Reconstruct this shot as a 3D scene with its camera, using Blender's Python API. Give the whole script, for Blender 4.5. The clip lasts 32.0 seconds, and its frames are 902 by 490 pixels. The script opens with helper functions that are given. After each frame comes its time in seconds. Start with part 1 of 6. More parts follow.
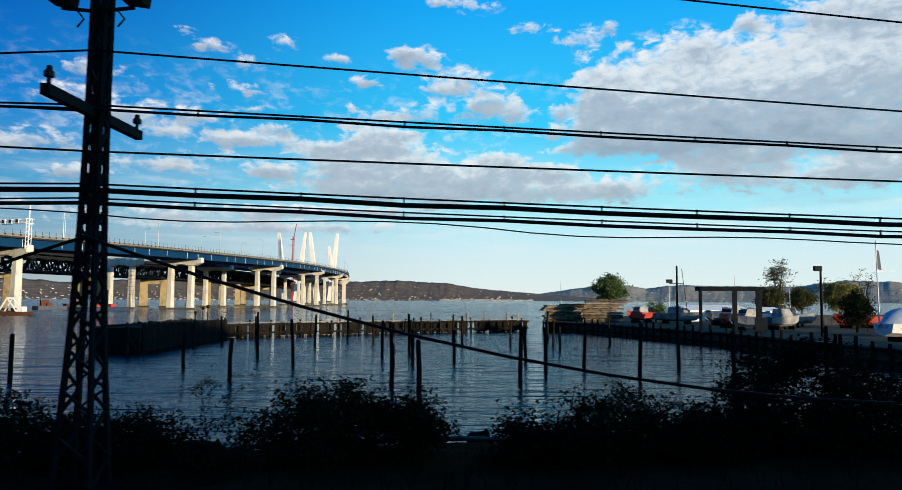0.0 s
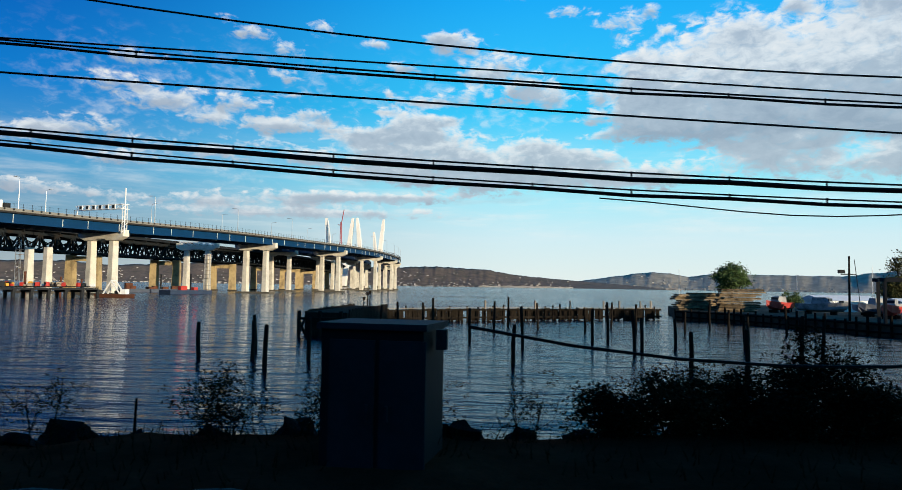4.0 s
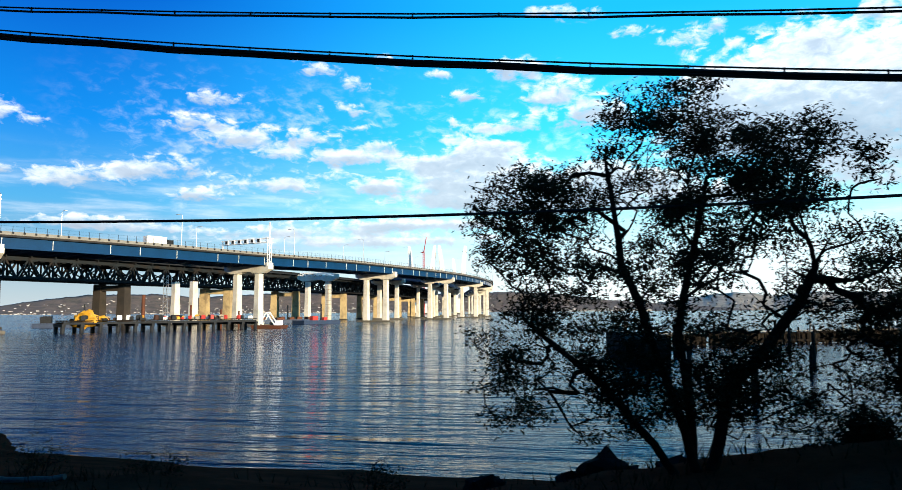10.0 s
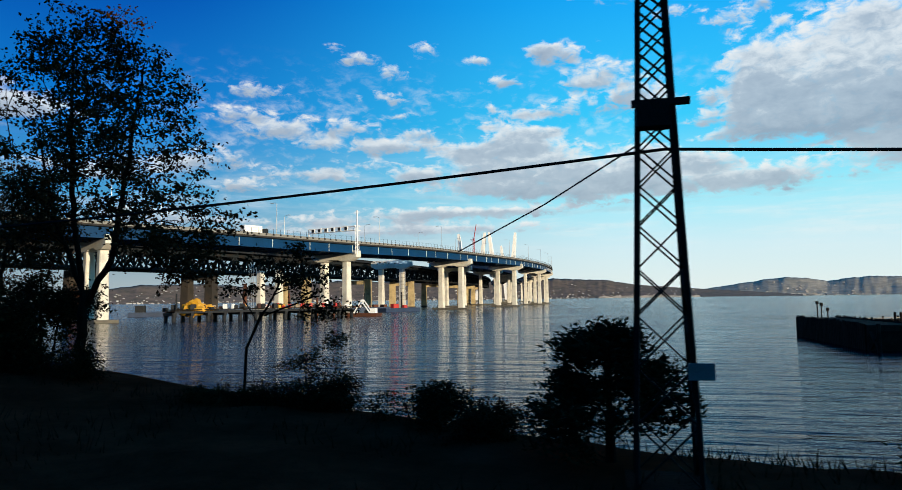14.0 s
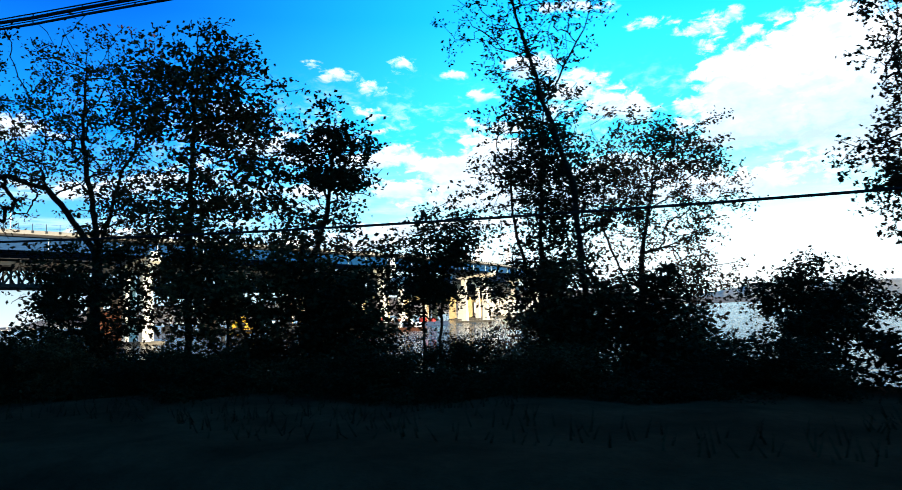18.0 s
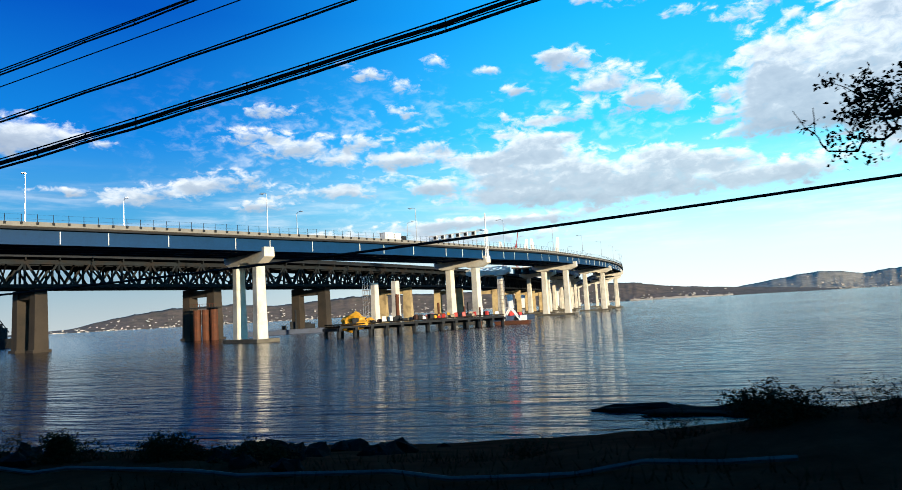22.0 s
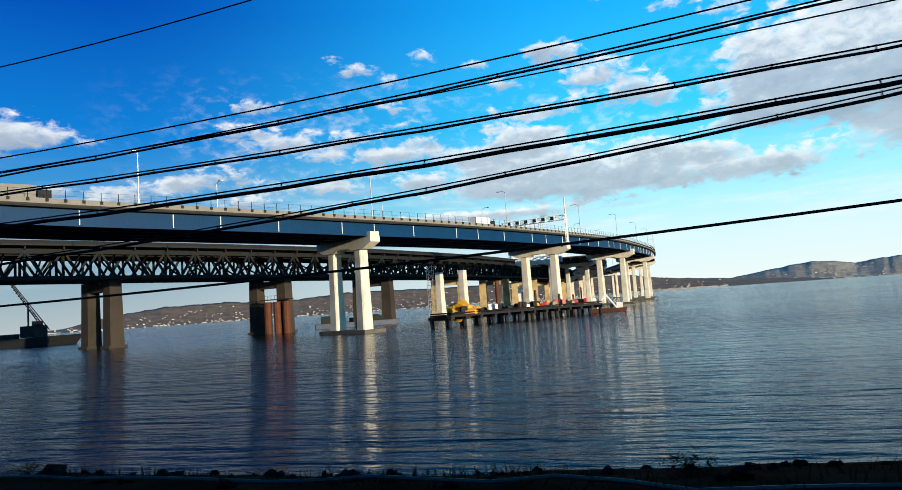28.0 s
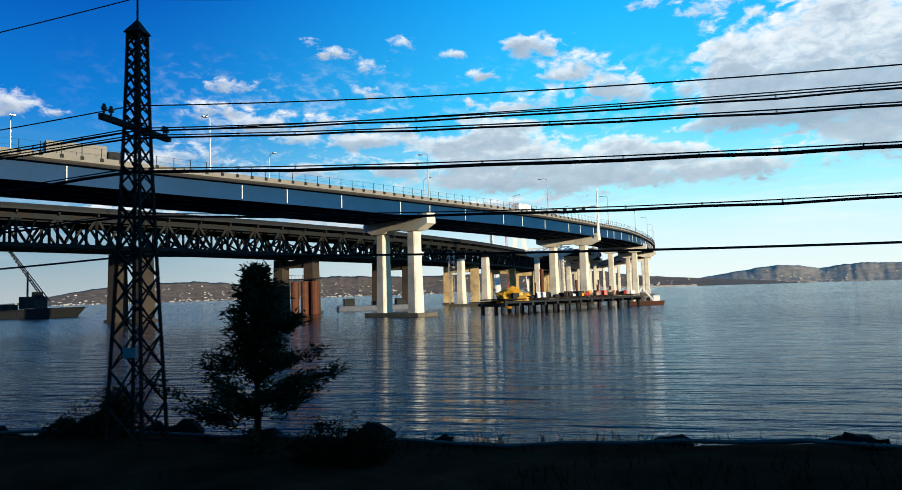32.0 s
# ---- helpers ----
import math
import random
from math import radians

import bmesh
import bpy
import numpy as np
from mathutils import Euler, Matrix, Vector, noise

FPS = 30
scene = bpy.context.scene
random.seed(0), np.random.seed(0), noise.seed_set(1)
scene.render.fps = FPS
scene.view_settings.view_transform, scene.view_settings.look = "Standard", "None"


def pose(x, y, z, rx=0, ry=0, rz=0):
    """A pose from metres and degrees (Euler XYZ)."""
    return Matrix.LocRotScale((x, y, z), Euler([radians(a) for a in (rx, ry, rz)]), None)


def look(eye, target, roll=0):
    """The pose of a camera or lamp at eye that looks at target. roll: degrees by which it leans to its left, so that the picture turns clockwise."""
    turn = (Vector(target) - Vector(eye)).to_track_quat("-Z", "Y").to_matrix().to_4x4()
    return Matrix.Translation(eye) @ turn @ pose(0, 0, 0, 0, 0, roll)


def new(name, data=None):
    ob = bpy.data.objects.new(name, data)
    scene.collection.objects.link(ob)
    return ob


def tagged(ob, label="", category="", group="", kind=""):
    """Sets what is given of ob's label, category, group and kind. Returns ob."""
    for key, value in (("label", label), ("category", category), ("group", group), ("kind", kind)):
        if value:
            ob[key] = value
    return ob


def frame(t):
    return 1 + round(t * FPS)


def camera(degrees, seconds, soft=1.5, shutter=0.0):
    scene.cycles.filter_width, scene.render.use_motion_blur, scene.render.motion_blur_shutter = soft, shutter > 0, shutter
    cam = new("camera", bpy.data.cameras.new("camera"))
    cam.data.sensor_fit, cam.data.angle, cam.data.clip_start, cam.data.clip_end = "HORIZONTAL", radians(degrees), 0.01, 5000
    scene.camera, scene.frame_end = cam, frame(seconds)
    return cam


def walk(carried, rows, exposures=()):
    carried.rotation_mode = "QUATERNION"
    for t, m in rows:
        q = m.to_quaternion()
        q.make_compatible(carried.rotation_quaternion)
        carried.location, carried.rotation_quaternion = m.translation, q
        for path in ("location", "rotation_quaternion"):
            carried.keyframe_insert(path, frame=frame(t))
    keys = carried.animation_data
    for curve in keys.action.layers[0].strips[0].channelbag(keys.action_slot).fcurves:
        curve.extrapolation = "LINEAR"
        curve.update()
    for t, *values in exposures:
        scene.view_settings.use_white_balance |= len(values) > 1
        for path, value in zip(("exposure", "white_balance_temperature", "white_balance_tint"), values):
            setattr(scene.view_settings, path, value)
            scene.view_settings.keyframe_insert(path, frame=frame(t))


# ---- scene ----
# ---- camera and its way: a seat in a slow train, looking out over the river ----
cam = camera(67.0, 32.0, soft=0.8, shutter=0.15)
PATH = [
    (0, pose(-0.00, 3.67, 5.5, 94.60, -0.28, 1.36)),
    (1, pose(-4.38, 3.26, 5.5, 94.32, -0.17, 2.07)),
    (2, pose(-8.73, 2.80, 5.5, 93.91, -0.24, 2.65)),
    (3, pose(-13.04, 2.31, 5.5, 93.40, -1.06, 3.75)),
    (6, pose(-25.53, 0.87, 5.5, 93.84, 0.34, 6.10)),
    (7, pose(-29.97, 0.45, 5.5, 94.90, 0.59, 7.47)),
    (8, pose(-34.22, 0.09, 5.5, 95.62, 0.77, 9.14)),
    (9, pose(-38.56, -0.21, 5.5, 95.56, 0.37, 10.36)),
    (10, pose(-43.01, -0.43, 5.5, 95.54, 0.34, 10.20)),
    (11, pose(-47.55, -0.57, 5.5, 95.02, 0.95, 11.24)),
    (12, pose(-52.16, -0.63, 5.5, 94.56, 0.67, 12.62)),
    (13, pose(-56.88, -0.60, 5.5, 94.42, 0.56, 13.30)),
    (13.5, pose(-59.34, -0.55, 5.5, 94.43, 0.73, 13.65)),
    (16, pose(-72.37, 0.00, 5.5, 95.20, 1.37, 12.55)),
    (17, pose(-77.85, 0.35, 5.5, 95.28, 2.71, 12.75)),
    (18, pose(-83.41, 0.77, 5.5, 95.64, 2.23, 12.23)),
    (19, pose(-89.01, 1.24, 5.5, 95.89, 2.29, 12.36)),
    (20, pose(-94.64, 1.76, 5.5, 95.87, 3.16, 12.75)),
    (20.5, pose(-97.45, 2.03, 5.5, 96.18, 2.50, 13.48)),
    (21, pose(-100.26, 2.30, 5.5, 95.78, 3.14, 14.31)),
    (22, pose(-105.88, 2.85, 5.5, 95.47, 3.27, 15.42)),
    (23, pose(-111.47, 3.39, 5.5, 95.14, 3.43, 15.79)),
    (24, pose(-117.03, 3.90, 5.5, 94.87, 3.35, 15.59)),
    (25.5, pose(-125.28, 4.56, 5.5, 94.92, 3.64, 15.24)),
    (27.5, pose(-136.03, 5.10, 5.5, 94.91, 3.80, 14.76)),
    (28, pose(-138.68, 5.15, 5.5, 95.00, 4.02, 14.61)),
    (29, pose(-143.94, 5.12, 5.5, 95.04, 4.35, 14.32)),
    (30, pose(-149.14, 4.89, 5.5, 94.91, 4.36, 14.05)),
    (31, pose(-154.29, 4.42, 5.5, 94.57, 3.27, 13.06)),
    (31.5, pose(-156.84, 4.08, 5.5, 94.25, 2.19, 12.33)),
    (32, pose(-159.38, 3.67, 5.5, 93.98, 1.75, 11.97)),
]
walk(cam, PATH, exposures=((0, 0.0), (8.5, 0.0), (9.2, 0.2), (10, 0.6), (10.6, 0.35), (11.2, 0.05), (13.5, 0.0), (15.5, 0.1), (16, 0.4), (17, 1.0), (18, 1.2), (19, 1.6), (20, 1.7), (21, 1.22), (22, 0.4), (23, 0.1), (25, 0.12), (28, 0.18), (32, 0.18)))

# ---- world: morning sky with broken clouds ----
SUN_AZ, SUN_EL = 127.0, 5.4          # degrees clockwise from +y, degrees up
sun_way = Vector((math.sin(radians(SUN_AZ)) * math.cos(radians(SUN_EL)), math.cos(radians(SUN_AZ)) * math.cos(radians(SUN_EL)), math.sin(radians(SUN_EL))))


class Nodes:
    """Short-hand for building node trees."""
    def __init__(self, tree):
        self.tree = tree
        tree.nodes.clear()

    def add(self, kind, **inputs):
        n = self.tree.nodes.new(kind)
        self.settings(n, inputs)
        for key, value in inputs.items():
            if key.startswith("set_"):
                continue
            slot = n.inputs[int(key[1:])] if key[0] == "i" and key[1:].isdigit() else n.inputs[key.replace("_", " ")]
            if isinstance(value, bpy.types.NodeSocket):
                self.tree.links.new(value, slot)
            else:
                slot.default_value = value
        return n

    def settings(self, n, given):
        if "set_operation" in given:
            n.operation = given["set_operation"]
        if "set_use_clamp" in given:
            n.use_clamp = given["set_use_clamp"]
        if "set_data_type" in given:
            n.data_type = given["set_data_type"]
        if "set_blend_type" in given:
            n.blend_type = given["set_blend_type"]
        if "set_vector_type" in given:
            n.vector_type = given["set_vector_type"]
        if "set_gradient_type" in given:
            n.gradient_type = given["set_gradient_type"]
        if "set_interpolation_type" in given:
            n.interpolation_type = given["set_interpolation_type"]
        if "set_sky_type" in given:
            n.sky_type = given["set_sky_type"]
        if "set_sun_disc" in given:
            n.sun_disc = given["set_sun_disc"]
        if "set_sun_elevation" in given:
            n.sun_elevation = given["set_sun_elevation"]
        if "set_sun_rotation" in given:
            n.sun_rotation = given["set_sun_rotation"]
        if "set_altitude" in given:
            n.altitude = given["set_altitude"]
        if "set_air_density" in given:
            n.air_density = given["set_air_density"]
        if "set_dust_density" in given:
            n.dust_density = given["set_dust_density"]
        if "set_ozone_density" in given:
            n.ozone_density = given["set_ozone_density"]

    def math(self, op, a, b=0.0, clamp=False):
        n = self.add("ShaderNodeMath", set_operation=op, set_use_clamp=clamp, i0=a, i1=b)
        return n.outputs[0]

    def mix(self, f, a, b, blend="MIX"):
        n = self.add("ShaderNodeMix", set_data_type="RGBA", set_blend_type=blend, i0=f, i6=a, i7=b)
        return n.outputs[2]

    def ramp(self, f, stops, colour=False):
        n = self.add("ShaderNodeValToRGB", i0=f)
        el = n.color_ramp.elements
        while len(el) < len(stops):
            el.new(0.5)
        for e, (p, c) in zip(el, stops):
            e.position = p
            e.color = (*c, 1) if isinstance(c, tuple) else (c, c, c, 1)
        return n.outputs[0]


world = bpy.data.worlds.new("world")
scene.world = world
world.use_nodes = True
W = Nodes(world.node_tree)
way = W.add("ShaderNodeTexCoord").outputs["Generated"]
sep = W.add("ShaderNodeSeparateXYZ", i0=way)
az = W.math("MULTIPLY", W.math("ARCTAN2", sep.outputs[0], sep.outputs[1]), 57.2958)
el = W.math("MULTIPLY", W.math("ARCSINE", sep.outputs[2]), 57.2958)
skypos = W.add("ShaderNodeCombineXYZ", i0=az, i1=el).outputs[0]
gather = None


def cloud(a, e, w, h):
    """One puff of the cloud cover: its middle and half-sizes in degrees. x gathers the cover, y how far up in the puff."""
    global gather
    at = skypos if gather is None else W.add("ShaderNodeVectorMath", set_operation="MULTIPLY_ADD", i0=gather, i1=(1e-6, 1e-6, 1e-6), i2=skypos).outputs[0]
    m = W.add("ShaderNodeMapping", set_vector_type="TEXTURE", Vector=at, Location=(a, e, 0), Scale=(w * 2.0, h * 2.2, 1)).outputs[0]
    d = W.add("ShaderNodeTexGradient", set_gradient_type="SPHERICAL", Vector=m).outputs[1]
    v = W.add("ShaderNodeVectorMath", set_operation="MULTIPLY_ADD", i0=m, i1=(0, 1, 0), i2=(1, 0, 0)).outputs[0]
    v = W.add("ShaderNodeVectorMath", set_operation="SCALE", i0=v, i3=d).outputs[0]
    gather = v if gather is None else W.add("ShaderNodeVectorMath", set_operation="ADD", i0=gather, i1=v).outputs[0]


cloud(13.3, 16.1, 3.49, 2.46)
cloud(17.4, 16.9, 3.08, 2.87)
cloud(18.3, 14.4, 4.93, 2.05)
cloud(22.2, 16.4, 3.29, 2.26)
cloud(22.5, 14.2, 4.93, 2.26)
cloud(26.6, 16.7, 3.49, 2.46)
cloud(27.3, 14.1, 4.52, 2.26)
cloud(30.7, 17.3, 3.70, 2.46)
cloud(31.3, 14.4, 3.29, 2.05)
cloud(11.0, 17.4, 1.56, 1.64)
cloud(10.7, 14.0, 1.85, 1.44)
cloud(18.8, 19.6, 1.85, 0.90)
cloud(14.7, 13.1, 3.08, 0.74)
cloud(35.4, 15.7, 3.70, 2.46)
cloud(35.0, 13.1, 4.11, 1.85)
cloud(38.7, 14.3, 4.11, 2.46)
cloud(28.3, 21.1, 4.11, 0.90)
cloud(31.6, 20.2, 2.46, 0.90)
cloud(22.7, 21.0, 0.74, 0.53)
cloud(7.4, 15.5, 0.90, 0.49)
cloud(6.9, 13.8, 0.99, 0.49)
cloud(8.1, 12.4, 1.23, 0.37)
cloud(9.6, 21.2, 1.85, 0.66)
cloud(12.0, 21.8, 0.57, 0.33)
cloud(5.3, 22.1, 1.40, 0.33)
cloud(0.8, 23.9, 1.48, 0.49)
cloud(-2.4, 24.2, 1.23, 0.29)
cloud(13.2, 20.3, 0.57, 0.33)
cloud(23.7, 13.1, 1.48, 0.49)
cloud(26.9, 13.2, 1.07, 0.53)
cloud(30.2, 12.1, 2.46, 0.66)
cloud(23.6, 11.3, 1.64, 0.37)
cloud(27.1, 9.1, 5.34, 0.99)
cloud(31.1, 9.6, 2.87, 0.74)
cloud(19.9, 10.1, 3.29, 0.99)
cloud(34.8, 10.0, 3.29, 0.90)
cloud(38.2, 10.3, 2.87, 0.74)
cloud(-3.8, 19.9, 2.26, 0.66)
cloud(-5.7, 20.3, 1.03, 0.41)
cloud(-0.6, 18.1, 2.46, 0.70)
cloud(2.0, 16.3, 2.46, 0.90)
cloud(4.2, 15.3, 1.64, 0.66)
cloud(-3.1, 15.7, 1.85, 0.57)
cloud(-2.1, 17.3, 1.23, 0.49)
cloud(-9.0, 17.9, 1.40, 0.33)
cloud(-11.1, 19.6, 0.90, 0.29)
cloud(-7.0, 15.2, 2.26, 0.37)
cloud(-4.7, 13.8, 1.48, 0.33)
cloud(-10.5, 14.3, 1.15, 0.25)
cloud(-9.9, 15.8, 0.49, 0.29)
cloud(-7.4, 13.5, 2.05, 0.90)
cloud(-8.7, 12.3, 3.70, 1.15)
cloud(-12.6, 12.2, 1.64, 0.49)
cloud(-4.0, 10.6, 4.93, 1.40)
cloud(-0.9, 8.6, 3.70, 0.82)
cloud(-6.9, 9.9, 3.70, 1.07)
cloud(-14.2, 10.6, 2.87, 0.82)
cloud(-11.3, 9.0, 3.70, 0.49)
cloud(-17.1, 10.3, 1.64, 0.41)
cloud(3.4, 11.6, 2.46, 0.70)
cloud(4.2, 9.9, 3.29, 0.99)
cloud(0.6, 10.3, 2.46, 0.90)
cloud(8.3, 8.7, 3.70, 0.74)
cloud(12.8, 9.2, 3.29, 0.82)
cloud(7.2, 10.6, 2.46, 0.49)
cloud(-15.9, 20.5, 1.08, 0.54)
cloud(-21.5, 19.7, 1.39, 0.39)
cloud(-23.4, 20.5, 0.77, 0.23)
cloud(-18.0, 18.8, 1.08, 0.50)
cloud(-19.2, 16.7, 1.62, 0.46)
cloud(-17.7, 15.2, 1.08, 0.27)
cloud(-25.9, 14.3, 2.13, 0.66)
cloud(-21.1, 14.2, 1.62, 0.62)
cloud(-24.3, 12.8, 2.32, 0.54)
cloud(-19.5, 12.6, 1.55, 0.46)
cloud(-29.6, 16.9, 2.13, 0.43)
cloud(-31.2, 14.9, 2.32, 0.54)
cloud(-28.5, 13.7, 1.93, 0.46)
cloud(-33.6, 11.4, 2.32, 0.66)
cloud(-35.6, 10.9, 1.16, 0.39)
cloud(-38.3, 10.3, 2.71, 0.62)
cloud(-41.0, 9.6, 1.55, 0.39)
cloud(-27.2, 10.4, 2.32, 0.54)
cloud(-23.0, 10.2, 1.74, 0.46)
cloud(-46.8, 14.5, 2.32, 1.00)
cloud(-48.2, 13.9, 1.55, 0.77)
cloud(-45.4, 14.0, 1.55, 0.54)
cloud(-42.1, 13.8, 0.70, 0.31)
cloud(-16.7, 12.8, 1.74, 0.50)
cloud(-15.9, 13.8, 1.55, 0.39)
cloud(-44.6, 10.3, 2.32, 0.27)
cloud(-21.5, 11.2, 2.32, 0.39)
cloud(-30.1, 9.3, 2.32, 0.39)
cloud(-25.9, 6.4, 6.60, 0.35)
cloud(-17.3, 7.1, 7.00, 0.40)
cloud(-21.2, 5.6, 8.00, 0.30)
cloud(-12.4, 6.0, 6.00, 0.35)
cloud(-9.0, 7.3, 5.00, 0.35)
cloud(-38.0, 6.8, 5.00, 0.40)


both = W.add("ShaderNodeSeparateXYZ", i0=gather)
cover, upper = both.outputs[0], both.outputs[1]
flat = W.add("ShaderNodeMapping", Vector=skypos, Scale=(0.55, 1.0, 1)).outputs[0]
puff = W.add("ShaderNodeTexNoise", Vector=flat, Scale=0.50, Detail=8.0, Roughness=0.56, Distortion=0.5).outputs[0]
wisp = W.add("ShaderNodeTexNoise", Vector=W.add("ShaderNodeMapping", Vector=skypos, Scale=(0.16, 1.2, 1)).outputs[0], Scale=0.55, Detail=6.0, Roughness=0.6).outputs[0]
high = W.add("ShaderNodeTexNoise", Vector=flat, Scale=1.5, Detail=7.0, Roughness=0.6, Distortion=0.4).outputs[0]
body = W.math("MINIMUM", cover, 1.3)
torn = W.math("ADD", W.math("MULTIPLY", W.math("SUBTRACT", puff, 0.5), 2.4), W.math("MULTIPLY", W.math("SUBTRACT", high, 0.5), 2.6))
field = W.math("ADD", W.math("MULTIPLY", body, 0.72), W.math("MULTIPLY", torn, W.math("MULTIPLY", W.math("MULTIPLY", body, 2.0, clamp=True), W.math("SUBTRACT", 1.4, W.math("MULTIPLY", body, 0.85), clamp=True))))
density = W.add("ShaderNodeMapRange", set_interpolation_type="SMOOTHSTEP", Value=field, From_Min=0.18, From_Max=0.92).outputs[0]
# low streaks that thin out towards the horizon
band = W.add("ShaderNodeMapRange", set_interpolation_type="SMOOTHSTEP", Value=el, From_Min=2.0, From_Max=6.5).outputs[0]
band2 = W.add("ShaderNodeMapRange", set_interpolation_type="SMOOTHSTEP", Value=el, From_Min=13.0, From_Max=8.0).outputs[0]
streak = W.add("ShaderNodeMapRange", set_interpolation_type="SMOOTHSTEP", Value=wisp, From_Min=0.42, From_Max=0.75).outputs[0]
streak = W.math("MULTIPLY", W.math("MULTIPLY", W.math("MULTIPLY", streak, band), band2), 0.6)
density = W.math("MAXIMUM", density, streak)
# a thin broken veil between the puffs
veil = W.add("ShaderNodeMapRange", set_interpolation_type="SMOOTHSTEP", Value=W.math("ADD", W.math("MULTIPLY", puff, 0.5), W.math("MULTIPLY", high, 0.5)), From_Min=0.47, From_Max=0.72).outputs[0]
veil_band = W.math("MULTIPLY", W.add("ShaderNodeMapRange", set_interpolation_type="SMOOTHSTEP", Value=el, From_Min=20.5, From_Max=15.0).outputs[0], W.add("ShaderNodeMapRange", set_interpolation_type="SMOOTHSTEP", Value=el, From_Min=6.0, From_Max=9.5).outputs[0])
veil_side = W.add("ShaderNodeMapRange", set_interpolation_type="SMOOTHSTEP", Value=az, From_Min=-44.0, From_Max=-30.0).outputs[0]
density = W.math("MAXIMUM", density, W.math("MULTIPLY", W.math("MULTIPLY", veil, veil_band), W.math("MULTIPLY", veil_side, 0.5)))
side = W.math("DIVIDE", upper, W.math("ADD", cover, 0.08))
side = W.math("ADD", W.math("MULTIPLY", side, 0.85), W.math("MULTIPLY", W.math("SUBTRACT", puff, 0.5), -0.3))
side = W.math("ADD", side, W.math("MULTIPLY", W.math("SUBTRACT", high, 0.5), 1.3))
side = W.math("SUBTRACT", side, W.math("MULTIPLY", W.math("SUBTRACT", field, 0.6), 0.62))
cloud_colour = W.ramp(W.math("ADD", W.math("MULTIPLY", side, 0.8), 0.52, clamp=True), [(0.0, (0.36, 0.43, 0.53)), (0.38, (0.51, 0.59, 0.68)), (0.58, (0.80, 0.86, 0.90)), (0.78, (1.0, 1.0, 0.98))])
sky = W.add("ShaderNodeTexSky", set_sky_type="NISHITA", set_sun_disc=False, set_sun_elevation=radians(SUN_EL), set_sun_rotation=radians(SUN_AZ), set_altitude=30.0, set_air_density=1.0, set_dust_density=1.6, set_ozone_density=2.5).outputs[0]
sky = W.add("ShaderNodeHueSaturation", Saturation=1.4, Value=0.12, Color=sky).outputs[0]
sky = W.mix(1.0, sky, (0.55, 0.9, 1.6, 1), "MULTIPLY")
mist = W.add("ShaderNodeMapRange", set_interpolation_type="SMOOTHSTEP", Value=el, From_Min=60.0, From_Max=14.0, To_Min=0.8, To_Max=0.96).outputs[0]
low = W.math("DIVIDE", el, 45.0, clamp=True)
west = W.ramp(low, [(0.0, (0.44, 0.50, 0.52)), (0.09, (0.23, 0.38, 0.48)), (0.187, (0.07, 0.33, 0.60)), (0.32, (0.005, 0.20, 0.62)), (0.53, (0.001, 0.075, 0.43)), (1.0, (0.0005, 0.022, 0.16))])
east = W.ramp(low, [(0.0, (0.82, 0.90, 0.86)), (0.09, (0.66, 0.88, 0.94)), (0.187, (0.33, 0.85, 0.99)), (0.32, (0.045, 0.62, 1.0)), (0.53, (0.010, 0.42, 0.98)), (1.0, (0.004, 0.20, 0.62))])
turn = W.add("ShaderNodeMapRange", set_interpolation_type="SMOOTHSTEP", Value=az, From_Min=-42.0, From_Max=4.0).outputs[0]
sky = W.mix(mist, sky, W.mix(turn, west, east))
clear = W.add("ShaderNodeBackground", Color=sky, Strength=1.0).outputs[0]
cloudy = W.add("ShaderNodeBackground", Color=cloud_colour, Strength=0.9).outputs[0]
W.add("ShaderNodeOutputWorld", Surface=W.add("ShaderNodeMixShader", i0=W.math("MULTIPLY", density, 0.90), i1=clear, i2=cloudy).outputs[0])

sun = new("sun", bpy.data.lights.new("sun", "SUN"))
sun.data.energy, sun.data.angle, sun.data.color = 6.0, radians(0.5), (1.0, 0.84, 0.60)
sun.matrix_world = look(sun_way * 500, (0, 0, 0))


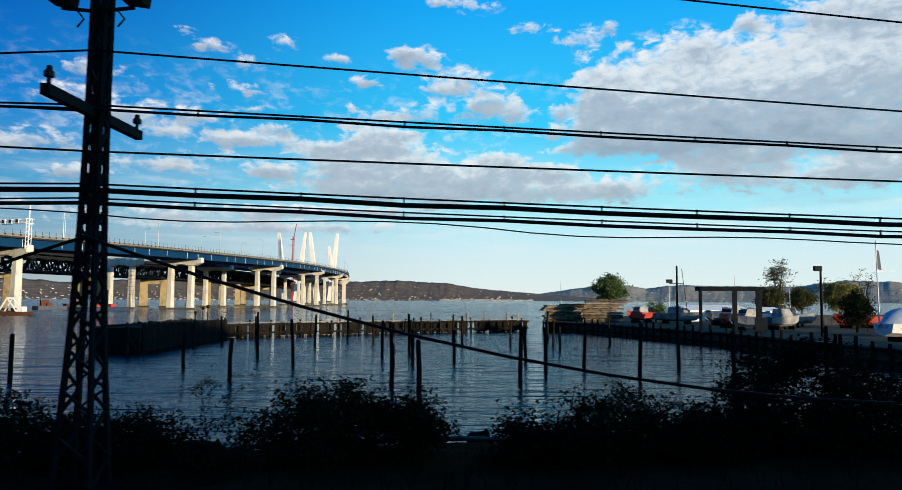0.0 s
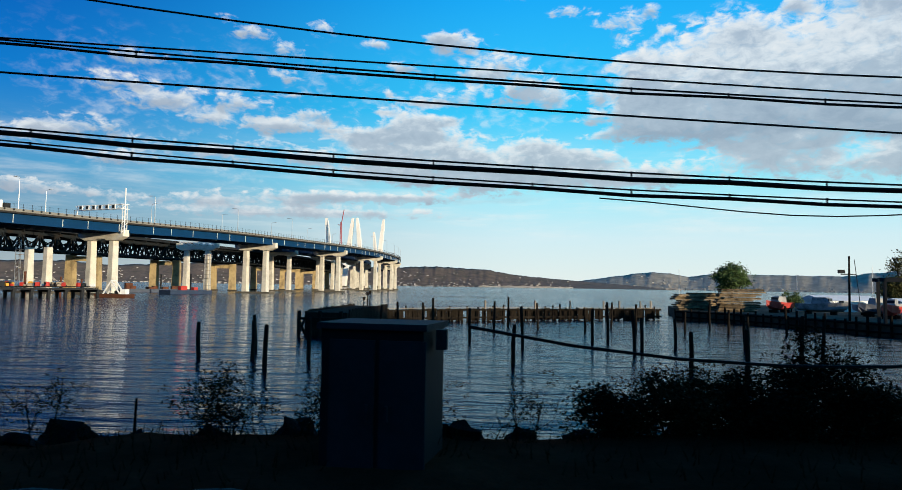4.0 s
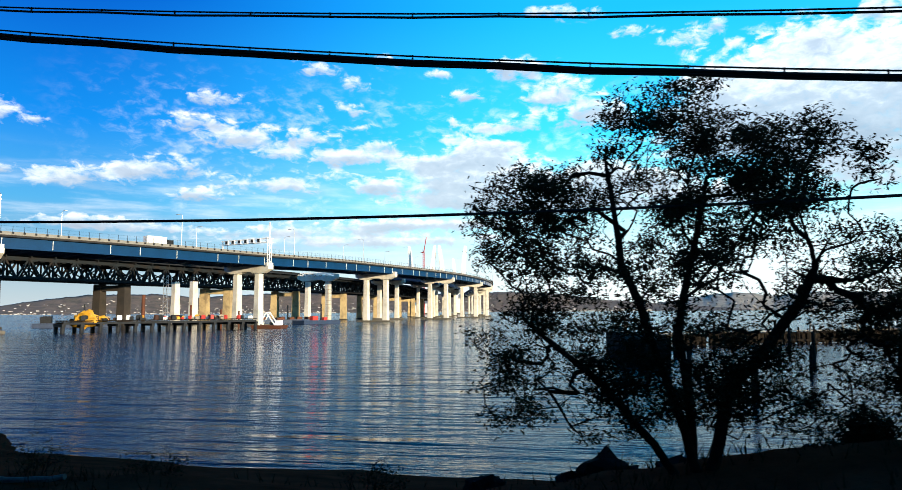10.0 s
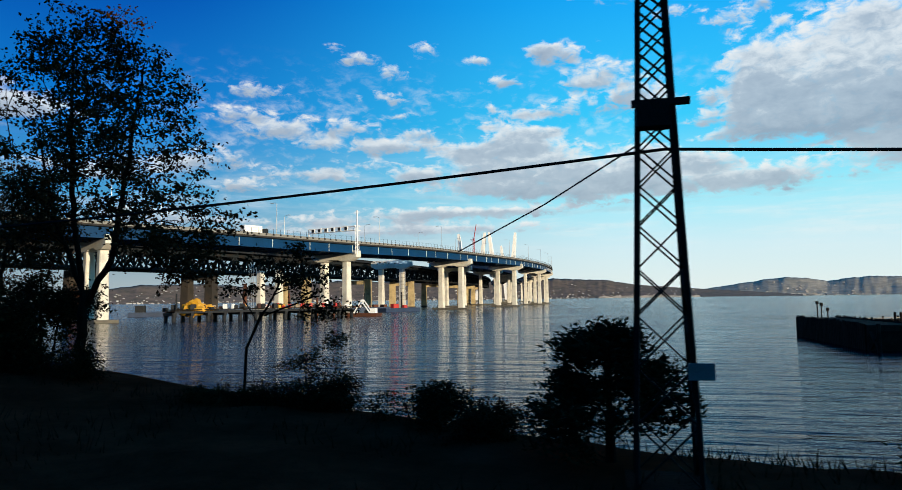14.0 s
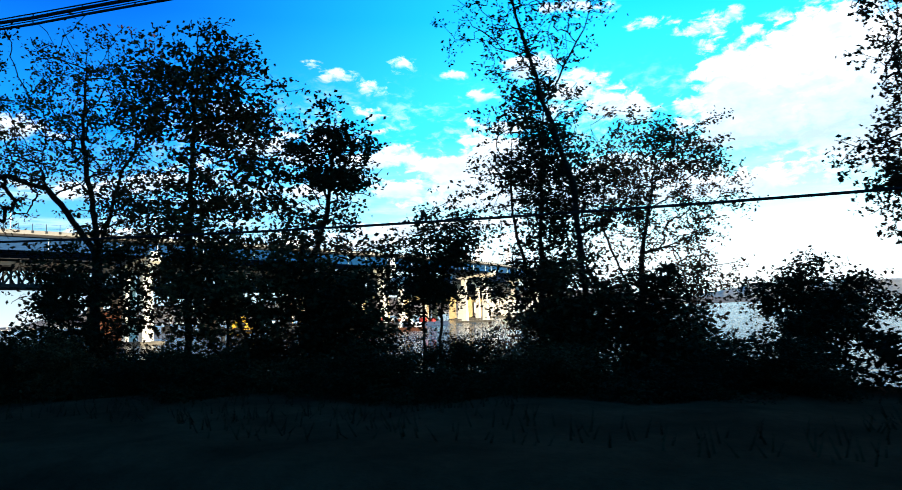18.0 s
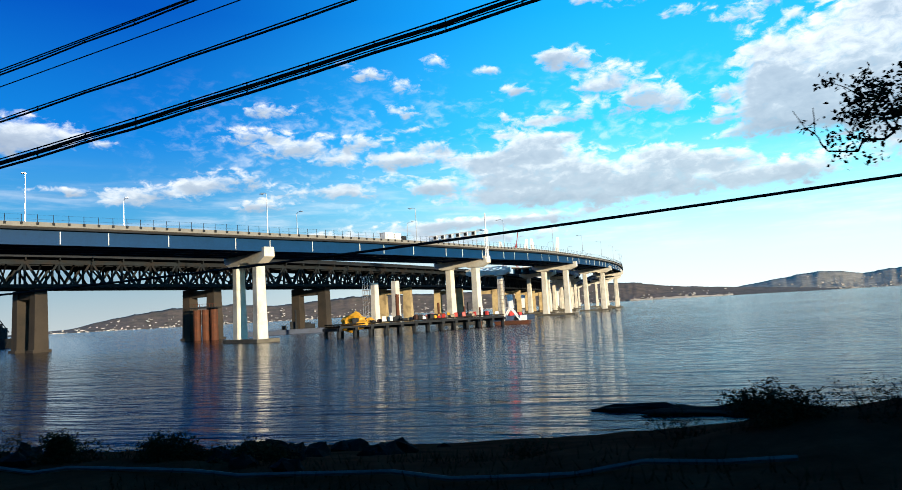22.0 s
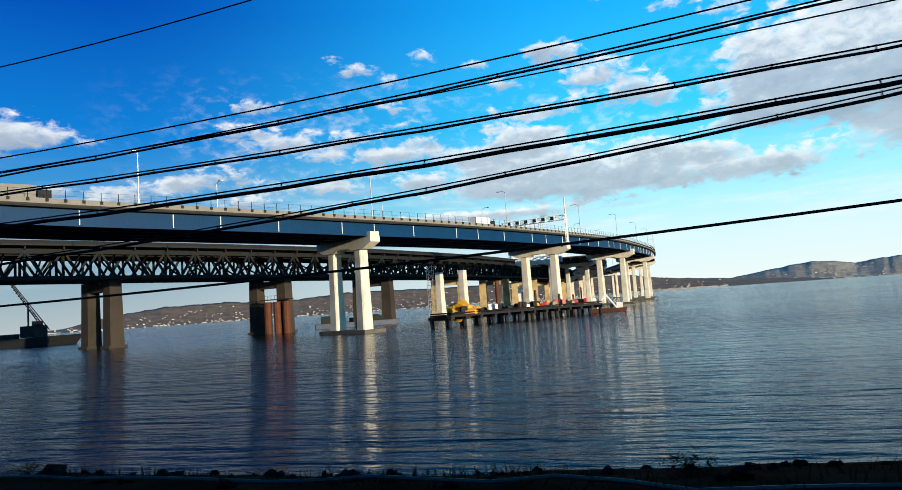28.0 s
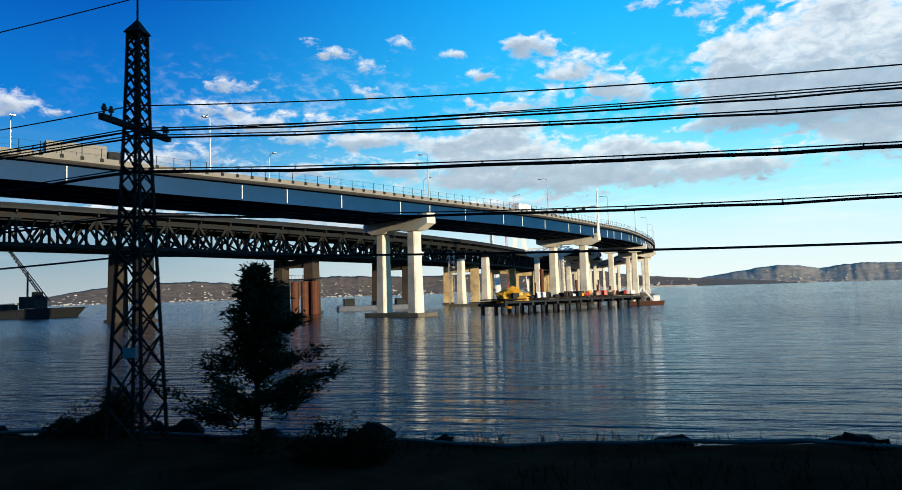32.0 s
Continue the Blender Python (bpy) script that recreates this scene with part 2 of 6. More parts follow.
# ---- materials ----
def material(name, colour, rough=0.7, metal=0.0, spread=0.25, scale=2.0, bump=0.2, fine=12.0, second=None, per_piece=0.0, spec=0.4):
    """A surface with broad stains, fine grain and relief; second: a colour that the stains turn to."""
    mat = bpy.data.materials.new(name)
    mat.use_nodes = True
    n = Nodes(mat.node_tree)
    pos = n.add("ShaderNodeNewGeometry").outputs["Position"]
    broad = n.add("ShaderNodeTexNoise", Vector=pos, Scale=scale, Detail=4.0, Roughness=0.6).outputs[0]
    grain = n.add("ShaderNodeTexNoise", Vector=pos, Scale=scale * fine, Detail=3.0, Roughness=0.7).outputs[0]
    dark = tuple(c * (1 - spread) for c in colour)
    lite = tuple(min(1.0, c * (1 + spread)) for c in colour)
    col = n.ramp(broad, [(0.3, second or dark), (0.52, colour), (0.75, lite)])
    col = n.mix(0.35, col, n.mix(1.0, col, n.ramp(grain, [(0.25, 0.55), (0.75, 1.25)]), "MULTIPLY"))
    if per_piece:
        rnd = n.add("ShaderNodeObjectInfo").outputs["Random"]
        isl = n.add("ShaderNodeNewGeometry").outputs["Random Per Island"]
        both = n.math("FRACT", n.math("ADD", rnd, isl))
        col = n.mix(1.0, col, n.ramp(both, [(0.0, 1 - per_piece), (1.0, 1.0)]), "MULTIPLY")
    bmp = n.add("ShaderNodeBump", Strength=bump, Distance=0.05, Height=grain).outputs[0]
    bsdf = n.add("ShaderNodeBsdfPrincipled", Base_Color=col, Roughness=rough, Metallic=metal, Specular_IOR_Level=spec, Normal=bmp)
    n.add("ShaderNodeOutputMaterial", Surface=bsdf.outputs[0])
    return mat


CONCRETE = material("concrete", (0.60, 0.56, 0.47), 0.85, 0, 0.12, 0.25, 0.15, 16, second=(0.42, 0.39, 0.33))
# old pier concrete with the new deck's shade put into its colour
SHADED_CONCRETE = material("shade_painted_concrete", (0.034, 0.026, 0.018), 0.9, 0, 0.3, 0.15, 0.3, 14, second=(0.020, 0.017, 0.013))
# the same concrete with golden sunlight put into its colour
SUNNY_CONCRETE = material("sun_painted_pier_concrete", (0.40, 0.30, 0.15), 0.9, 0, 0.25, 0.2, 0.3, 14, second=(0.20, 0.15, 0.08))
FOOTING = material("tide_stained_concrete", (0.10, 0.088, 0.065), 0.85, 0, 0.4, 0.5, 0.3, 8)
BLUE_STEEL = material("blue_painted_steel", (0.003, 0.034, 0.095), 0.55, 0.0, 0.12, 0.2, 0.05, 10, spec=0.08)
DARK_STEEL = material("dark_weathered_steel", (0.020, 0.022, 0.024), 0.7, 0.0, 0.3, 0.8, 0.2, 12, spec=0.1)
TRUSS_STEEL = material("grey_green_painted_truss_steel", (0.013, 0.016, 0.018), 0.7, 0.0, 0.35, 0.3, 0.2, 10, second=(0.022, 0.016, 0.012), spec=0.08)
GALV = material("galvanised_steel", (0.55, 0.56, 0.56), 0.4, 0.7, 0.1, 1.0, 0.05, 12)
WHITE_PAINT = material("white_painted_metal", (0.75, 0.74, 0.70), 0.5, 0, 0.08, 1.0, 0.05, 10)
WHITE_CONCRETE = material("pale_tower_concrete", (0.80, 0.77, 0.70), 0.8, 0, 0.05, 0.05, 0.1, 10)
PARAPET = material("parapet_concrete", (0.20, 0.19, 0.165), 0.85, 0, 0.12, 0.4, 0.15, 10)
CABLE = material("black_cable_sheath", (0.008, 0.008, 0.008), 0.7, 0, 0.2, 3.0, 0.1, 10, spec=0.1)
POLE_STEEL = material("rusty_dark_pole_steel", (0.010, 0.009, 0.008), 0.85, 0.0, 0.4, 2.0, 0.3, 10, second=(0.016, 0.010, 0.007), spec=0.15)
INSULATOR = material("brown_glazed_porcelain", (0.03, 0.018, 0.012), 0.25, 0, 0.2, 4.0, 0.02, 8, spec=0.15)
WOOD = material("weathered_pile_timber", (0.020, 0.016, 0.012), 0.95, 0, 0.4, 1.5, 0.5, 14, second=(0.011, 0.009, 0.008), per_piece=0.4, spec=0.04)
PALE_WOOD = material("sun_bleached_timber", (0.36, 0.29, 0.21), 0.85, 0, 0.3, 1.0, 0.4, 12, per_piece=0.4)
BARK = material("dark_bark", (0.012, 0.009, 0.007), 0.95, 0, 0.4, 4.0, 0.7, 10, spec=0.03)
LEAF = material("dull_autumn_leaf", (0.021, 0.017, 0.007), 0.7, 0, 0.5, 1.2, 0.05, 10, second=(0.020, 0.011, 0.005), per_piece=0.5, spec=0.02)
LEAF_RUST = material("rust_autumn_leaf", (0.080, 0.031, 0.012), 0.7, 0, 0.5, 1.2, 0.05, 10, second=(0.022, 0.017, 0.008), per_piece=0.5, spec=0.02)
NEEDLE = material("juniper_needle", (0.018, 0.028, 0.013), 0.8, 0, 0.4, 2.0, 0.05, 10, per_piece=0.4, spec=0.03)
YELLOW_LEAF = material("yellow_green_leaf", (0.26, 0.23, 0.03), 0.7, 0, 0.4, 0.8, 0.05, 10, second=(0.12, 0.14, 0.02), per_piece=0.4)
GREEN_LEAF = material("green_willow_leaf", (0.09, 0.15, 0.03), 0.7, 0, 0.4, 0.8, 0.05, 10, second=(0.05, 0.09, 0.02), per_piece=0.4)
OLIVE_LEAF = material("olive_autumn_leaf", (0.10, 0.10, 0.035), 0.8, 0, 0.4, 0.8, 0.05, 10, second=(0.06, 0.055, 0.022), per_piece=0.4, spec=0.1)
EARTH = material("dark_bank_earth", (0.078, 0.0190, 0.0095), 0.95, 0, 0.5, 0.8, 0.8, 9, second=(0.040, 0.0115, 0.0060), spec=0.0)
GRAVEL = material("trodden_yard_gravel", (0.10, 0.083, 0.055), 0.95, 0, 0.4, 0.4, 0.5, 10, second=(0.05, 0.042, 0.03), spec=0.05)
ROCK = material("dark_riprap", (0.008, 0.0075, 0.007), 0.9, 0, 0.5, 1.5, 0.6, 8, per_piece=0.5, spec=0.03)
RUST = material("rusty_orange_steel", (0.10, 0.032, 0.013), 0.8, 0.2, 0.4, 0.7, 0.3, 10, second=(0.07, 0.03, 0.016))
YELLOW = material("yellow_machine_paint", (0.55, 0.28, 0.02), 0.5, 0, 0.1, 1.0, 0.05, 10)
OLD_BOAT = material("dull_white_boat_paint", (0.30, 0.29, 0.27), 0.6, 0, 0.3, 1.0, 0.1, 8, second=(0.12, 0.11, 0.10))
RED = material("red_paint", (0.42, 0.035, 0.025), 0.5, 0, 0.15, 1.0, 0.05, 10)
NAVY = material("dark_blue_hull_paint", (0.02, 0.035, 0.07), 0.5, 0, 0.3, 0.8, 0.1, 10)
TARP = material("pale_blue_tarpaulin", (0.42, 0.52, 0.62), 0.6, 0, 0.15, 0.8, 0.2, 8)
GLASS = material("dark_window_glass", (0.02, 0.025, 0.03), 0.08, 0, 0.1, 1.0, 0.0, 5)
ASPHALT = material("asphalt", (0.05, 0.05, 0.05), 0.9, 0, 0.2, 0.5, 0.3, 20)
HOUSE = material("pale_house_walls", (0.50, 0.46, 0.40), 0.8, 0, 0.1, 0.02, 0.0, 5, per_piece=0.5)
RUSTY_RAIL = material("worn_rail_steel", (0.07, 0.06, 0.05), 0.6, 0.25, 0.3, 2.0, 0.2, 10)
# far ridge: distance haze and sunlight are put into this pale colour
HILL = material("haze_tinted_autumn_hill", (0.40, 0.34, 0.24), 1.0, 0, 0.35, 0.02, 0.15, 8, second=(0.27, 0.25, 0.18))
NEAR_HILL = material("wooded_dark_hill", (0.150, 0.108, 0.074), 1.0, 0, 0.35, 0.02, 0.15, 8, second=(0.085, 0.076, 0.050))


def water_material():
    mat = bpy.data.materials.new("river_water")
    mat.use_nodes = True
    n = Nodes(mat.node_tree)
    pos = n.add("ShaderNodeNewGeometry").outputs["Position"]
    long = n.add("ShaderNodeMapping", Vector=pos, Rotation=(0, 0, radians(8)), Scale=(0.25, 1.0, 1)).outputs[0]
    swell = n.add("ShaderNodeTexNoise", Vector=long, Scale=0.30, Detail=2.0, Roughness=0.5).outputs[0]
    chop = n.add("ShaderNodeTexNoise", Vector=long, Scale=0.75, Detail=2.0, Roughness=0.5, Distortion=0.3).outputs[0]
    ripple = n.add("ShaderNodeTexNoise", Vector=long, Scale=1.8, Detail=4.0, Roughness=0.6).outputs[0]
    calm = n.add("ShaderNodeTexNoise", Vector=n.add("ShaderNodeMapping", Vector=pos, Scale=(0.5, 1.0, 1)).outputs[0], Scale=0.02, Detail=3.0, Roughness=0.5).outputs[0]
    height = n.math("ADD", n.math("MULTIPLY", swell, 0.8), n.math("MULTIPLY", ripple, 0.26))
    height = n.math("ADD", height, n.math("MULTIPLY", chop, 0.55))
    height = n.math("MULTIPLY", height, n.ramp(calm, [(0.35, 0.65), (0.65, 1.2)]))
    bmp = n.add("ShaderNodeBump", Strength=0.75, Distance=0.55, Height=height).outputs[0]
    # the sides of the wavelets that face the bank show most
    bmp = n.add("ShaderNodeVectorMath", set_operation="ADD", i0=bmp, i1=(0.0, -0.045, 0.0)).outputs[0]
    bmp = n.add("ShaderNodeVectorMath", set_operation="NORMALIZE", i0=bmp).outputs[0]
    bsdf = n.add("ShaderNodeBsdfPrincipled", Base_Color=(0.001, 0.006, 0.012, 1), Roughness=0.04, IOR=1.17, Specular_IOR_Level=0.5, Normal=bmp)
    n.add("ShaderNodeOutputMaterial", Surface=bsdf.outputs[0])
    return mat


WATER = water_material()


# ---- mesh helpers ----
class Mesh:
    """Collects vertices and faces of one mesh."""
    def __init__(self):
        self.v, self.f = [], []

    def face_set(self, verts, faces):
        k = len(self.v)
        self.v += [tuple(p) for p in verts]
        self.f += [tuple(i + k for i in f) for f in faces]
        return self

    def hexa(self, a, b):
        """A box from a bottom and a top ring of four."""
        return self.face_set([*a, *b], [(3, 2, 1, 0), (4, 5, 6, 7), (0, 1, 5, 4), (1, 2, 6, 5), (2, 3, 7, 6), (3, 0, 4, 7)])

    def box(self, c, s, turn=0.0):
        cx, cy, cz = c
        hx, hy, hz = (q / 2 for q in s)
        co, si = math.cos(turn), math.sin(turn)
        ring = [(cx + x * co - y * si, cy + x * si + y * co) for x, y in ((-hx, -hy), (hx, -hy), (hx, hy), (-hx, hy))]
        return self.hexa([(x, y, cz - hz) for x, y in ring], [(x, y, cz + hz) for x, y in ring])

    def beam(self, p, q, w, h=None, up=(0, 0, 1)):
        p, q = Vector(p), Vector(q)
        d = (q - p).normalized()
        s = d.cross(Vector(up))
        s = (s if s.length > 1e-4 else d.cross(Vector((1, 0, 0)))).normalized()
        u = s.cross(d)
        s, u = s * w / 2, u * (h or w) / 2
        return self.hexa([p - s - u, p + s - u, p + s + u, p - s + u], [q - s - u, q + s - u, q + s + u, q - s + u])

    def tube(self, pts, radii, n=8, caps=True):
        pts = [Vector(p) for p in pts]
        if not isinstance(radii, (list, tuple)):
            radii = [radii] * len(pts)
        k = len(self.v)
        ref = None
        for i, p in enumerate(pts):
            d = (pts[min(i + 1, len(pts) - 1)] - pts[max(i - 1, 0)]).normalized()
            if ref is None:
                ref = d.cross(Vector((0.31, 0.17, 0.94)))
                ref = (ref if ref.length > 1e-3 else Vector((1, 0, 0))).normalized()
            ref = (ref - d * ref.dot(d)).normalized()
            side2 = d.cross(ref)
            for j in range(n):
                a = 2 * math.pi * j / n
                self.v.append(tuple(p + (ref * math.cos(a) + side2 * math.sin(a)) * radii[i]))
        for i in range(len(pts) - 1):
            for j in range(n):
                a, b = k + i * n + j, k + i * n + (j + 1) % n
                self.f.append((a, b, b + n, a + n))
        if caps:
            self.f.append(tuple(k + j for j in reversed(range(n))))
            self.f.append(tuple(k + (len(pts) - 1) * n + j for j in range(n)))
        return self

    def blob(self, c, r, rough=0.3, seed=0, n=2):
        """An uneven lump of rock or leaf mass."""
        bm = bmesh.new()
        bmesh.ops.create_icosphere(bm, subdivisions=n, radius=1)
        rx, ry, rz = r if isinstance(r, (tuple, list)) else (r, r, r)
        off = Vector((seed * 3.7, seed * 1.9, seed * 5.3))
        k = len(self.v)
        for v in bm.verts:
            q = 1 + rough * (noise.noise(v.co * 1.6 + off) * 1.4)
            self.v.append((c[0] + v.co.x * rx * q, c[1] + v.co.y * ry * q, c[2] + v.co.z * rz * q))
        self.f += [tuple(k + v.index for v in f.verts) for f in bm.faces]
        bm.free()
        return self

    def data(self, name, mat, smooth=False):
        me = bpy.data.meshes.new(name)
        me.from_pydata(self.v, [], self.f)
        me.materials.append(mat)
        if smooth:
            me.polygons.foreach_set("use_smooth", [True] * len(me.polygons))
        me.update()
        return me


def part(name, mesh, mat, parent, label="", smooth=False):
    ob = new(name, mesh.data(name, mat, smooth) if isinstance(mesh, Mesh) else mesh)
    ob.parent = parent
    if label:
        ob["label"] = label
    return ob


def thing(name, label, category, at=(0, 0, 0), group="", kind="", turn=0.0):
    ob = new(name)
    ob.matrix_world = pose(*at, 0, 0, turn)
    return tagged(ob, label, category, group, kind)


def single(name, mesh, mat, label, category="", group="", kind="", smooth=False):
    return tagged(new(name, mesh.data(name, mat, smooth)), label, category, group, kind)


# ---- ground, river, far shore ----
def lerp(x, xs, ys):
    return float(np.interp(x, xs, ys))


SHORE_X = (-420, -162, -142, -112, -102, -84, -72, -64, -57, -48, -29, -23, -5, 30, 60)
SHORE_Y = (24, 25.5, 27.0, 31, 35, 34, 30.0, 24.0, 22.7, 22.5, 23, 24.5, 29, 34, 38)
POLE_X = (-205, -168.7, -134.1, -96.2, -61.2, -30.4, -4.5, 24)
POLE_Y = (16.0, 16.2, 14.9, 11.9, 8.6, 9.1, 11.7, 15.0)
TRACK_X = (-160, -144, -125, -106, -89, -72, -57, -43, -26, -13, 0)
TRACK_Y = (3.7, 5.1, 4.6, 2.9, 1.2, 0.0, -0.6, -0.4, 0.9, 2.3, 3.7)


def shore(x):
    return lerp(x, SHORE_X, SHORE_Y) + 0.9 * noise.noise(Vector((x * 0.13, 2.1, 0))) + 0.5 * noise.noise(Vector((x * 0.5, 7.7, 0)))


def ground_z(x, y):
    """Height of the bank: a track bed, a verge and a slope to the river."""
    s, p, tr = shore(x), lerp(x, POLE_X, POLE_Y), lerp(x, TRACK_X, TRACK_Y)
    top = lerp(x, (-180, -141, -120, -108, -103, -100, -97, -84, -77, -74, -70, -64, -59, -54, -45, -41.5, -38, -34, -31, -29, -22, 0), (2.6, 2.6, 2.7, 2.8, 3.3, 3.7, 4.05, 4.05, 3.75, 3.4, 3.15, 3.15, 3.1, 2.65, 2.55, 3.2, 3.7, 3.65, 3.35, 3.05, 3.2, 3.3))
    rough = 0.14 * noise.noise(Vector((x * 0.35, y * 0.35, 1.0))) + 0.10 * noise.noise(Vector((x * 1.3, y * 1.3, 4.0)))
    if y < tr + 3.2:
        return 2.55 + 0.03 * noise.noise(Vector((x, y, 0)))
    edge = p + lerp(x, (-180, -110, -97, -72, -60, 0), (1.0, 1.5, 6.0, 6.0, 1.6, 2.0))
    if y < edge:
        return 2.55 + (top - 2.55) * min(1.0, (y - tr - 3.2) / 3.0) + rough
    k = (y - edge) / max(1.0, s - edge)
    return top * (1 - k) + (-0.9 * max(0.0, k - 1) * 3) + rough * (1 - min(k, 1) * 0.5)


def build_ground():
    m = Mesh()
    xs = np.concatenate([np.arange(-420, -185, 4.0), np.arange(-185, 28, 0.8), np.arange(28, 64, 4.0)])
    ys = np.concatenate([np.arange(-24, 4, 4.0), np.arange(4, 38, 0.8), np.arange(38, 46, 2.5)])
    for x in xs:
        for y in ys:
            m.v.append((x, y, ground_z(x, y)))
    n = len(ys)
    for i in range(len(xs) - 1):
        for j in range(n - 1):
            m.f.append((i * n + j, (i + 1) * n + j, (i + 1) * n + j + 1, i * n + j + 1))
    single("ground", m, EARTH, "dark earth railway bank sloping down to the river", "ground", kind="structure", smooth=True)


build_ground()

m = Mesh()
m.face_set([(-4800, -300, 0), (4800, -300, 0), (4800, 4900, 0), (-4800, 4900, 0)], [(0, 1, 2, 3)])
single("water", m, WATER, "rippled dark blue river water under a morning sky", "river", kind="structure")


def build_shade_bluff():
    """An unseen wooded hillside, added behind the tracks to keep the bank in shade."""
    m = Mesh()
    xs, rows = list(range(-700, 620, 12)), ((-10, 2.3), (-16, 8), (-24, 18), (-34, 22), (-80, 24), (-300, 26))
    for x in xs:
        for y, z in rows:
            u = noise.noise(Vector((x * 0.03, y * 0.05, 9)))
            w = noise.noise(Vector((x * 0.14, y * 0.1, 3)))
            # lowered at this end to let the sun reach the boatyard
            drop = lerp(x, (150, 215), (1.0, 0.3)) if z > 3 else 1.0
            m.v.append((x, y + 3 * u, z * drop * (1 + 0.10 * u + 0.07 * w)))
    n = len(rows)
    for i in range(len(xs) - 1):
        for j in range(n - 1):
            m.f.append((i * n + j, i * n + j + 1, (i + 1) * n + j + 1, (i + 1) * n + j))
    single("hillside", m, EARTH, "unseen dark wooded hillside added behind the railway for shade", "hillside", kind="structure")


build_shade_bluff()

HILL_A = (-60, -48, -44.7, -42.1, -38.2, -33.2, -30.1, -22.8, -16.1, -8.3, -4.7, -0.6, 1.8, 4.2, 7.0, 10, 14)
HILL_H = (0.1, 0.1, 0.27, 0.85, 1.40, 1.52, 1.25, 1.70, 1.50, 1.55, 1.66, 1.45, 1.05, 0.82, 0.62, 0.4, 0.1)
FAR_A = (0, 4, 7.0, 8.9, 10.2, 12.6, 14.2, 15.5, 17.9, 20.1, 26.1, 29.8, 33, 40, 60)
FAR_H = (0.1, 0.3, 0.60, 0.88, 1.08, 1.40, 1.28, 1.05, 1.33, 1.25, 1.16, 1.60, 1.42, 1.2, 0.8)


def build_hill(name, azs, hs, dist, label, mat):
    """A long wooded ridge on the far shore, seen across the river from (-80, 0)."""
    m = Mesh()
    steps = np.arange(azs[0], azs[-1], 0.12)
    rows = (0, 0.12, 0.3, 0.5, 0.72, 0.9, 1.0)
    for a in steps:
        h = dist * math.tan(radians(lerp(a, azs, hs)))
        h *= 1 + 0.05 * noise.noise(Vector((a * 1.1, dist, 0))) + 0.02 * noise.noise(Vector((a * 6, dist, 0)))
        for r in rows:
            d = dist - 450 * (1 - r) + 18 * noise.noise(Vector((a * 0.7, r * 5, 3)))
            z = h * (r ** 1.2) + (h * 0.03 * noise.noise(Vector((a * 3, r * 6, 8))) if 0 < r else -2)
            m.v.append((-80 + d * math.sin(radians(a)), d * math.cos(radians(a)), z))
        d = dist + 120
        m.v.append((-80 + d * math.sin(radians(a)), d * math.cos(radians(a)), -5))
    n = len(rows) + 1
    for i in range(len(steps) - 1):
        for j in range(n - 1):
            m.f.append((i * n + j, (i + 1) * n + j, (i + 1) * n + j + 1, i * n + j + 1))
    single(name, m, mat, label, "hill", kind="structure", smooth=True)


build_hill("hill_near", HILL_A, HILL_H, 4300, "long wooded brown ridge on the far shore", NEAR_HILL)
build_hill("hill_far", FAR_A, FAR_H, 4650, "wooded ridge further up the far shore, haze painted into its colour", HILL)


def build_far_houses():
    m = Mesh()
    rng = random.Random(5)
    for _ in range(1100):
        a = rng.uniform(-46, 34)
        h = max(lerp(a, HILL_A, HILL_H), lerp(a, FAR_A, FAR_H) if a > 0 else 0)
        r = rng.random() ** 3.0 * 0.8
        base = 4300 if a < 6.5 else 4650
        d = base - 450 * (1 - r) - 25
        z = base * math.tan(radians(h)) * (r ** 1.2)
        s = rng.uniform(2.2, 6.5)
        m.box((-80 + d * math.sin(radians(a)), d * math.cos(radians(a)), z + s * 0.3), (s * rng.uniform(1.0, 2.2), s, s * rng.uniform(0.6, 1.0)), radians(-a) + rng.uniform(-0.4, 0.4))
    for _ in range(320):
        a = rng.uniform(-1, 15)
        r = rng.random() ** 1.5 * 0.10
        base = 4300 if a < 6.5 else 4650
        d = base - 450 * (1 - r) - 25
        w = rng.uniform(3, 8)
        z = base * math.tan(radians(max(lerp(a, HILL_A, HILL_H), lerp(a, FAR_A, FAR_H)))) * r ** 1.2
        m.box((-80 + d * math.sin(radians(a)), d * math.cos(radians(a)), z + w * 0.3), (w * rng.uniform(1.5, 4.5), w, w * rng.uniform(0.7, 1.3)), radians(-a))
    single("far_houses", m, HOUSE, "scattered pale houses along the far shore", "houses", kind="stuff")


build_far_houses()

# ---- the new road bridge: one plan line (its right-hand edge), stepped off by length ----
BEND_S = (-260, -200, -94, 0, 47, 94, 146, 198, 270, 350, 415, 495, 610, 800, 1500)
BEND_H = (50, 46, 40, 31, 25, 18, 12, 9, 6.5, 3, 0, -4, -8.5, -11, -11)
DECK_Z = 26.6                          # road surface


def bend_table():
    pts, x, y = {}, -196.9, 159.5
    pts[0] = (x, y)
    for s in range(0, 1300):
        h = radians(lerp(s + 0.5, BEND_S, BEND_H))
        x, y = x + math.sin(h), y + math.cos(h)
        pts[s + 1] = (x, y)
    x, y = pts[0]
    for s in range(0, -260, -1):
        h = radians(lerp(s - 0.5, BEND_S, BEND_H))
        x, y = x - math.sin(h), y - math.cos(h)
        pts[s - 1] = (x, y)
    return pts


BEND = bend_table()


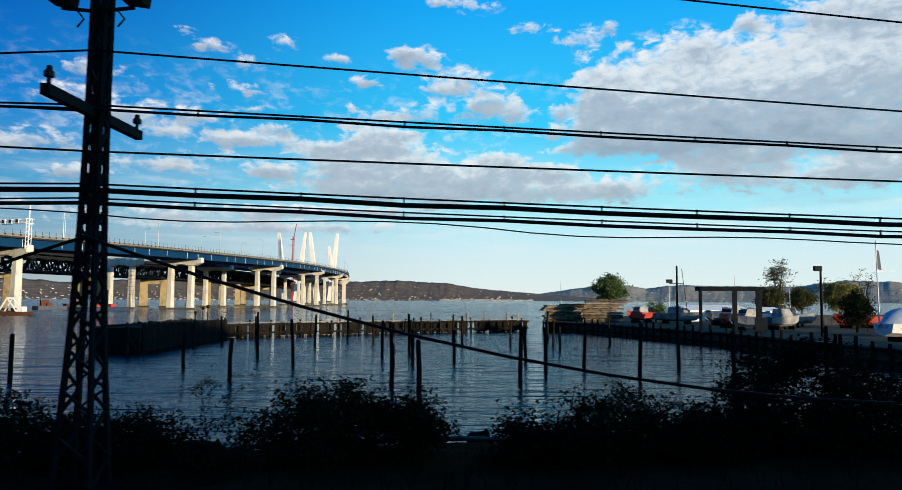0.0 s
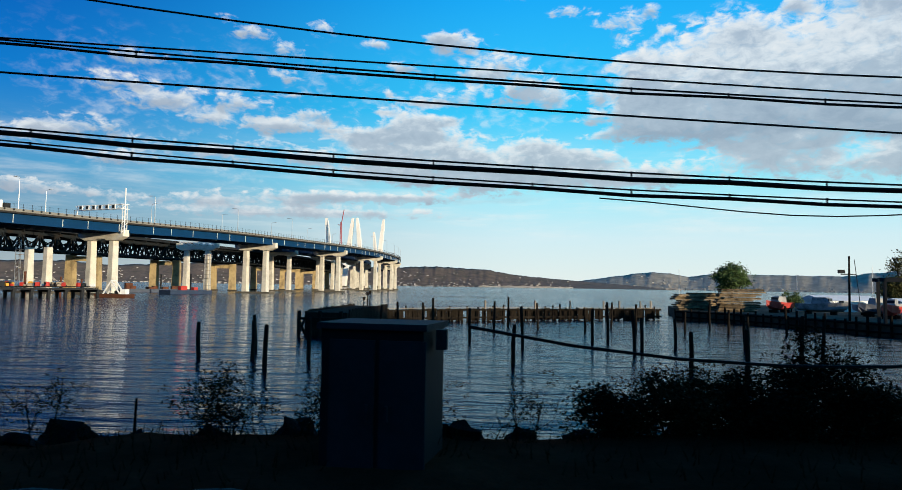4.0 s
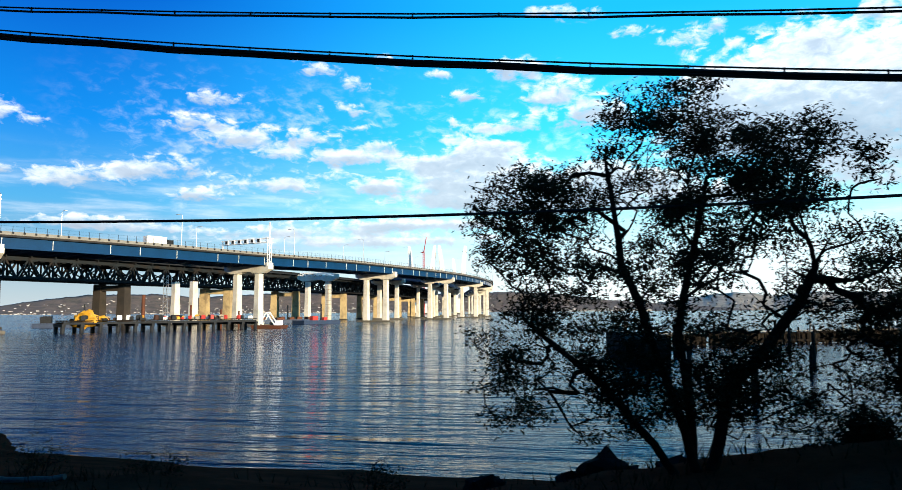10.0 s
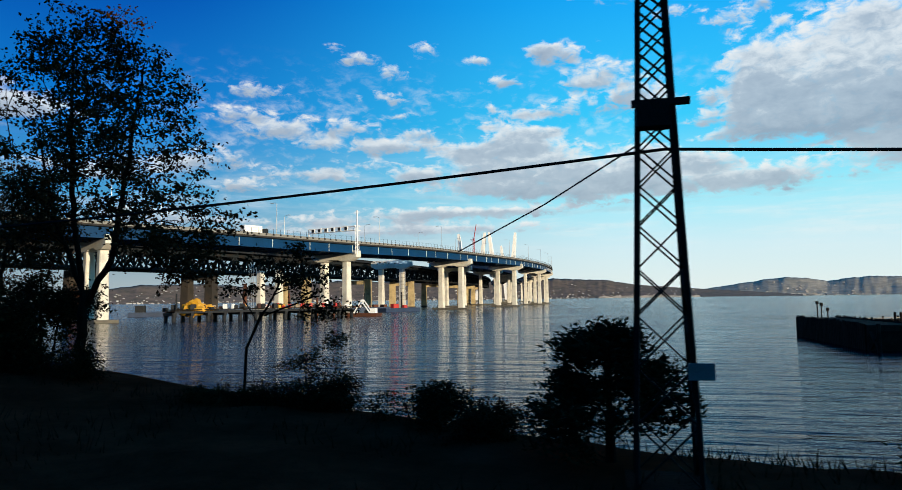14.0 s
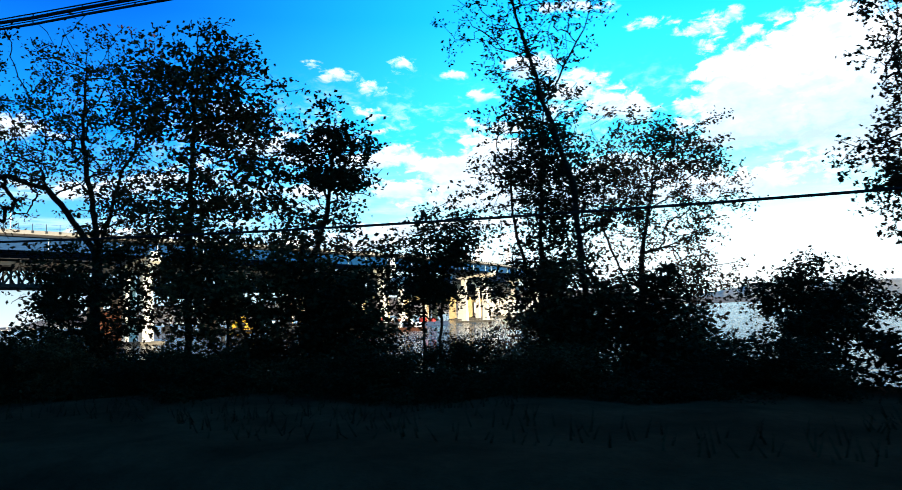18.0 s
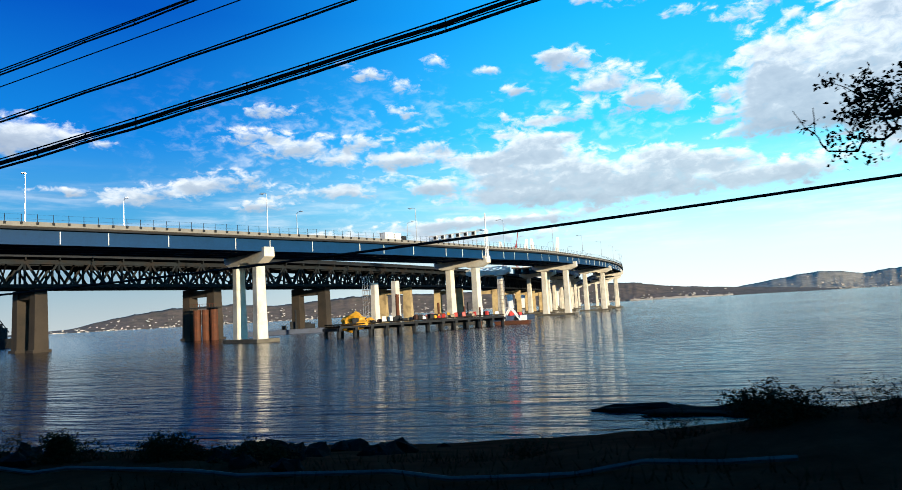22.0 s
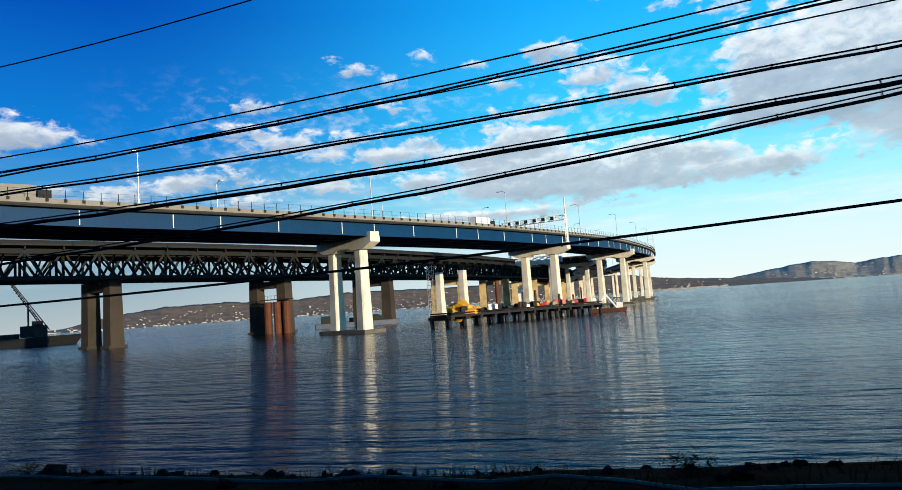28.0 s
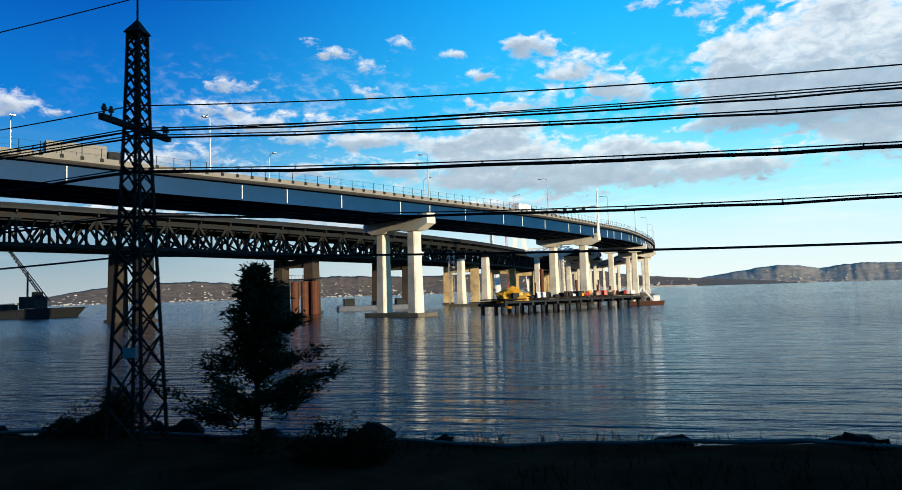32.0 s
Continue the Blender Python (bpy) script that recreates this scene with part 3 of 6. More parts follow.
def on_line(s, off=0.0, z=0.0):
    """A point of the bridges' plan: s metres along, off metres to the left of the edge."""
    i = math.floor(s)
    k = s - i
    (ax, ay), (bx, by) = BEND[i], BEND[i + 1]
    h = radians(lerp(s, BEND_S, BEND_H))
    return Vector((ax + (bx - ax) * k - math.cos(h) * off, ay + (by - ay) * k + math.sin(h) * off, z))


def grade(s):
    """How far the new road lies above its lowest stretch."""
    return lerp(s, (-260, -85, -60, -20, 0, 70, 100, 153, 198, 320, 415, 600, 1300), (4.0, 2.0, 1.3, 0.8, 0.55, 0.4, 0.6, 1.7, 2.3, 4.2, 5.0, 6.5, 11.0))


def old_grade(s):
    return lerp(s, (-260, -100, -40, 20, 100), (4.0, 2.2, 1.3, 0.5, 0.0))


def on_road(s, off=0.0, z=0.0):
    return on_line(s, off, z + grade(s))


def on_old(s, off=0.0, z=0.0):
    return on_line(s, off, z + old_grade(s))


def sweep(m, s0, s1, step, ring, at=on_road):
    """Sweep a cross-section of (off, z) corners along the line."""
    stations = list(np.arange(s0, s1, step)) + [s1]
    n, k = len(ring), len(m.v)
    for s in stations:
        m.v += [tuple(at(s, o, z)) for o, z in ring]
    for i in range(len(stations) - 1):
        for j in range(n):
            a, b = k + i * n + j, k + i * n + (j + 1) % n
            m.f.append((a, b, b + n, a + n))
    e = k + (len(stations) - 1) * n
    m.f.append(tuple(k + j for j in range(n)))
    m.f.append(tuple(e + j for j in reversed(range(n))))
    return m


def rect(o0, o1, z0, z1):
    return [(o0, z0), (o0, z1), (o1, z1), (o1, z0)]


def build_deck(name, s0, s1, off, width, z, label, detailed):
    """A composite deck: slab, plate girders, parapets, stiffeners."""
    root = thing(name, label, "bridge deck")
    # slab takes the shade-darkened concrete so that its underside stays dark
    part("slab", sweep(Mesh(), s0, s1, 6, [(off, z - 0.45), (off, z), (off + width, z), (off + width, z - 0.45), (off + width - 1.5, z - 0.65), (off + 1.5, z - 0.65)]), SHADED_CONCRETE, root)
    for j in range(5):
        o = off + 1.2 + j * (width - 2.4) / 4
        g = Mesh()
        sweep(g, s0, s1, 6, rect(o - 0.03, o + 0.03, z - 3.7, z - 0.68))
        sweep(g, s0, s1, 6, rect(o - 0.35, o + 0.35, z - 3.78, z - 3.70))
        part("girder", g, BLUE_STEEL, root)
    frame_mesh = Mesh()
    for s in np.arange(s0 + 3, s1 - 1, 8.0):
        frame_mesh.beam(on_road(s, off + 1.3, z - 3.3), on_road(s, off + width - 1.3, z - 3.3), 0.25, 0.3)
        frame_mesh.beam(on_road(s, off + 1.3, z - 1.2), on_road(s, off + width - 1.3, z - 1.2), 0.25, 0.3)
    part("cross_frames", frame_mesh, DARK_STEEL, root)
    for o in (off + 0.05, off + width - 0.5):
        part("parapet", sweep(Mesh(), s0, s1, 6, [(o, z - 0.5), (o, z + 0.95), (o + 0.25, z + 0.95), (o + 0.45, z + 0.002)]), PARAPET, root)
    if detailed:
        rail, boxes = Mesh(), Mesh()
        for q in (1.5, 2.45):
            sweep(rail, s0, s1, 6, rect(off + 0.13, off + 0.16, z + q, z + q + 0.025))
        for s in np.arange(s0 + 1, s1, 2.9):
            p = on_road(s, off + 0.15, z + 0.9)
            rail.beam(p, p + Vector((0, 0, 1.65)), 0.085)
            q = on_road(s, off - 0.03, z + 0.62)
            boxes.box(q, (0.3, 0.5, 0.55), -radians(lerp(s, BEND_S, BEND_H)))
        part("rail", rail, DARK_STEEL, root, "thin dark fence posts and wires on the parapet")
        tagged(part("post_base", boxes, DARK_STEEL, root, "dark brackets at the feet of the fence posts"), kind="stuff")
        # dark strip added along the edge to draw the overhang's shadow line
        shadow_lip = sweep(Mesh(), s0, s1, 6, rect(off - 0.06, off + 0.045, z - 0.62, z - 0.30))
        part("edge_beam", shadow_lip, DARK_STEEL, root, "dark strip standing in for the overhang's shadow under the parapet")
        for i, s in enumerate(np.arange(s0 + 4, s1, 13.0)):
            p = on_road(s + (3.5 if i % 3 == 0 else 0), off + 1.02, z - 3.5)
            part("drain_pipe", Mesh().tube([p, p + Vector((0, 0, 2.7))], 0.10, 6), WHITE_PAINT, root)
    return root


NEW_Z = DECK_Z
build_deck("bridge_deck", -250, 1290, 0.0, 22.5, NEW_Z, "blue steel girder road bridge deck with pale parapets", True)
build_deck("bridge_deck", 285, 1290, 37.0, 24.0, NEW_Z, "unfinished blue steel girder deck beside the open bridge", False)

PIER_GROUP = "bridge piers"


def build_pier(s, off, width, cap=True, lattice=False, top=None):
    """Two square columns on a footing, with a haunched cap that steps out at its ends."""
    root = thing("bridge_pier", "pale concrete twin-column bridge pier on a low footing" if cap else "pale bare concrete twin columns without a cap", "pier", group=PIER_GROUP)
    h = radians(lerp(s, BEND_S, BEND_H))
    top = NEW_Z - 3.8 + grade(s) if top is None else top
    a, b = off + 5.6, off + width - 5.6
    zc = top - 3.0 if cap else top - 2.0
    turn = -h
    for o in (a, b):
        c = on_line(s, o)
        m = Mesh()
        lo, hi = 1.55, 1.25
        for (z0, r0), (z1, r1) in (((0.6, lo), (zc * 0.45, (lo + hi) / 2)), ((zc * 0.45, (lo + hi) / 2 - 0.02), (zc, hi))):
            co, si = math.cos(turn), math.sin(turn)

            def ring(r, z):
                q = [(-r, -r * 0.8), (-r * 0.8, -r), (r * 0.8, -r), (r, -r * 0.8), (r, r * 0.8), (r * 0.8, r), (-r * 0.8, r), (-r, r * 0.8)]
                return [(c.x + u * co - w * si, c.y + u * si + w * co, z) for u, w in q]
            m.face_set(ring(r0, z0) + ring(r1, z1), [tuple(reversed(range(8))), tuple(range(8, 16))] + [(j, (j + 1) % 8, 8 + (j + 1) % 8, 8 + j) for j in range(8)])
        part("column", m, CONCRETE, root)
        if not cap:
            bars = Mesh()
            for u in (-0.9, -0.3, 0.3, 0.9):
                for w in (-0.9, 0.9):
                    bars.beam((c.x + u, c.y + w, zc), (c.x + u, c.y + w, zc + 2.2), 0.12)
            part("reinforcement", bars, RUST, root)
    c = on_line(s, (a + b) / 2)
    f = Mesh().box((c.x, c.y, 0.35), (b - a + 8, 6.5, 1.1), turn)
    part("footing", f, FOOTING, root, "dark tide-stained footing")
    if cap:
        m = Mesh()
        d = 1.45
        fx, fy = math.sin(h) * d, math.cos(h) * d
        prof = [(off - 0.3, top - 1.4), (off - 0.3, top), (off + width + 0.3, top), (off + width + 0.3, top - 1.4), (b + 2.6, zc + 0.2), (b - 2.2, zc + 0.2), (b - 3.4, top - 2.2), (a + 3.4, top - 2.2), (a + 2.2, zc + 0.2), (a - 2.6, zc + 0.2)]
        near = [on_line(s, o, z) - Vector((fx, fy, 0)) for o, z in prof]
        far = [on_line(s, o, z) + Vector((fx, fy, 0)) for o, z in prof]
        n = len(prof)
        m.face_set(near + far, [tuple(range(n)), tuple(reversed(range(n, 2 * n)))] + [((j + 1) % n, j, n + j, n + (j + 1) % n) for j in range(n)])
        part("cap", m, CONCRETE, root)
        for o in (off + 0.6, off + width - 0.6):
            p = on_line(s, o, top + 0.55)
            part("bearing_block", Mesh().box((p.x, p.y, p.z), (1.7, 2.7, 1.1), turn), CONCRETE, root)
    if lattice:
        m = Mesh()
        for i in range(6):
            o0, o1 = off + 1 + i * (width - 2) / 6, off + 1 + (i + 1) * (width - 2) / 6
            for q in (-0.8, 0.8):
                sh = Vector((math.sin(h) * q, math.cos(h) * q, 0))
                m.beam(on_line(s, o0, top + 0.1) + sh, on_line(s, o1, top + 1.9) + sh, 0.28)
                m.beam(on_line(s, o0, top + 1.9) + sh, on_line(s, o1, top + 0.1) + sh, 0.28)
                m.beam(on_line(s, o0, top + 1.9) + sh, on_line(s, o1, top + 1.9) + sh, 0.3)
        part("girder_seat_frame", m, WHITE_PAINT, root, "white steel lattice on the cap")


for s in (-94, 0, 94, 198, 302, 408, 514, 620, 726, 832, 938):
    build_pier(s, 0.0, 22.5)
build_pier(99, 41.0, 22.0, cap=False, top=20.5)
build_pier(203, 37.0, 24.0, lattice=True)
for s in (308, 414, 520, 626, 732, 838):
    build_pier(s, 37.0, 24.0)


def build_scaffold(s, off, top):
    """A slim ladder tower standing against a bare column."""
    root = thing("scaffold_tower", "slim pale scaffold ladder tower against a bare column", "scaffold", group="scaffold towers")
    c = on_line(s, off)
    for u in (-1.1, 1.1):
        for w in (-1.1, 1.1):
            part("upright", Mesh().beam((c.x + u, c.y + w, 0.8), (c.x + u, c.y + w, top), 0.14), GALV, root)
    for k in range(int(top / 2.0)):
        z = 1.6 + 2.0 * k
        part("platform", Mesh().box((c.x, c.y, z), (2.4, 2.4, 0.12)), PALE_WOOD, root)
        part("brace", Mesh().beam((c.x - 1.1, c.y - 1.1, z), (c.x + 1.1, c.y - 1.1, z + 2.0), 0.09), GALV, root)


build_scaffold(97, 60.5, 21.5)
build_scaffold(201, 41.0, 21.0)


def build_tower(x, y, lean):
    """A tall pale tower leg that leans outward from the deck; x, y: its top."""
    root = thing("bridge_tower", "tall pale concrete leg of a cable-stayed bridge tower", "bridge tower", group="bridge towers")
    m = Mesh()
    rings = []
    for z, w, d in ((0, 4.6, 6.5), (30, 4.4, 6.0), (80, 3.4, 5.0), (116, 2.7, 4.0), (127, 1.7, 3.0)):
        cx = x - lean * (127 - z)
        rings.append([(cx - w, y - d, z), (cx + w, y - d, z), (cx + w, y + d, z), (cx - w, y + d, z)])
    for a, b in zip(rings, rings[1:]):
        m.hexa(a, b)
    part("leg", m, WHITE_CONCRETE, root)
    part("footing", Mesh().box((x - lean * 127, y, 1.0), (16, 20, 3)), FOOTING, root)


for x, y, q in ((-346, 1242, -0.11), (-295, 1236, 0.12), (-287, 1236, -0.12), (-241, 1255, 0.09)):
    build_tower(x, y, q)
for x, y, q in ((-318, 1560, -0.10),):
    build_tower(x, y, q)


def build_tower_crane(x, y):
    root = thing("tower_crane", "slim red lattice tower crane standing beside the towers", "crane")
    m = Mesh()
    for u, w in ((-1.2, -1.2), (1.2, -1.2), (1.2, 1.2), (-1.2, 1.2)):
        m.beam((x + u, y + w, 0), (x + u, y + w, 118), 0.55)
    for i in range(28):
        z = 4 * i + 2
        m.beam((x - 1.2, y - 1.2, z), (x + 1.2, y - 1.2, z + 4), 0.35)
        m.beam((x + 1.2, y - 1.2, z), (x - 1.2, y - 1.2, z + 4), 0.35)
    part("mast", m, RED, root)
    j = Mesh().beam((x, y, 112), (x + 6, y - 4, 140), 1.0)
    j.beam((x, y, 112), (x - 6, y + 3, 113), 1.4)
    part("jib", j, RED, root)


build_tower_crane(-312, 1215)


def build_lamp(s, off, inward=True):
    root = thing("street_lamp", "tall grey roadside lamp on the bridge parapet", "street lamp", group="bridge street lamps")
    p = on_road(s, off, DECK_Z + 0.9)
    h = radians(lerp(s, BEND_S, BEND_H))
    part("post", Mesh().tube([p, p + Vector((0, 0, 10.2))], [0.16, 0.09], 8), GALV, root)
    d = Vector((-math.cos(h), math.sin(h), 0)) * (1 if inward else -1)
    t = p + Vector((0, 0, 10.2))
    part("arm", Mesh().tube([t, t + d * 0.9 + Vector((0, 0, 0.5)), t + d * 2.2 + Vector((0, 0, 0.55))], 0.07, 6), GALV, root)
    e = t + d * 2.5 + Vector((0, 0, 0.5))
    part("lamp_head", Mesh().box(e, (0.9, 0.9, 0.16), -h), GALV, root)


for s in range(-190, 620, 54):
    build_lamp(s + 28, 0.25)
    build_lamp(s, 25.6, False)


def build_gantry(s):
    root = thing("sign_gantry", "white steel overhead sign gantry across the bridge deck", "sign gantry")
    z = DECK_Z
    h = radians(lerp(s, BEND_S, BEND_H))
    ey = Vector((math.sin(h), math.cos(h), 0))
    p = on_road(s, -0.4, z - 4.2)
    post = Mesh()
    post.tube([p, p + Vector((0, 0, 17.0))], 0.24, 8)
    part("post", post, WHITE_PAINT, root)
    side_frame = Mesh()
    for q in (-1.1, 1.1):
        side_frame.beam(p + ey * q, p + ey * q + Vector((0, 0, 11.0)), 0.2)
    for i in range(6):
        a, b = p + ey * -1.1 + Vector((0, 0, 0.4 + 1.8 * i)), p + ey * 1.1 + Vector((0, 0, 2.2 + 1.8 * i))
        side_frame.beam(a, b, 0.14)
    for q in (9.2, 10.9):
        side_frame.beam(p + ey * -1.8 + Vector((0, 0, q)), p + ey * 2.0 + Vector((0, 0, q)), 0.2)
    part("side_frame", side_frame, WHITE_PAINT, root)
    boom = Mesh()
    for q, dz in ((-0.8, 9.3), (0.8, 9.3), (-0.8, 10.9), (0.8, 10.9)):
        boom.beam(on_road(s, -0.4, z - 4.2 + dz) + ey * q, on_road(s, 24.5, z - 4.2 + dz) + ey * q, 0.2)
    for i in range(14):
        o0, o1 = -0.4 + i * 1.78, -0.4 + (i + 1) * 1.78
        za, zb = (9.3, 10.9) if i % 2 else (10.9, 9.3)
        for q in (-0.8, 0.8):
            boom.beam(on_road(s, o0, z - 4.2 + za) + ey * q, on_road(s, o1, z - 4.2 + zb) + ey * q, 0.12)
    part("boom", boom, WHITE_PAINT, root)
    for i in range(6):
        c = on_road(s, 4.2 + 3.4 * i, z - 4.2 + 10.1) - ey * 1.1
        sign = part("lane_sign", Mesh().box(c, (1.7, 0.3, 1.7), -h), WHITE_PAINT, root, "white lane signal box with a dark face")
        part("sign_face", Mesh().box(c - ey * 0.17, (1.2, 0.06, 1.2), -h), DARK_STEEL, sign)
    end = on_road(s, 24.5, z)
    part("far_post", Mesh().tube([end, end + Vector((0, 0, 6.9))], 0.24, 8), WHITE_PAINT, root)


build_gantry(93)


def build_lorry(s, off, length, colour, label):
    root = thing("lorry", label, "lorry")
    h = radians(lerp(s, BEND_S, BEND_H))
    c = on_road(s, off, DECK_Z)
    d = Vector((math.sin(h), math.cos(h), 0))
    part("cargo_box", Mesh().box((c.x, c.y, c.z + 2.4), (2.5, length, 2.7), -h), colour, root)
    k = c + d * (length / 2 + 1.4)
    part("cab", Mesh().box((k.x, k.y, k.z + 1.7), (2.4, 2.2, 2.4), -h), DARK_STEEL, root)
    for q in (-0.38, 0.25, 0.62):
        for o in (-1.1, 1.1):
            w = c + d * length * q + Vector((math.cos(h), -math.sin(h), 0)) * o
            e = Vector((math.cos(h), -math.sin(h), 0)) * 0.15
            part("wheel", Mesh().tube([w - e + Vector((0, 0, 0.5)), w + e + Vector((0, 0, 0.5))], 0.5, 10), CABLE, root)


build_lorry(-75, 5.0, 9.0, PARAPET, "grey box lorry driving along the bridge deck")
build_lorry(48, 6.0, 7.0, WHITE_PAINT, "pale box lorry on the bridge deck beyond the parapet")

# ---- the old truss bridge ----
OLD = 80.0
TR_TOP, TR_BOT = 26.0, 17.9


def build_old_bridge():
    root = thing("old_bridge", "dark steel deck-truss of the old road bridge", "bridge")
    part("road_slab", sweep(Mesh(), -250, 700, 6, rect(OLD - 13, OLD + 13, TR_TOP + 0.6, TR_TOP + 1.1), on_old), DARK_STEEL, root)
    for o in (OLD - 13, OLD + 12.6):
        part("parapet", sweep(Mesh(), -250, 700, 6, rect(o, o + 0.35, TR_TOP + 1.1, TR_TOP + 2.0), on_old), TRUSS_STEEL, root)
    for s in np.arange(-245, 700, 10.0):
        part("floor_beam", Mesh().beam(on_old(s, OLD - 12, TR_TOP + 0.2), on_old(s, OLD + 12, TR_TOP + 0.2), 0.4, 0.8), TRUSS_STEEL, root)
    for o in (OLD - 10, OLD, OLD + 10):
        top, bottom, web = Mesh(), Mesh(), Mesh()
        sweep(top, -250, 700, 8, rect(o - 0.5, o + 0.5, TR_TOP - 1.3, TR_TOP), on_old)
        sweep(bottom, -250, 700, 8, rect(o - 0.45, o + 0.45, TR_BOT, TR_BOT + 0.9), on_old)
        i = 0
        for s in np.arange(-250, 690, 5.0):
            a, b = (TR_TOP - 0.3, TR_BOT + 0.3) if i % 2 else (TR_BOT + 0.3, TR_TOP - 0.3)
            web.beam(on_old(s, o, a), on_old(s + 5, o, b), 0.62)
            if i % 2:
                web.beam(on_old(s, o, TR_TOP), on_old(s, o, TR_BOT), 0.5)
            i += 1
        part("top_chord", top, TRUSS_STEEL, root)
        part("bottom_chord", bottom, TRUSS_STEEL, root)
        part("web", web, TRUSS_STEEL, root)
    laterals = Mesh()
    for s in np.arange(-250, 690, 10.0):
        laterals.beam(on_old(s, OLD - 10, TR_BOT + 0.3), on_old(s, OLD + 10, TR_BOT + 0.3), 0.3)
        laterals.beam(on_old(s, OLD - 10, TR_BOT + 0.3), on_old(s + 10, OLD + 10, TR_BOT + 0.3), 0.2)
        laterals.beam(on_old(s, OLD - 10, TR_BOT + 0.3), on_old(s, OLD + 10, TR_TOP - 0.4), 0.4)
        laterals.beam(on_old(s, OLD + 10, TR_BOT + 0.3), on_old(s, OLD - 10, TR_TOP - 0.4), 0.4)
    part("bracing", laterals, TRUSS_STEEL, root)


build_old_bridge()


def build_old_pier(s):
    # near piers carry painted shade, far ones painted sunlight
    mat = SHADED_CONCRETE if s < 120 else SUNNY_CONCRETE
    root = thing("old_bridge_pier", "stained brown concrete pier of the old bridge, shade painted in" if s < 120 else "concrete pier of the old bridge, golden sunlight painted in", "pier", group="old bridge piers")
    h = radians(lerp(s, BEND_S, BEND_H) - 13)
    mid = on_line(s, OLD)
    co, si = math.cos(-h), math.sin(-h)

    def at(u, w, z):
        return (mid.x + u * co - w * si, mid.y + u * si + w * co, z)
    for o in (-6.4, 6.4):
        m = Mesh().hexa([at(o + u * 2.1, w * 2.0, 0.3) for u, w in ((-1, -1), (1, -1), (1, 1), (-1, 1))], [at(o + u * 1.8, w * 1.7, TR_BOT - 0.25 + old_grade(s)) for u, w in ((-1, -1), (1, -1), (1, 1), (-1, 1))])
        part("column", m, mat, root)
        part("column_base", Mesh().box(at(o, 0, 0.3), (5.2, 5.2, 0.9), -h), SHADED_CONCRETE, root)
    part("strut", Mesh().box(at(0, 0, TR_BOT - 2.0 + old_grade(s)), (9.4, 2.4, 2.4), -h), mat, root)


for s in (-108, -42, 21, 82, 154, 220, 286, 352, 418, 484, 550):
    build_old_pier(s)

# ---- work on the water: cofferdam frame, trestle, barges ----
def build_shield():
    root = thing("pier_work_frame", "rusty orange steel work frame round an old pier", "work frame")
    c = on_line(22, OLD - 6)
    for u in (-3.4, 0, 3.4):
        part("steel_caisson", Mesh().tube([(c.x + u, c.y - 4, 0), (c.x + u, c.y - 4, 10.5)], 1.3, 10), RUST, root)
    part("walkway", Mesh().box((c.x, c.y - 4, 11.2), (10.5, 3.2, 0.3)), DARK_STEEL, root)
    rail = Mesh()
    for u in np.arange(-5.2, 5.3, 1.3):
        rail.beam((c.x + u, c.y - 5.5, 11.3), (c.x + u, c.y - 5.5, 12.5), 0.08)
    rail.beam((c.x - 5.2, c.y - 5.5, 12.5), (c.x + 5.2, c.y - 5.5, 12.5), 0.08)
    part("railing", rail, RUST, root)


build_shield()


DARK_RUST = material("dark_rusted_steel", (0.050, 0.022, 0.014), 0.85, 0.1, 0.5, 0.8, 0.3, 10, second=(0.03, 0.018, 0.013))


def build_trestle():
    root = thing("work_trestle", "low rusty construction trestle on steel piles over the river", "trestle")
    a, b = Vector((-184, 168, 2.6)), Vector((-150, 214, 2.6))
    n = 13
    side = (b - a).normalized().cross(Vector((0, 0, 1)))
    for i in range(n):
        p = a.lerp(b, i / (n - 1))
        for q in (-3.5, 3.5):
            part("support_post", Mesh().tube([(p + side * q) * 1.0 - Vector((0, 0, 4)), p + side * q], 0.55, 8), DARK_STEEL, root)
    for i in range(n):
        p = a.lerp(b, i / (n - 1))
        part("pile_cap", Mesh().beam(p - side * 4.6 - Vector((0, 0, 0.5)), p + side * 4.6 - Vector((0, 0, 0.5)), 0.9, 0.8), DARK_STEEL, root)
    part("edge_beam", Mesh().beam(a + side * 4 + Vector((0, 0, .1)), b + side * 4 + Vector((0, 0, .1)), 0.5, 0.6), DARK_STEEL, root)
    part("edge_beam", Mesh().beam(a - side * 4 + Vector((0, 0, .1)), b - side * 4 + Vector((0, 0, .1)), 0.5, 0.6), DARK_RUST, root)
    part("deck_mat", Mesh().beam(a + Vector((0, 0, 0.75)), b + Vector((0, 0, 0.75)), 8.6, 0.3), WOOD, root, "dark timber crane mat")
    return a, b, side


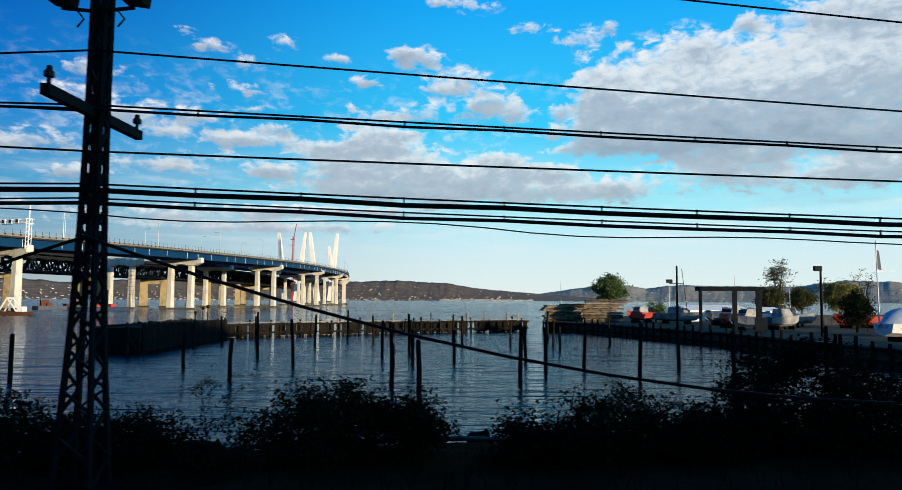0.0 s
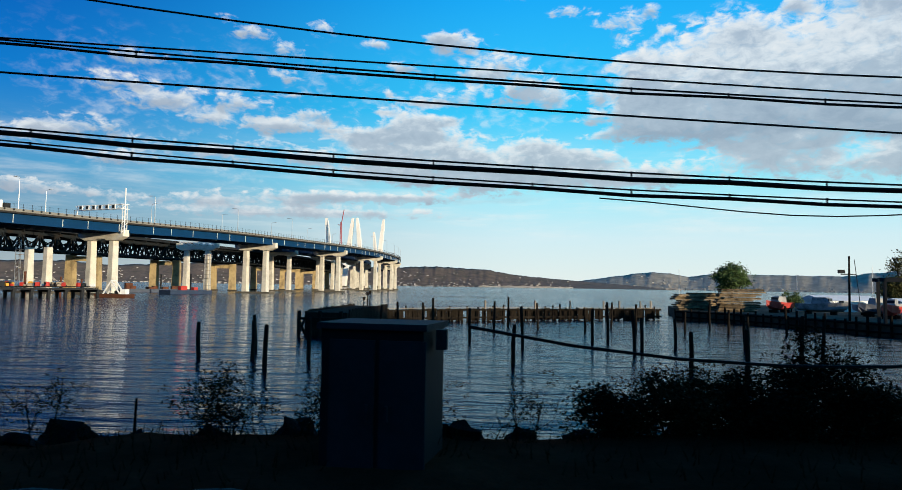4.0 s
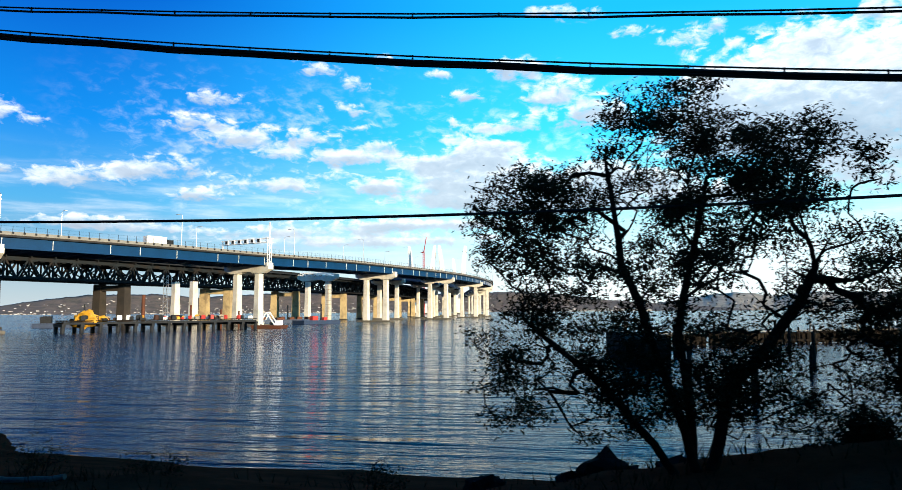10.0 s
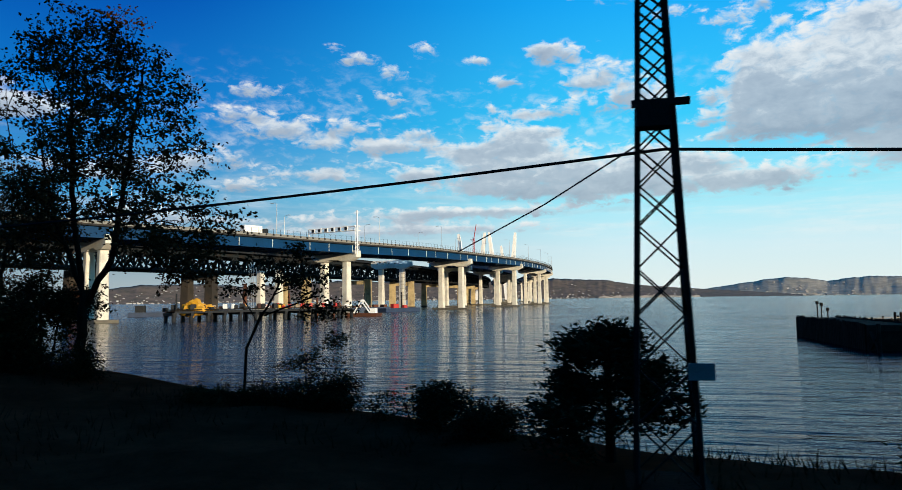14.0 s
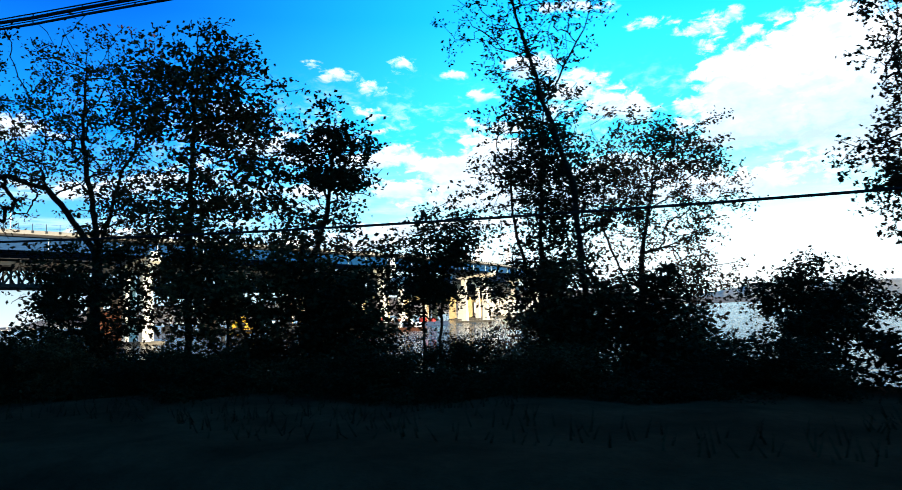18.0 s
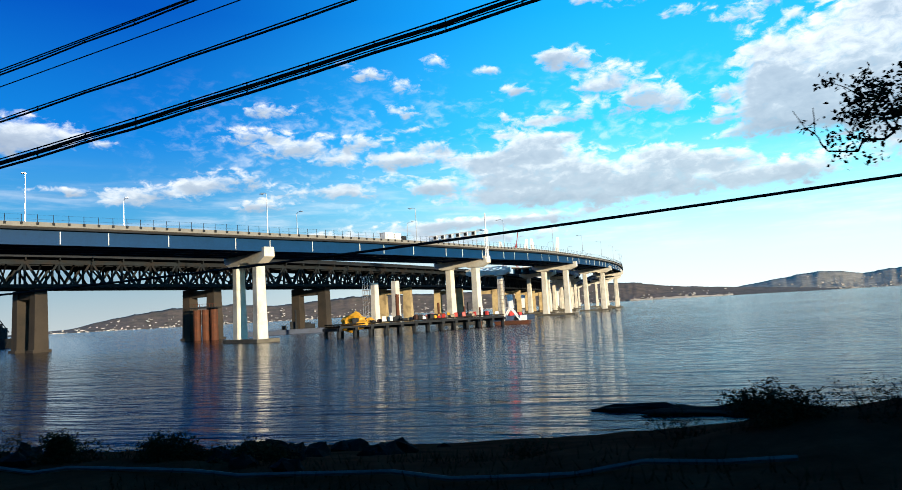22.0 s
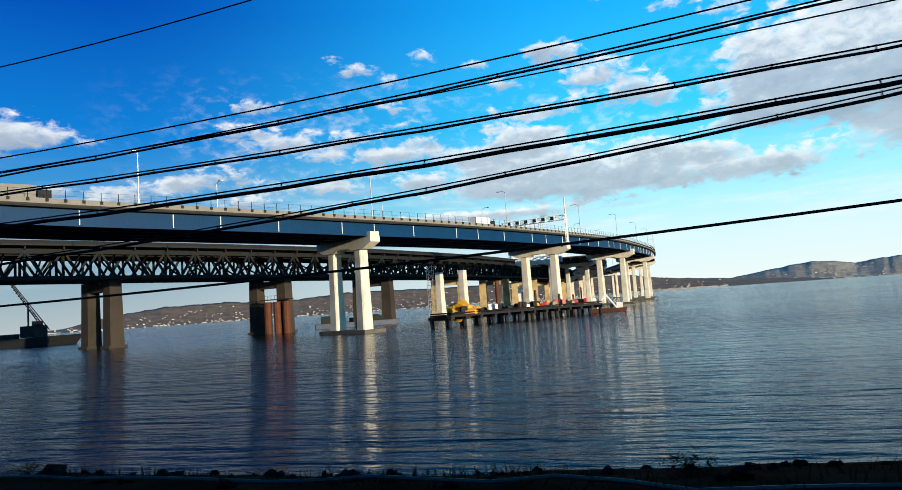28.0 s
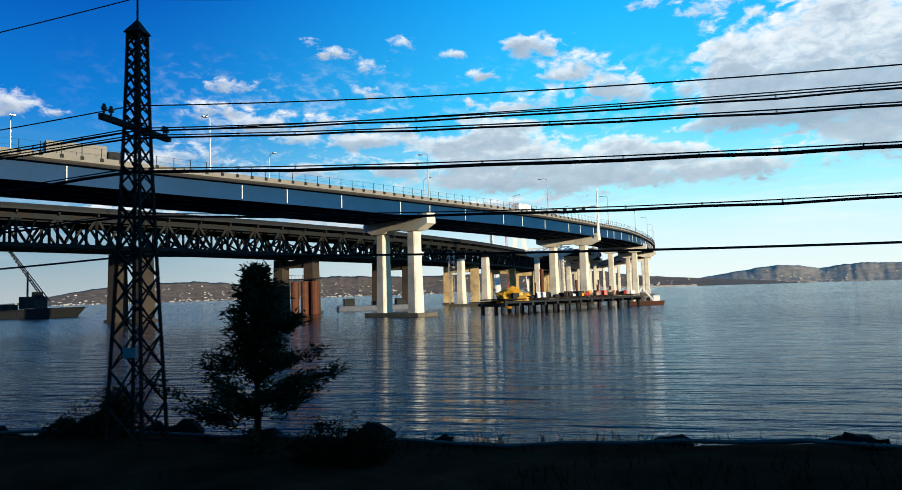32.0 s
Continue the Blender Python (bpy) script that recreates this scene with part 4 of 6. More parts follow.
TA, TB, TS = build_trestle()
rng = random.Random(11)
for i in range(80):
    p = TA.lerp(TB, rng.uniform(0.1, 0.98)) + TS * rng.uniform(-3, 3)
    w, d, hh = rng.uniform(0.6, 1.7), rng.uniform(0.6, 1.5), rng.uniform(0.4, 1.3)
    mat, lab = rng.choice(((DARK_STEEL, "dark steel plant box standing on the trestle"), (DARK_RUST, "rusty steel bin standing on the trestle"), (DARK_STEEL, "dark steel plant box standing on the trestle"), (WHITE_PAINT, "white site container standing on the trestle"), (RED, "red plant box standing on the trestle"), (PALE_WOOD, "stack of pale timber lying on the trestle"), (YELLOW, "yellow plant box standing on the trestle")))
    b = Mesh().box((p.x, p.y, 3.5 + hh / 2), (w, d, hh), rng.uniform(0, 3))
    b.box((p.x, p.y, 3.5 + hh + 0.06), (w * 0.7, d * 0.7, 0.12), 0.3)
    single("site_box", b, mat, lab, "site equipment")
for p, r, hgt in ((TA.lerp(TB, 0.42) - TS * 4.8, 0.55, 11.0), (TA.lerp(TB, 0.68) - TS * 4.8, 0.35, 8.0), (TA.lerp(TB, 0.86) - TS * 5, 0.35, 6.5), (TA.lerp(TB, 0.97) - TS * 5, 0.3, 6.0)):
    single("guide_post", Mesh().tube([(p.x, p.y, -2), (p.x, p.y, hgt)], r, 10), RUST, "tall rusty steel guide pile standing in the river", "pile", group="guide piles")


def build_heap(x, y, z):
    root = thing("covered_heap", "heap of gear under a creased yellow tarpaulin on the trestle", "tarpaulin heap")
    m = Mesh().blob((x, y, z + 0.3), (3.6, 2.6, 2.3), 0.55, 6, 3).blob((x + 2.8, y + 2.4, z + 0.1), (2.2, 1.9, 1.4), 0.5, 11, 3)
    part("tarpaulin", m, YELLOW, root)
    part("pallet", Mesh().box((x + 0.6, y + 0.5, z + 0.1), (6.4, 4.6, 0.2), 0.9), WOOD, root)


build_heap(-180.3, 173.6, 3.4)


def build_frame_barge(x, y):
    root = thing("work_barge", "small rusty barge carrying a white A-frame", "barge")
    part("hull", Mesh().hexa([(x - 5, y - 2.5, -0.4), (x + 5, y - 2.5, -0.4), (x + 5, y + 2.5, -0.4), (x - 5, y + 2.5, -0.4)], [(x - 5.6, y - 2.8, 1.1), (x + 5.6, y - 2.8, 1.1), (x + 5.6, y + 2.8, 1.1), (x - 5.6, y + 2.8, 1.1)]), RUST, root)
    fr = Mesh()
    for q in (-1.4, 1.4):
        fr.beam((x - 3.2, y + q, 1.1), (x - 0.6, y + q, 5.4), 0.35)
        fr.beam((x + 2.6, y + q, 1.1), (x - 0.6, y + q, 5.4), 0.35)
    fr.beam((x - 0.6, y - 1.6, 5.4), (x - 0.6, y + 1.6, 5.4), 0.35)
    part("a_frame", fr, WHITE_PAINT, root)
    part("cabin", Mesh().box((x + 3.4, y, 1.9), (1.8, 2.4, 1.6)), WHITE_PAINT, root)
    part("winch", Mesh().tube([(x + 1, y - 1, 1.7), (x + 1, y + 1, 1.7)], 0.6, 10), DARK_STEEL, root)


build_frame_barge(-145, 218)


def build_crane_barge(x, y):
    root = thing("crane_barge", "dark crane barge with a raised lattice boom", "barge")
    part("hull", Mesh().hexa([(x - 30, y - 8, -0.5), (x + 9, y - 8, -0.5), (x + 9, y + 8, -0.5), (x - 30, y + 8, -0.5)], [(x - 32, y - 9, 3.4), (x + 13, y - 9, 4.2), (x + 13, y + 9, 4.2), (x - 32, y + 9, 3.4)]), DARK_STEEL, root)
    part("crane_house", Mesh().box((x - 6, y, 6.6), (8, 7, 5.2)).box((x - 3, y - 1, 10.2), (3, 3, 2)), DARK_STEEL, root)
    boom = Mesh()
    a, b = Vector((x + 1, y, 7)), Vector((x - 15, y - 4, 30))
    for u in (-0.8, 0.8):
        for w in (-0.8, 0.8):
            o = Vector((w, u, 0))
            boom.beam(a + o, b + o * 0.4, 0.3)
    for i in range(16):
        p, q = a.lerp(b, i / 16), a.lerp(b, (i + 1) / 16)
        boom.beam(p + Vector((0.8, -0.8, 0)), q + Vector((-0.8, -0.8, 0)), 0.22)
    part("boom", boom, DARK_STEEL, root)
    part("mast", Mesh().tube([(x - 9, y, 8), (x - 9, y, 20)], 0.4, 8), DARK_STEEL, root)
    for u in (-25, -20, -14):
        part("deck_box", Mesh().box((x + u, y - 3, 4.8), (3.2, 3, 2.4)), DARK_STEEL, root)


build_crane_barge(-392, 256)


def build_flat_barge(x, y, length, turn, label, mat, boxes):
    root = thing("flat_barge", label, "barge")
    c, s_ = math.cos(turn), math.sin(turn)
    part("hull", Mesh().box((x, y, 0.6), (length, 8, 2.2), turn), NAVY, root)
    r = random.Random(int(length * 10))
    for i in range(boxes):
        u = r.uniform(-length / 2 + 2, length / 2 - 2)
        hh = r.uniform(0.8, 3)
        part("deck_load", Mesh().box((x + u * c, y + u * s_, 1.7 + hh / 2), (r.uniform(1.5, 4), r.uniform(1.5, 4), hh), turn), mat, root)
    part("spud", Mesh().tube([(x + 4 * c, y + 4 * s_ - 3, 0), (x + 4 * c, y + 4 * s_ - 3, 9)], 0.35, 8), DARK_STEEL, root)


build_flat_barge(-236, 240, 30, 0.5, "dark flat barge loaded with plant between the bridges", DARK_STEEL, 7)
build_flat_barge(-190, 330, 34, 0.9, "dark flat barge with orange plant moored between the piers", RUST, 8)
build_flat_barge(-160, 300, 22, 1.1, "dark flat barge with a red plant box moored between the piers", RED, 2)


# ---- lattice wire poles along the track ----
def build_pole(x, y, z0, top, base_w, top_w, arms=(), extra="", flare=1.3):
    """Four angle-iron legs with zig-zag lacing on each face."""
    root = thing("lattice_pole", "tall dark rusty lattice steel wire pole beside the track", "pole", group="lattice wire poles")

    def corner(z, i):
        w = (top_w + (base_w - top_w) * (1 - max(0.0, min(1.0, (z - z0) / (top - z0)))) ** flare) / 2
        u, v = ((-1, -1), (1, -1), (1, 1), (-1, 1))[i % 4]
        return Vector((x + u * w, y + v * w, z))
    for i in range(4):
        part("leg", Mesh().tube([corner(a, i) for a in np.linspace(z0 - 0.4, top, 9)], 0.038, 4), POLE_STEEL, root)
    for i in range(4):
        z, flip = z0, 0
        while z < top - 0.2:
            w = (corner(z, 0) - corner(z, 1)).length
            step = max(0.24, w * (0.95 if extra else 0.7))
            z2 = min(z + step, top)
            part("lacing_bar", Mesh().beam(corner(z, i + flip), corner(z2, i + 1 - flip), 0.042, 0.02), POLE_STEEL, root)
            if extra == "x":
                part("lacing_bar", Mesh().beam(corner(z, i + 1 - flip), corner(z2, i + flip), 0.042, 0.02), POLE_STEEL, root)
            z, flip = z2, 1 - flip
    part("footing", Mesh().box((x, y, z0 - 0.25), (base_w + 0.25, base_w + 0.25, 0.5)), ROCK, root)
    for za, length, tilt, pins in arms:
        co, si = math.cos(tilt), math.sin(tilt)
        d = Vector((co, si, 0))
        back = length / 2 if length > 0 else 0.1
        a = part("crossarm", Mesh().beam(Vector((x, y, za)) - d * back, Vector((x, y, za)) + d * abs(length) / 2, 0.10, 0.12), POLE_STEEL, root)
        for q in pins:
            c = Vector((x, y, za + 0.07)) + d * q
            part("insulator", Mesh().tube([c, c + Vector((0, 0, .07)), c + Vector((0, 0, .08)), c + Vector((0, 0, .14)), c + Vector((0, 0, .15)), c + Vector((0, 0, .2))], [0.022, 0.022, 0.056, 0.056, 0.036, 0.03], 8), INSULATOR, a)
    return root


def signal_lamp(x, y, z, d, k=0.68):
    root = thing("floodlight", "dark floodlight box bracketed to a lattice pole", "floodlight", group="pole floodlights")
    low = [(x + u * 0.2 * k, y + v * 0.16 * k, z + w * k) for u, v, w in ((-1, -1, -0.16), (1, -1, -0.22), (1, 1, -0.22), (-1, 1, -0.16))]
    high = [(x + u * 0.25 * k, y + v * 0.2 * k, z + w * k) for u, v, w in ((-1, -1, 0.16), (1, -1, 0.26), (1, 1, 0.26), (-1, 1, 0.16))]
    part("housing", Mesh().hexa(low, high), POLE_STEEL, root)
    part("visor", Mesh().hexa([(a, b, c + 0.01) for a, b, c in high], [(x + (a - x) * 1.12, y + (b - y) * 1.12, c + 0.035) for a, b, c in high]), POLE_STEEL, root)
    part("bracket", Mesh().beam((x, y, z - 0.18), (x + d, y, z - 0.22), 0.035), POLE_STEEL, root)
    part("conduit", Mesh().tube([(x + d * .5, y, z - 0.22), (x + d * .5 + 0.08, y, z - 0.32), (x + d * .5, y, z - 0.42)], 0.012, 6), CABLE, root)


build_pole(-4.5, 11.7, 3.3, 9.6, 0.46, 0.15, [(7.72, 2.1, radians(90), (-0.98, 0.98))], flare=3.0)
signal_lamp(-4.95, 11.6, 9.2, 0.4)
signal_lamp(-4.05, 11.6, 9.2, -0.4)
build_pole(-30.4, 9.1, 3.1, 11.5, 0.56, 0.13, [(9.2, 2.1, radians(90), (-0.98, 0.98))], "x", 1.7)
build_pole(-61.3, 8.6, 3.2, 13.0, 0.78, 0.17, [(11.3, 2.0, radians(90), (-0.8, 0.8))], "x")
build_pole(-96.2, 11.9, 3.7, 14.5, 0.64, 0.18, [(12.6, 2.0, radians(90), (-0.8, 0.8))], "x")
pole_e = build_pole(-134.1, 14.9, 2.7, 11.6, 0.62, 0.19, [(9.4, 2.3, radians(90), (-1.05, 1.05)), (10.3, -1.9, radians(90), (0.5, 0.9)), (10.85, -1.9, radians(90), (0.35, 0.62, 0.9))], "x")
signal_lamp(-134.5, 14.3, 10.3, 0.35)
part("pointed_cap", Mesh().hexa([(-134.25, 14.75, 11.6), (-133.95, 14.75, 11.6), (-133.95, 15.05, 11.6), (-134.25, 15.05, 11.6)], [(-134.12, 14.88, 11.85), (-134.08, 14.88, 11.85), (-134.08, 14.92, 11.85), (-134.12, 14.92, 11.85)]), POLE_STEEL, pole_e)
last = build_pole(-168.7, 16.2, 2.6, 11.2, 0.84, 0.27, [(9.15, 2.2, radians(90), (-1.0, -0.8, 0.9, 1.0))], "x")
build_pole(-205, 16.0, 2.7, 11.5, 0.85, 0.33, [(9.1, 2.2, radians(90), (-1.0, 0.9))])
build_pole(24, 15.0, 3.2, 9.5, 0.62, 0.24, [(7.4, 1.45, radians(90), (-0.66, 0.66))])
cap = Mesh().hexa([(-168.9, 16.0, 11.2), (-168.5, 16.0, 11.2), (-168.5, 16.4, 11.2), (-168.9, 16.4, 11.2)], [(-168.72, 16.18, 11.5), (-168.68, 16.18, 11.5), (-168.68, 16.22, 11.5), (-168.72, 16.22, 11.5)])
cap.beam((-168.7, 16.2, 11.4), (-168.7, 16.2, 12.0), 0.03)
part("pointed_cap", cap, POLE_STEEL, last)


def pole_line(x):
    return lerp(x, POLE_X, POLE_Y)


def wire(name, label, posts, r, sag=0.25, side=0.0, thick=0.0, gap=0.0):
    """A cable from post to post with a little sag; thick: a bundle slung under a messenger wire with hangers."""
    root = thing(name, label, "cable", group="overhead wires") if thick else None
    pts = []
    sags = sag if isinstance(sag, (list, tuple)) else [sag] * len(posts)
    for (x0, z0), (x1, z1), dip in zip(posts, posts[1:], sags):
        n = max(4, int(abs(x1 - x0) / 1.2))
        for i in range(n):
            k = i / n
            x = x0 + (x1 - x0) * k
            pts.append((x, pole_line(x) - 0.16 - side, z0 + (z1 - z0) * k - dip * 4 * k * (1 - k)))
    pts.append((posts[-1][0], pole_line(posts[-1][0]) - 0.16 - side, posts[-1][1]))
    if not thick:
        return single(name, Mesh().tube(pts, r, 5), CABLE, label, "cable", "overhead wires")
    part("messenger_wire", Mesh().tube(pts, r, 5), CABLE, root)
    low = [(x, y, z - gap + 0.012 * math.sin(x * 2.1)) for x, y, z in pts]
    part("slung_cable", Mesh().tube(low, thick, 6), CABLE, root)
    for a, b in zip(pts, low):
        part("hanger", Mesh().beam(Vector(a) + Vector((0, 0, 0.015)), b, 0.018), CABLE, root)
    return root


THIN, DOUBLE, SLUNG = "thin dark overhead wire strung between the poles", "doubled black overhead cable strung between the poles", "thick black cable slung under a messenger wire"
wire("overhead_wire", THIN, [(24, 8.4), (-4.5, 9.9), (-30.4, 10.9), (-61.2, 12.2)], 0.013, 0.1)
wire("overhead_wire", THIN, [(24, 7.4), (-4.5, 8.47), (-30.4, 10.44), (-61.2, 11.8), (-96.2, 13.2)], 0.013, (0.05, 0.98, 0.1, 0.3))
wire("overhead_cable", DOUBLE, [(24, 7.2), (-4.5, 7.8), (-30.4, 9.06), (-61.2, 11.6), (-96.2, 12.8)], 0.013, (0.05, 0.33, 0.55, 0.3), thick=0.017, gap=0.05)
wire("overhead_wire", THIN, [(-4.5, 7.72), (-30.4, 8.82), (-36.0, 8.98)], 0.012, (0.05, 0.03))
wire("overhead_wire", THIN, [(24, 6.95), (-4.5, 7.24), (-30.4, 8.46), (-37.0, 8.62)], 0.014, (0.05, 0.1, 0.03))
wire("overhead_cable", SLUNG, [(24, 6.44), (-4.5, 6.85), (-30.4, 7.99), (-61.2, 11.6), (-96.2, 11.65), (-134.1, 8.04), (-168.7, 8.28), (-205, 7.4)], 0.013, (0.12, 0.4, 0.62, 0.3, 0.55, 0.55, 0.5), thick=0.033, gap=0.075)
wire("overhead_cable", SLUNG, [(24, 6.34), (-4.5, 6.68), (-30.4, 7.94), (-61.2, 11.52), (-96.2, 11.5), (-134.1, 7.94), (-168.7, 7.34), (-205, 6.9)], 0.011, (0.15, 0.5, 0.62, 0.3, 0.55, 0.77, 0.5), thick=0.024, gap=0.06)
wire("overhead_cable", DOUBLE, [(-96.2, 12.3), (-134.1, 8.47), (-168.7, 8.97), (-205, 8.0)], 0.013, (0.25, 0.5, 0.4), thick=0.02, gap=0.055)
wire("overhead_cable", DOUBLE, [(-96.2, 13.4), (-134.1, 9.28), (-168.7, 9.12), (-205, 8.2)], 0.013, (0.2, 0.65, 0.5), thick=0.018, gap=0.055)
wire("overhead_wire", THIN, [(-96.2, 13.45), (-134.1, 9.5), (-168.7, 9.6), (-205, 8.9)], 0.013, (0.3, 0.7, 0.6))
wire("overhead_wire", THIN, [(-96.2, 12.8), (-134.1, 9.02), (-168.7, 9.05), (-205, 8.5)], 0.011, (0.1, 0.45, 0.6))
wire("overhead_wire", THIN, [(-96.2, 14.3), (-134.1, 12.0), (-168.7, 11.9), (-205, 10.8)], 0.012, (0.5, 1.35, 0.8))
wire("telephone_cable", "single sagging black telephone cable along the track", [(-30.4, 7.28), (-61.2, 7.36), (-96.2, 7.25), (-134.1, 6.46), (-168.7, 6.45), (-205, 6.2)], 0.022, (0.5, 0.48, 0.5, 0.4, 0.4))
wire("loose_cable", "slack black cable drooping beside the pole", [(-52.5, 11.4), (-68.6, 11.6)], 0.022, 2.2, side=0.3)
droop = []
for k in range(62):
    x = -16.0 + k * 0.6
    zc = lerp(x, (-30.4, -4.5, 24), (7.88, 6.62, 6.28)) - (0.5 if x < -4.5 else 0.15) * 4 * ((x + 30.4) / 25.9 * (-4.5 - x) / 25.9 if x < -4.5 else (x + 4.5) / 28.5 * (24 - x) / 28.5)
    droop.append((x, pole_line(x) - 0.16, zc - 0.07 - 0.06 * abs(math.sin(x * 0.55)) - 0.04 * math.sin(x * 1.3)))
single("lashing_cable", Mesh().tube(droop, 0.009, 5), CABLE, "thin loose cable drooping in loops below the slung cable", "cable", "overhead wires")
wire("guy_cable", "low slack black cable tied to the lattice pole", [(5.5, 4.2), (-4.5, 6.22), (-17.6, 5.0)], 0.022, (0.4, 0.95))
box = thing("pole_box", "dark steel switch box strapped to a lattice pole", "switch box")
part("case", Mesh().box((-61.35, 8.15, 7.72), (0.40, 0.26, 0.30)), POLE_STEEL, box)
part("bracket", Mesh().beam((-61.6, 8.2, 7.9), (-60.9, 8.2, 7.9), 0.08), POLE_STEEL, box)
single("guy_chain", Mesh().tube([(-61.5, 8.7, 7.5), (-63.0, 11.2, 7.1), (-65.4, 15.0, 6.6)], 0.014, 5), CABLE, "thin knotted guy wire running from the pole to the trees", "guy wire")
drop = Mesh().tube([(-30.75, 8.9, 7.3), (-30.6, 8.75, 5.8), (-30.35, 8.75, 4.6), (-30.3, 8.75, 3.5)], 0.02, 6)
single("down_cable", drop, CABLE, "black cable dropping from the telephone line down the pole", "cable")

# ---- the timber breakwater and mooring piles ----
def build_breakwater():
    root = thing("breakwater", "dark weathered timber breakwater of close-set piles and planks", "breakwater")
    line = [Vector(p) for p in ((-35.2, 99, 0), (-28, 106, 0), (-16, 113.5, 0), (-2, 121, 0), (11, 127, 0))]
    rng = random.Random(3)
    plank, pile_mesh = [], []
    for k in range(4):
        h = 1.95 + 0.2 * k
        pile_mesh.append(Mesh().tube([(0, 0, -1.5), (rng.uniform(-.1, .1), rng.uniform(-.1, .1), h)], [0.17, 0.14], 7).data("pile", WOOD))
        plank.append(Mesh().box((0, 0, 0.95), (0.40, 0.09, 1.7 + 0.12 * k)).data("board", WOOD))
    n = 0
    for a, b in zip(line, line[1:]):
        d = (b - a)
        steps = int(d.length / 1.5)
        for i in range(steps):
            p = a + d * (i / steps)
            ob = new("post", pile_mesh[rng.randrange(4)])
            ob.location, ob.rotation_euler, ob.parent = p + Vector((rng.uniform(-.2, .2), rng.uniform(-.2, .2), rng.uniform(-.25, .15))), (rng.uniform(-.05, .05), rng.uniform(-.05, .05), rng.uniform(0, 6)), root
        steps = int(d.length / 0.42)
        turn = math.atan2(d.y, d.x)
        for i in range(steps):
            if rng.random() < 0.05:
                continue
            p = a + d * (i / steps) + Vector((0, 0.3, rng.uniform(-0.1, 0.12)))
            ob = new("board", plank[rng.randrange(4)])
            ob.location, ob.rotation_euler, ob.parent = p, (0, rng.uniform(-.03, .03), turn), root
            n += 1
        for z in (0.55, 1.75):
            part("rail", Mesh().beam(a + Vector((0, -0.25, z)), b + Vector((0, -0.25, z)), 0.22, 0.26), WOOD, root)
        part("top_plank", Mesh().beam(a + Vector((0, 0.1, 2.05)), b + Vector((0, 0.1, 2.05)), 0.5, 0.1), PALE_WOOD, root, "sun-bleached walkway plank")


build_breakwater()


def build_pier_head():
    root = thing("timber_pier_head", "dark boarded timber pier head at the end of the breakwater", "pier")
    a, b = Vector((-36.2, 99, 0)), Vector((-36.0, 73.5, 0))
    d = (b - a).normalized()
    side = Vector((d.y, -d.x, 0))
    m = Mesh()
    w = 2.3
    m.hexa([a - side * w - Vector((0, 0, 1)), b - side * w - Vector((0, 0, 1)), b + side * w - Vector((0, 0, 1)), a + side * w - Vector((0, 0, 1))], [a - side * w + Vector((0, 0, 2.45)), b - side * w + Vector((0, 0, 2.45)), b + side * w + Vector((0, 0, 2.45)), a + side * w + Vector((0, 0, 2.45))])
    part("core", m, WOOD, root)
    rng = random.Random(8)
    length = (b - a).length
    for sgn in (-1, 1):
        for i in range(int(length / 0.55)):
            p = a + d * (i * 0.55) + side * sgn * (w + 0.08)
            part("board", Mesh().box((p.x, p.y, 1.0), (0.48, 0.12, 3.3 + rng.uniform(-.2, .35)), math.atan2(d.y, d.x)), WOOD, root)
    for q in (-1, 0, 1):
        c = b + d * 2.4 + side * q * 2.2
        part("fender_post", Mesh().tube([c - Vector((0, 0, 1.5)), c + Vector((0, 0, 2.7))], 0.2, 8), WOOD, root)
    br = Mesh()
    for q in (-2.2, 2.2):
        br.beam(b + d * 0.3 + side * q + Vector((0, 0, 0.2)), b + d * 2.4 + side * q + Vector((0, 0, 1.8)), 0.2)
        br.beam(b + d * 0.3 + side * q + Vector((0, 0, 1.8)), b + d * 2.4 + side * q + Vector((0, 0, 0.2)), 0.2)
    br.beam(b + d * 2.4 - side * 2.3 + Vector((0, 0, 1.9)), b + d * 2.4 + side * 2.3 + Vector((0, 0, 1.9)), 0.25)
    part("cross_brace", br, WOOD, root)
    for q, hgt in ((0.6, 4.2), (2.4, 4.0), (5, 3.4)):
        c = a + d * q
        part("marker_post", Mesh().tube([c, c + Vector((0, 0, hgt))], 0.07, 6).tube([c + Vector((0, 0, hgt)), c + Vector((0, 0, hgt + 0.4))], 0.2, 8), WOOD, root)


build_pier_head()


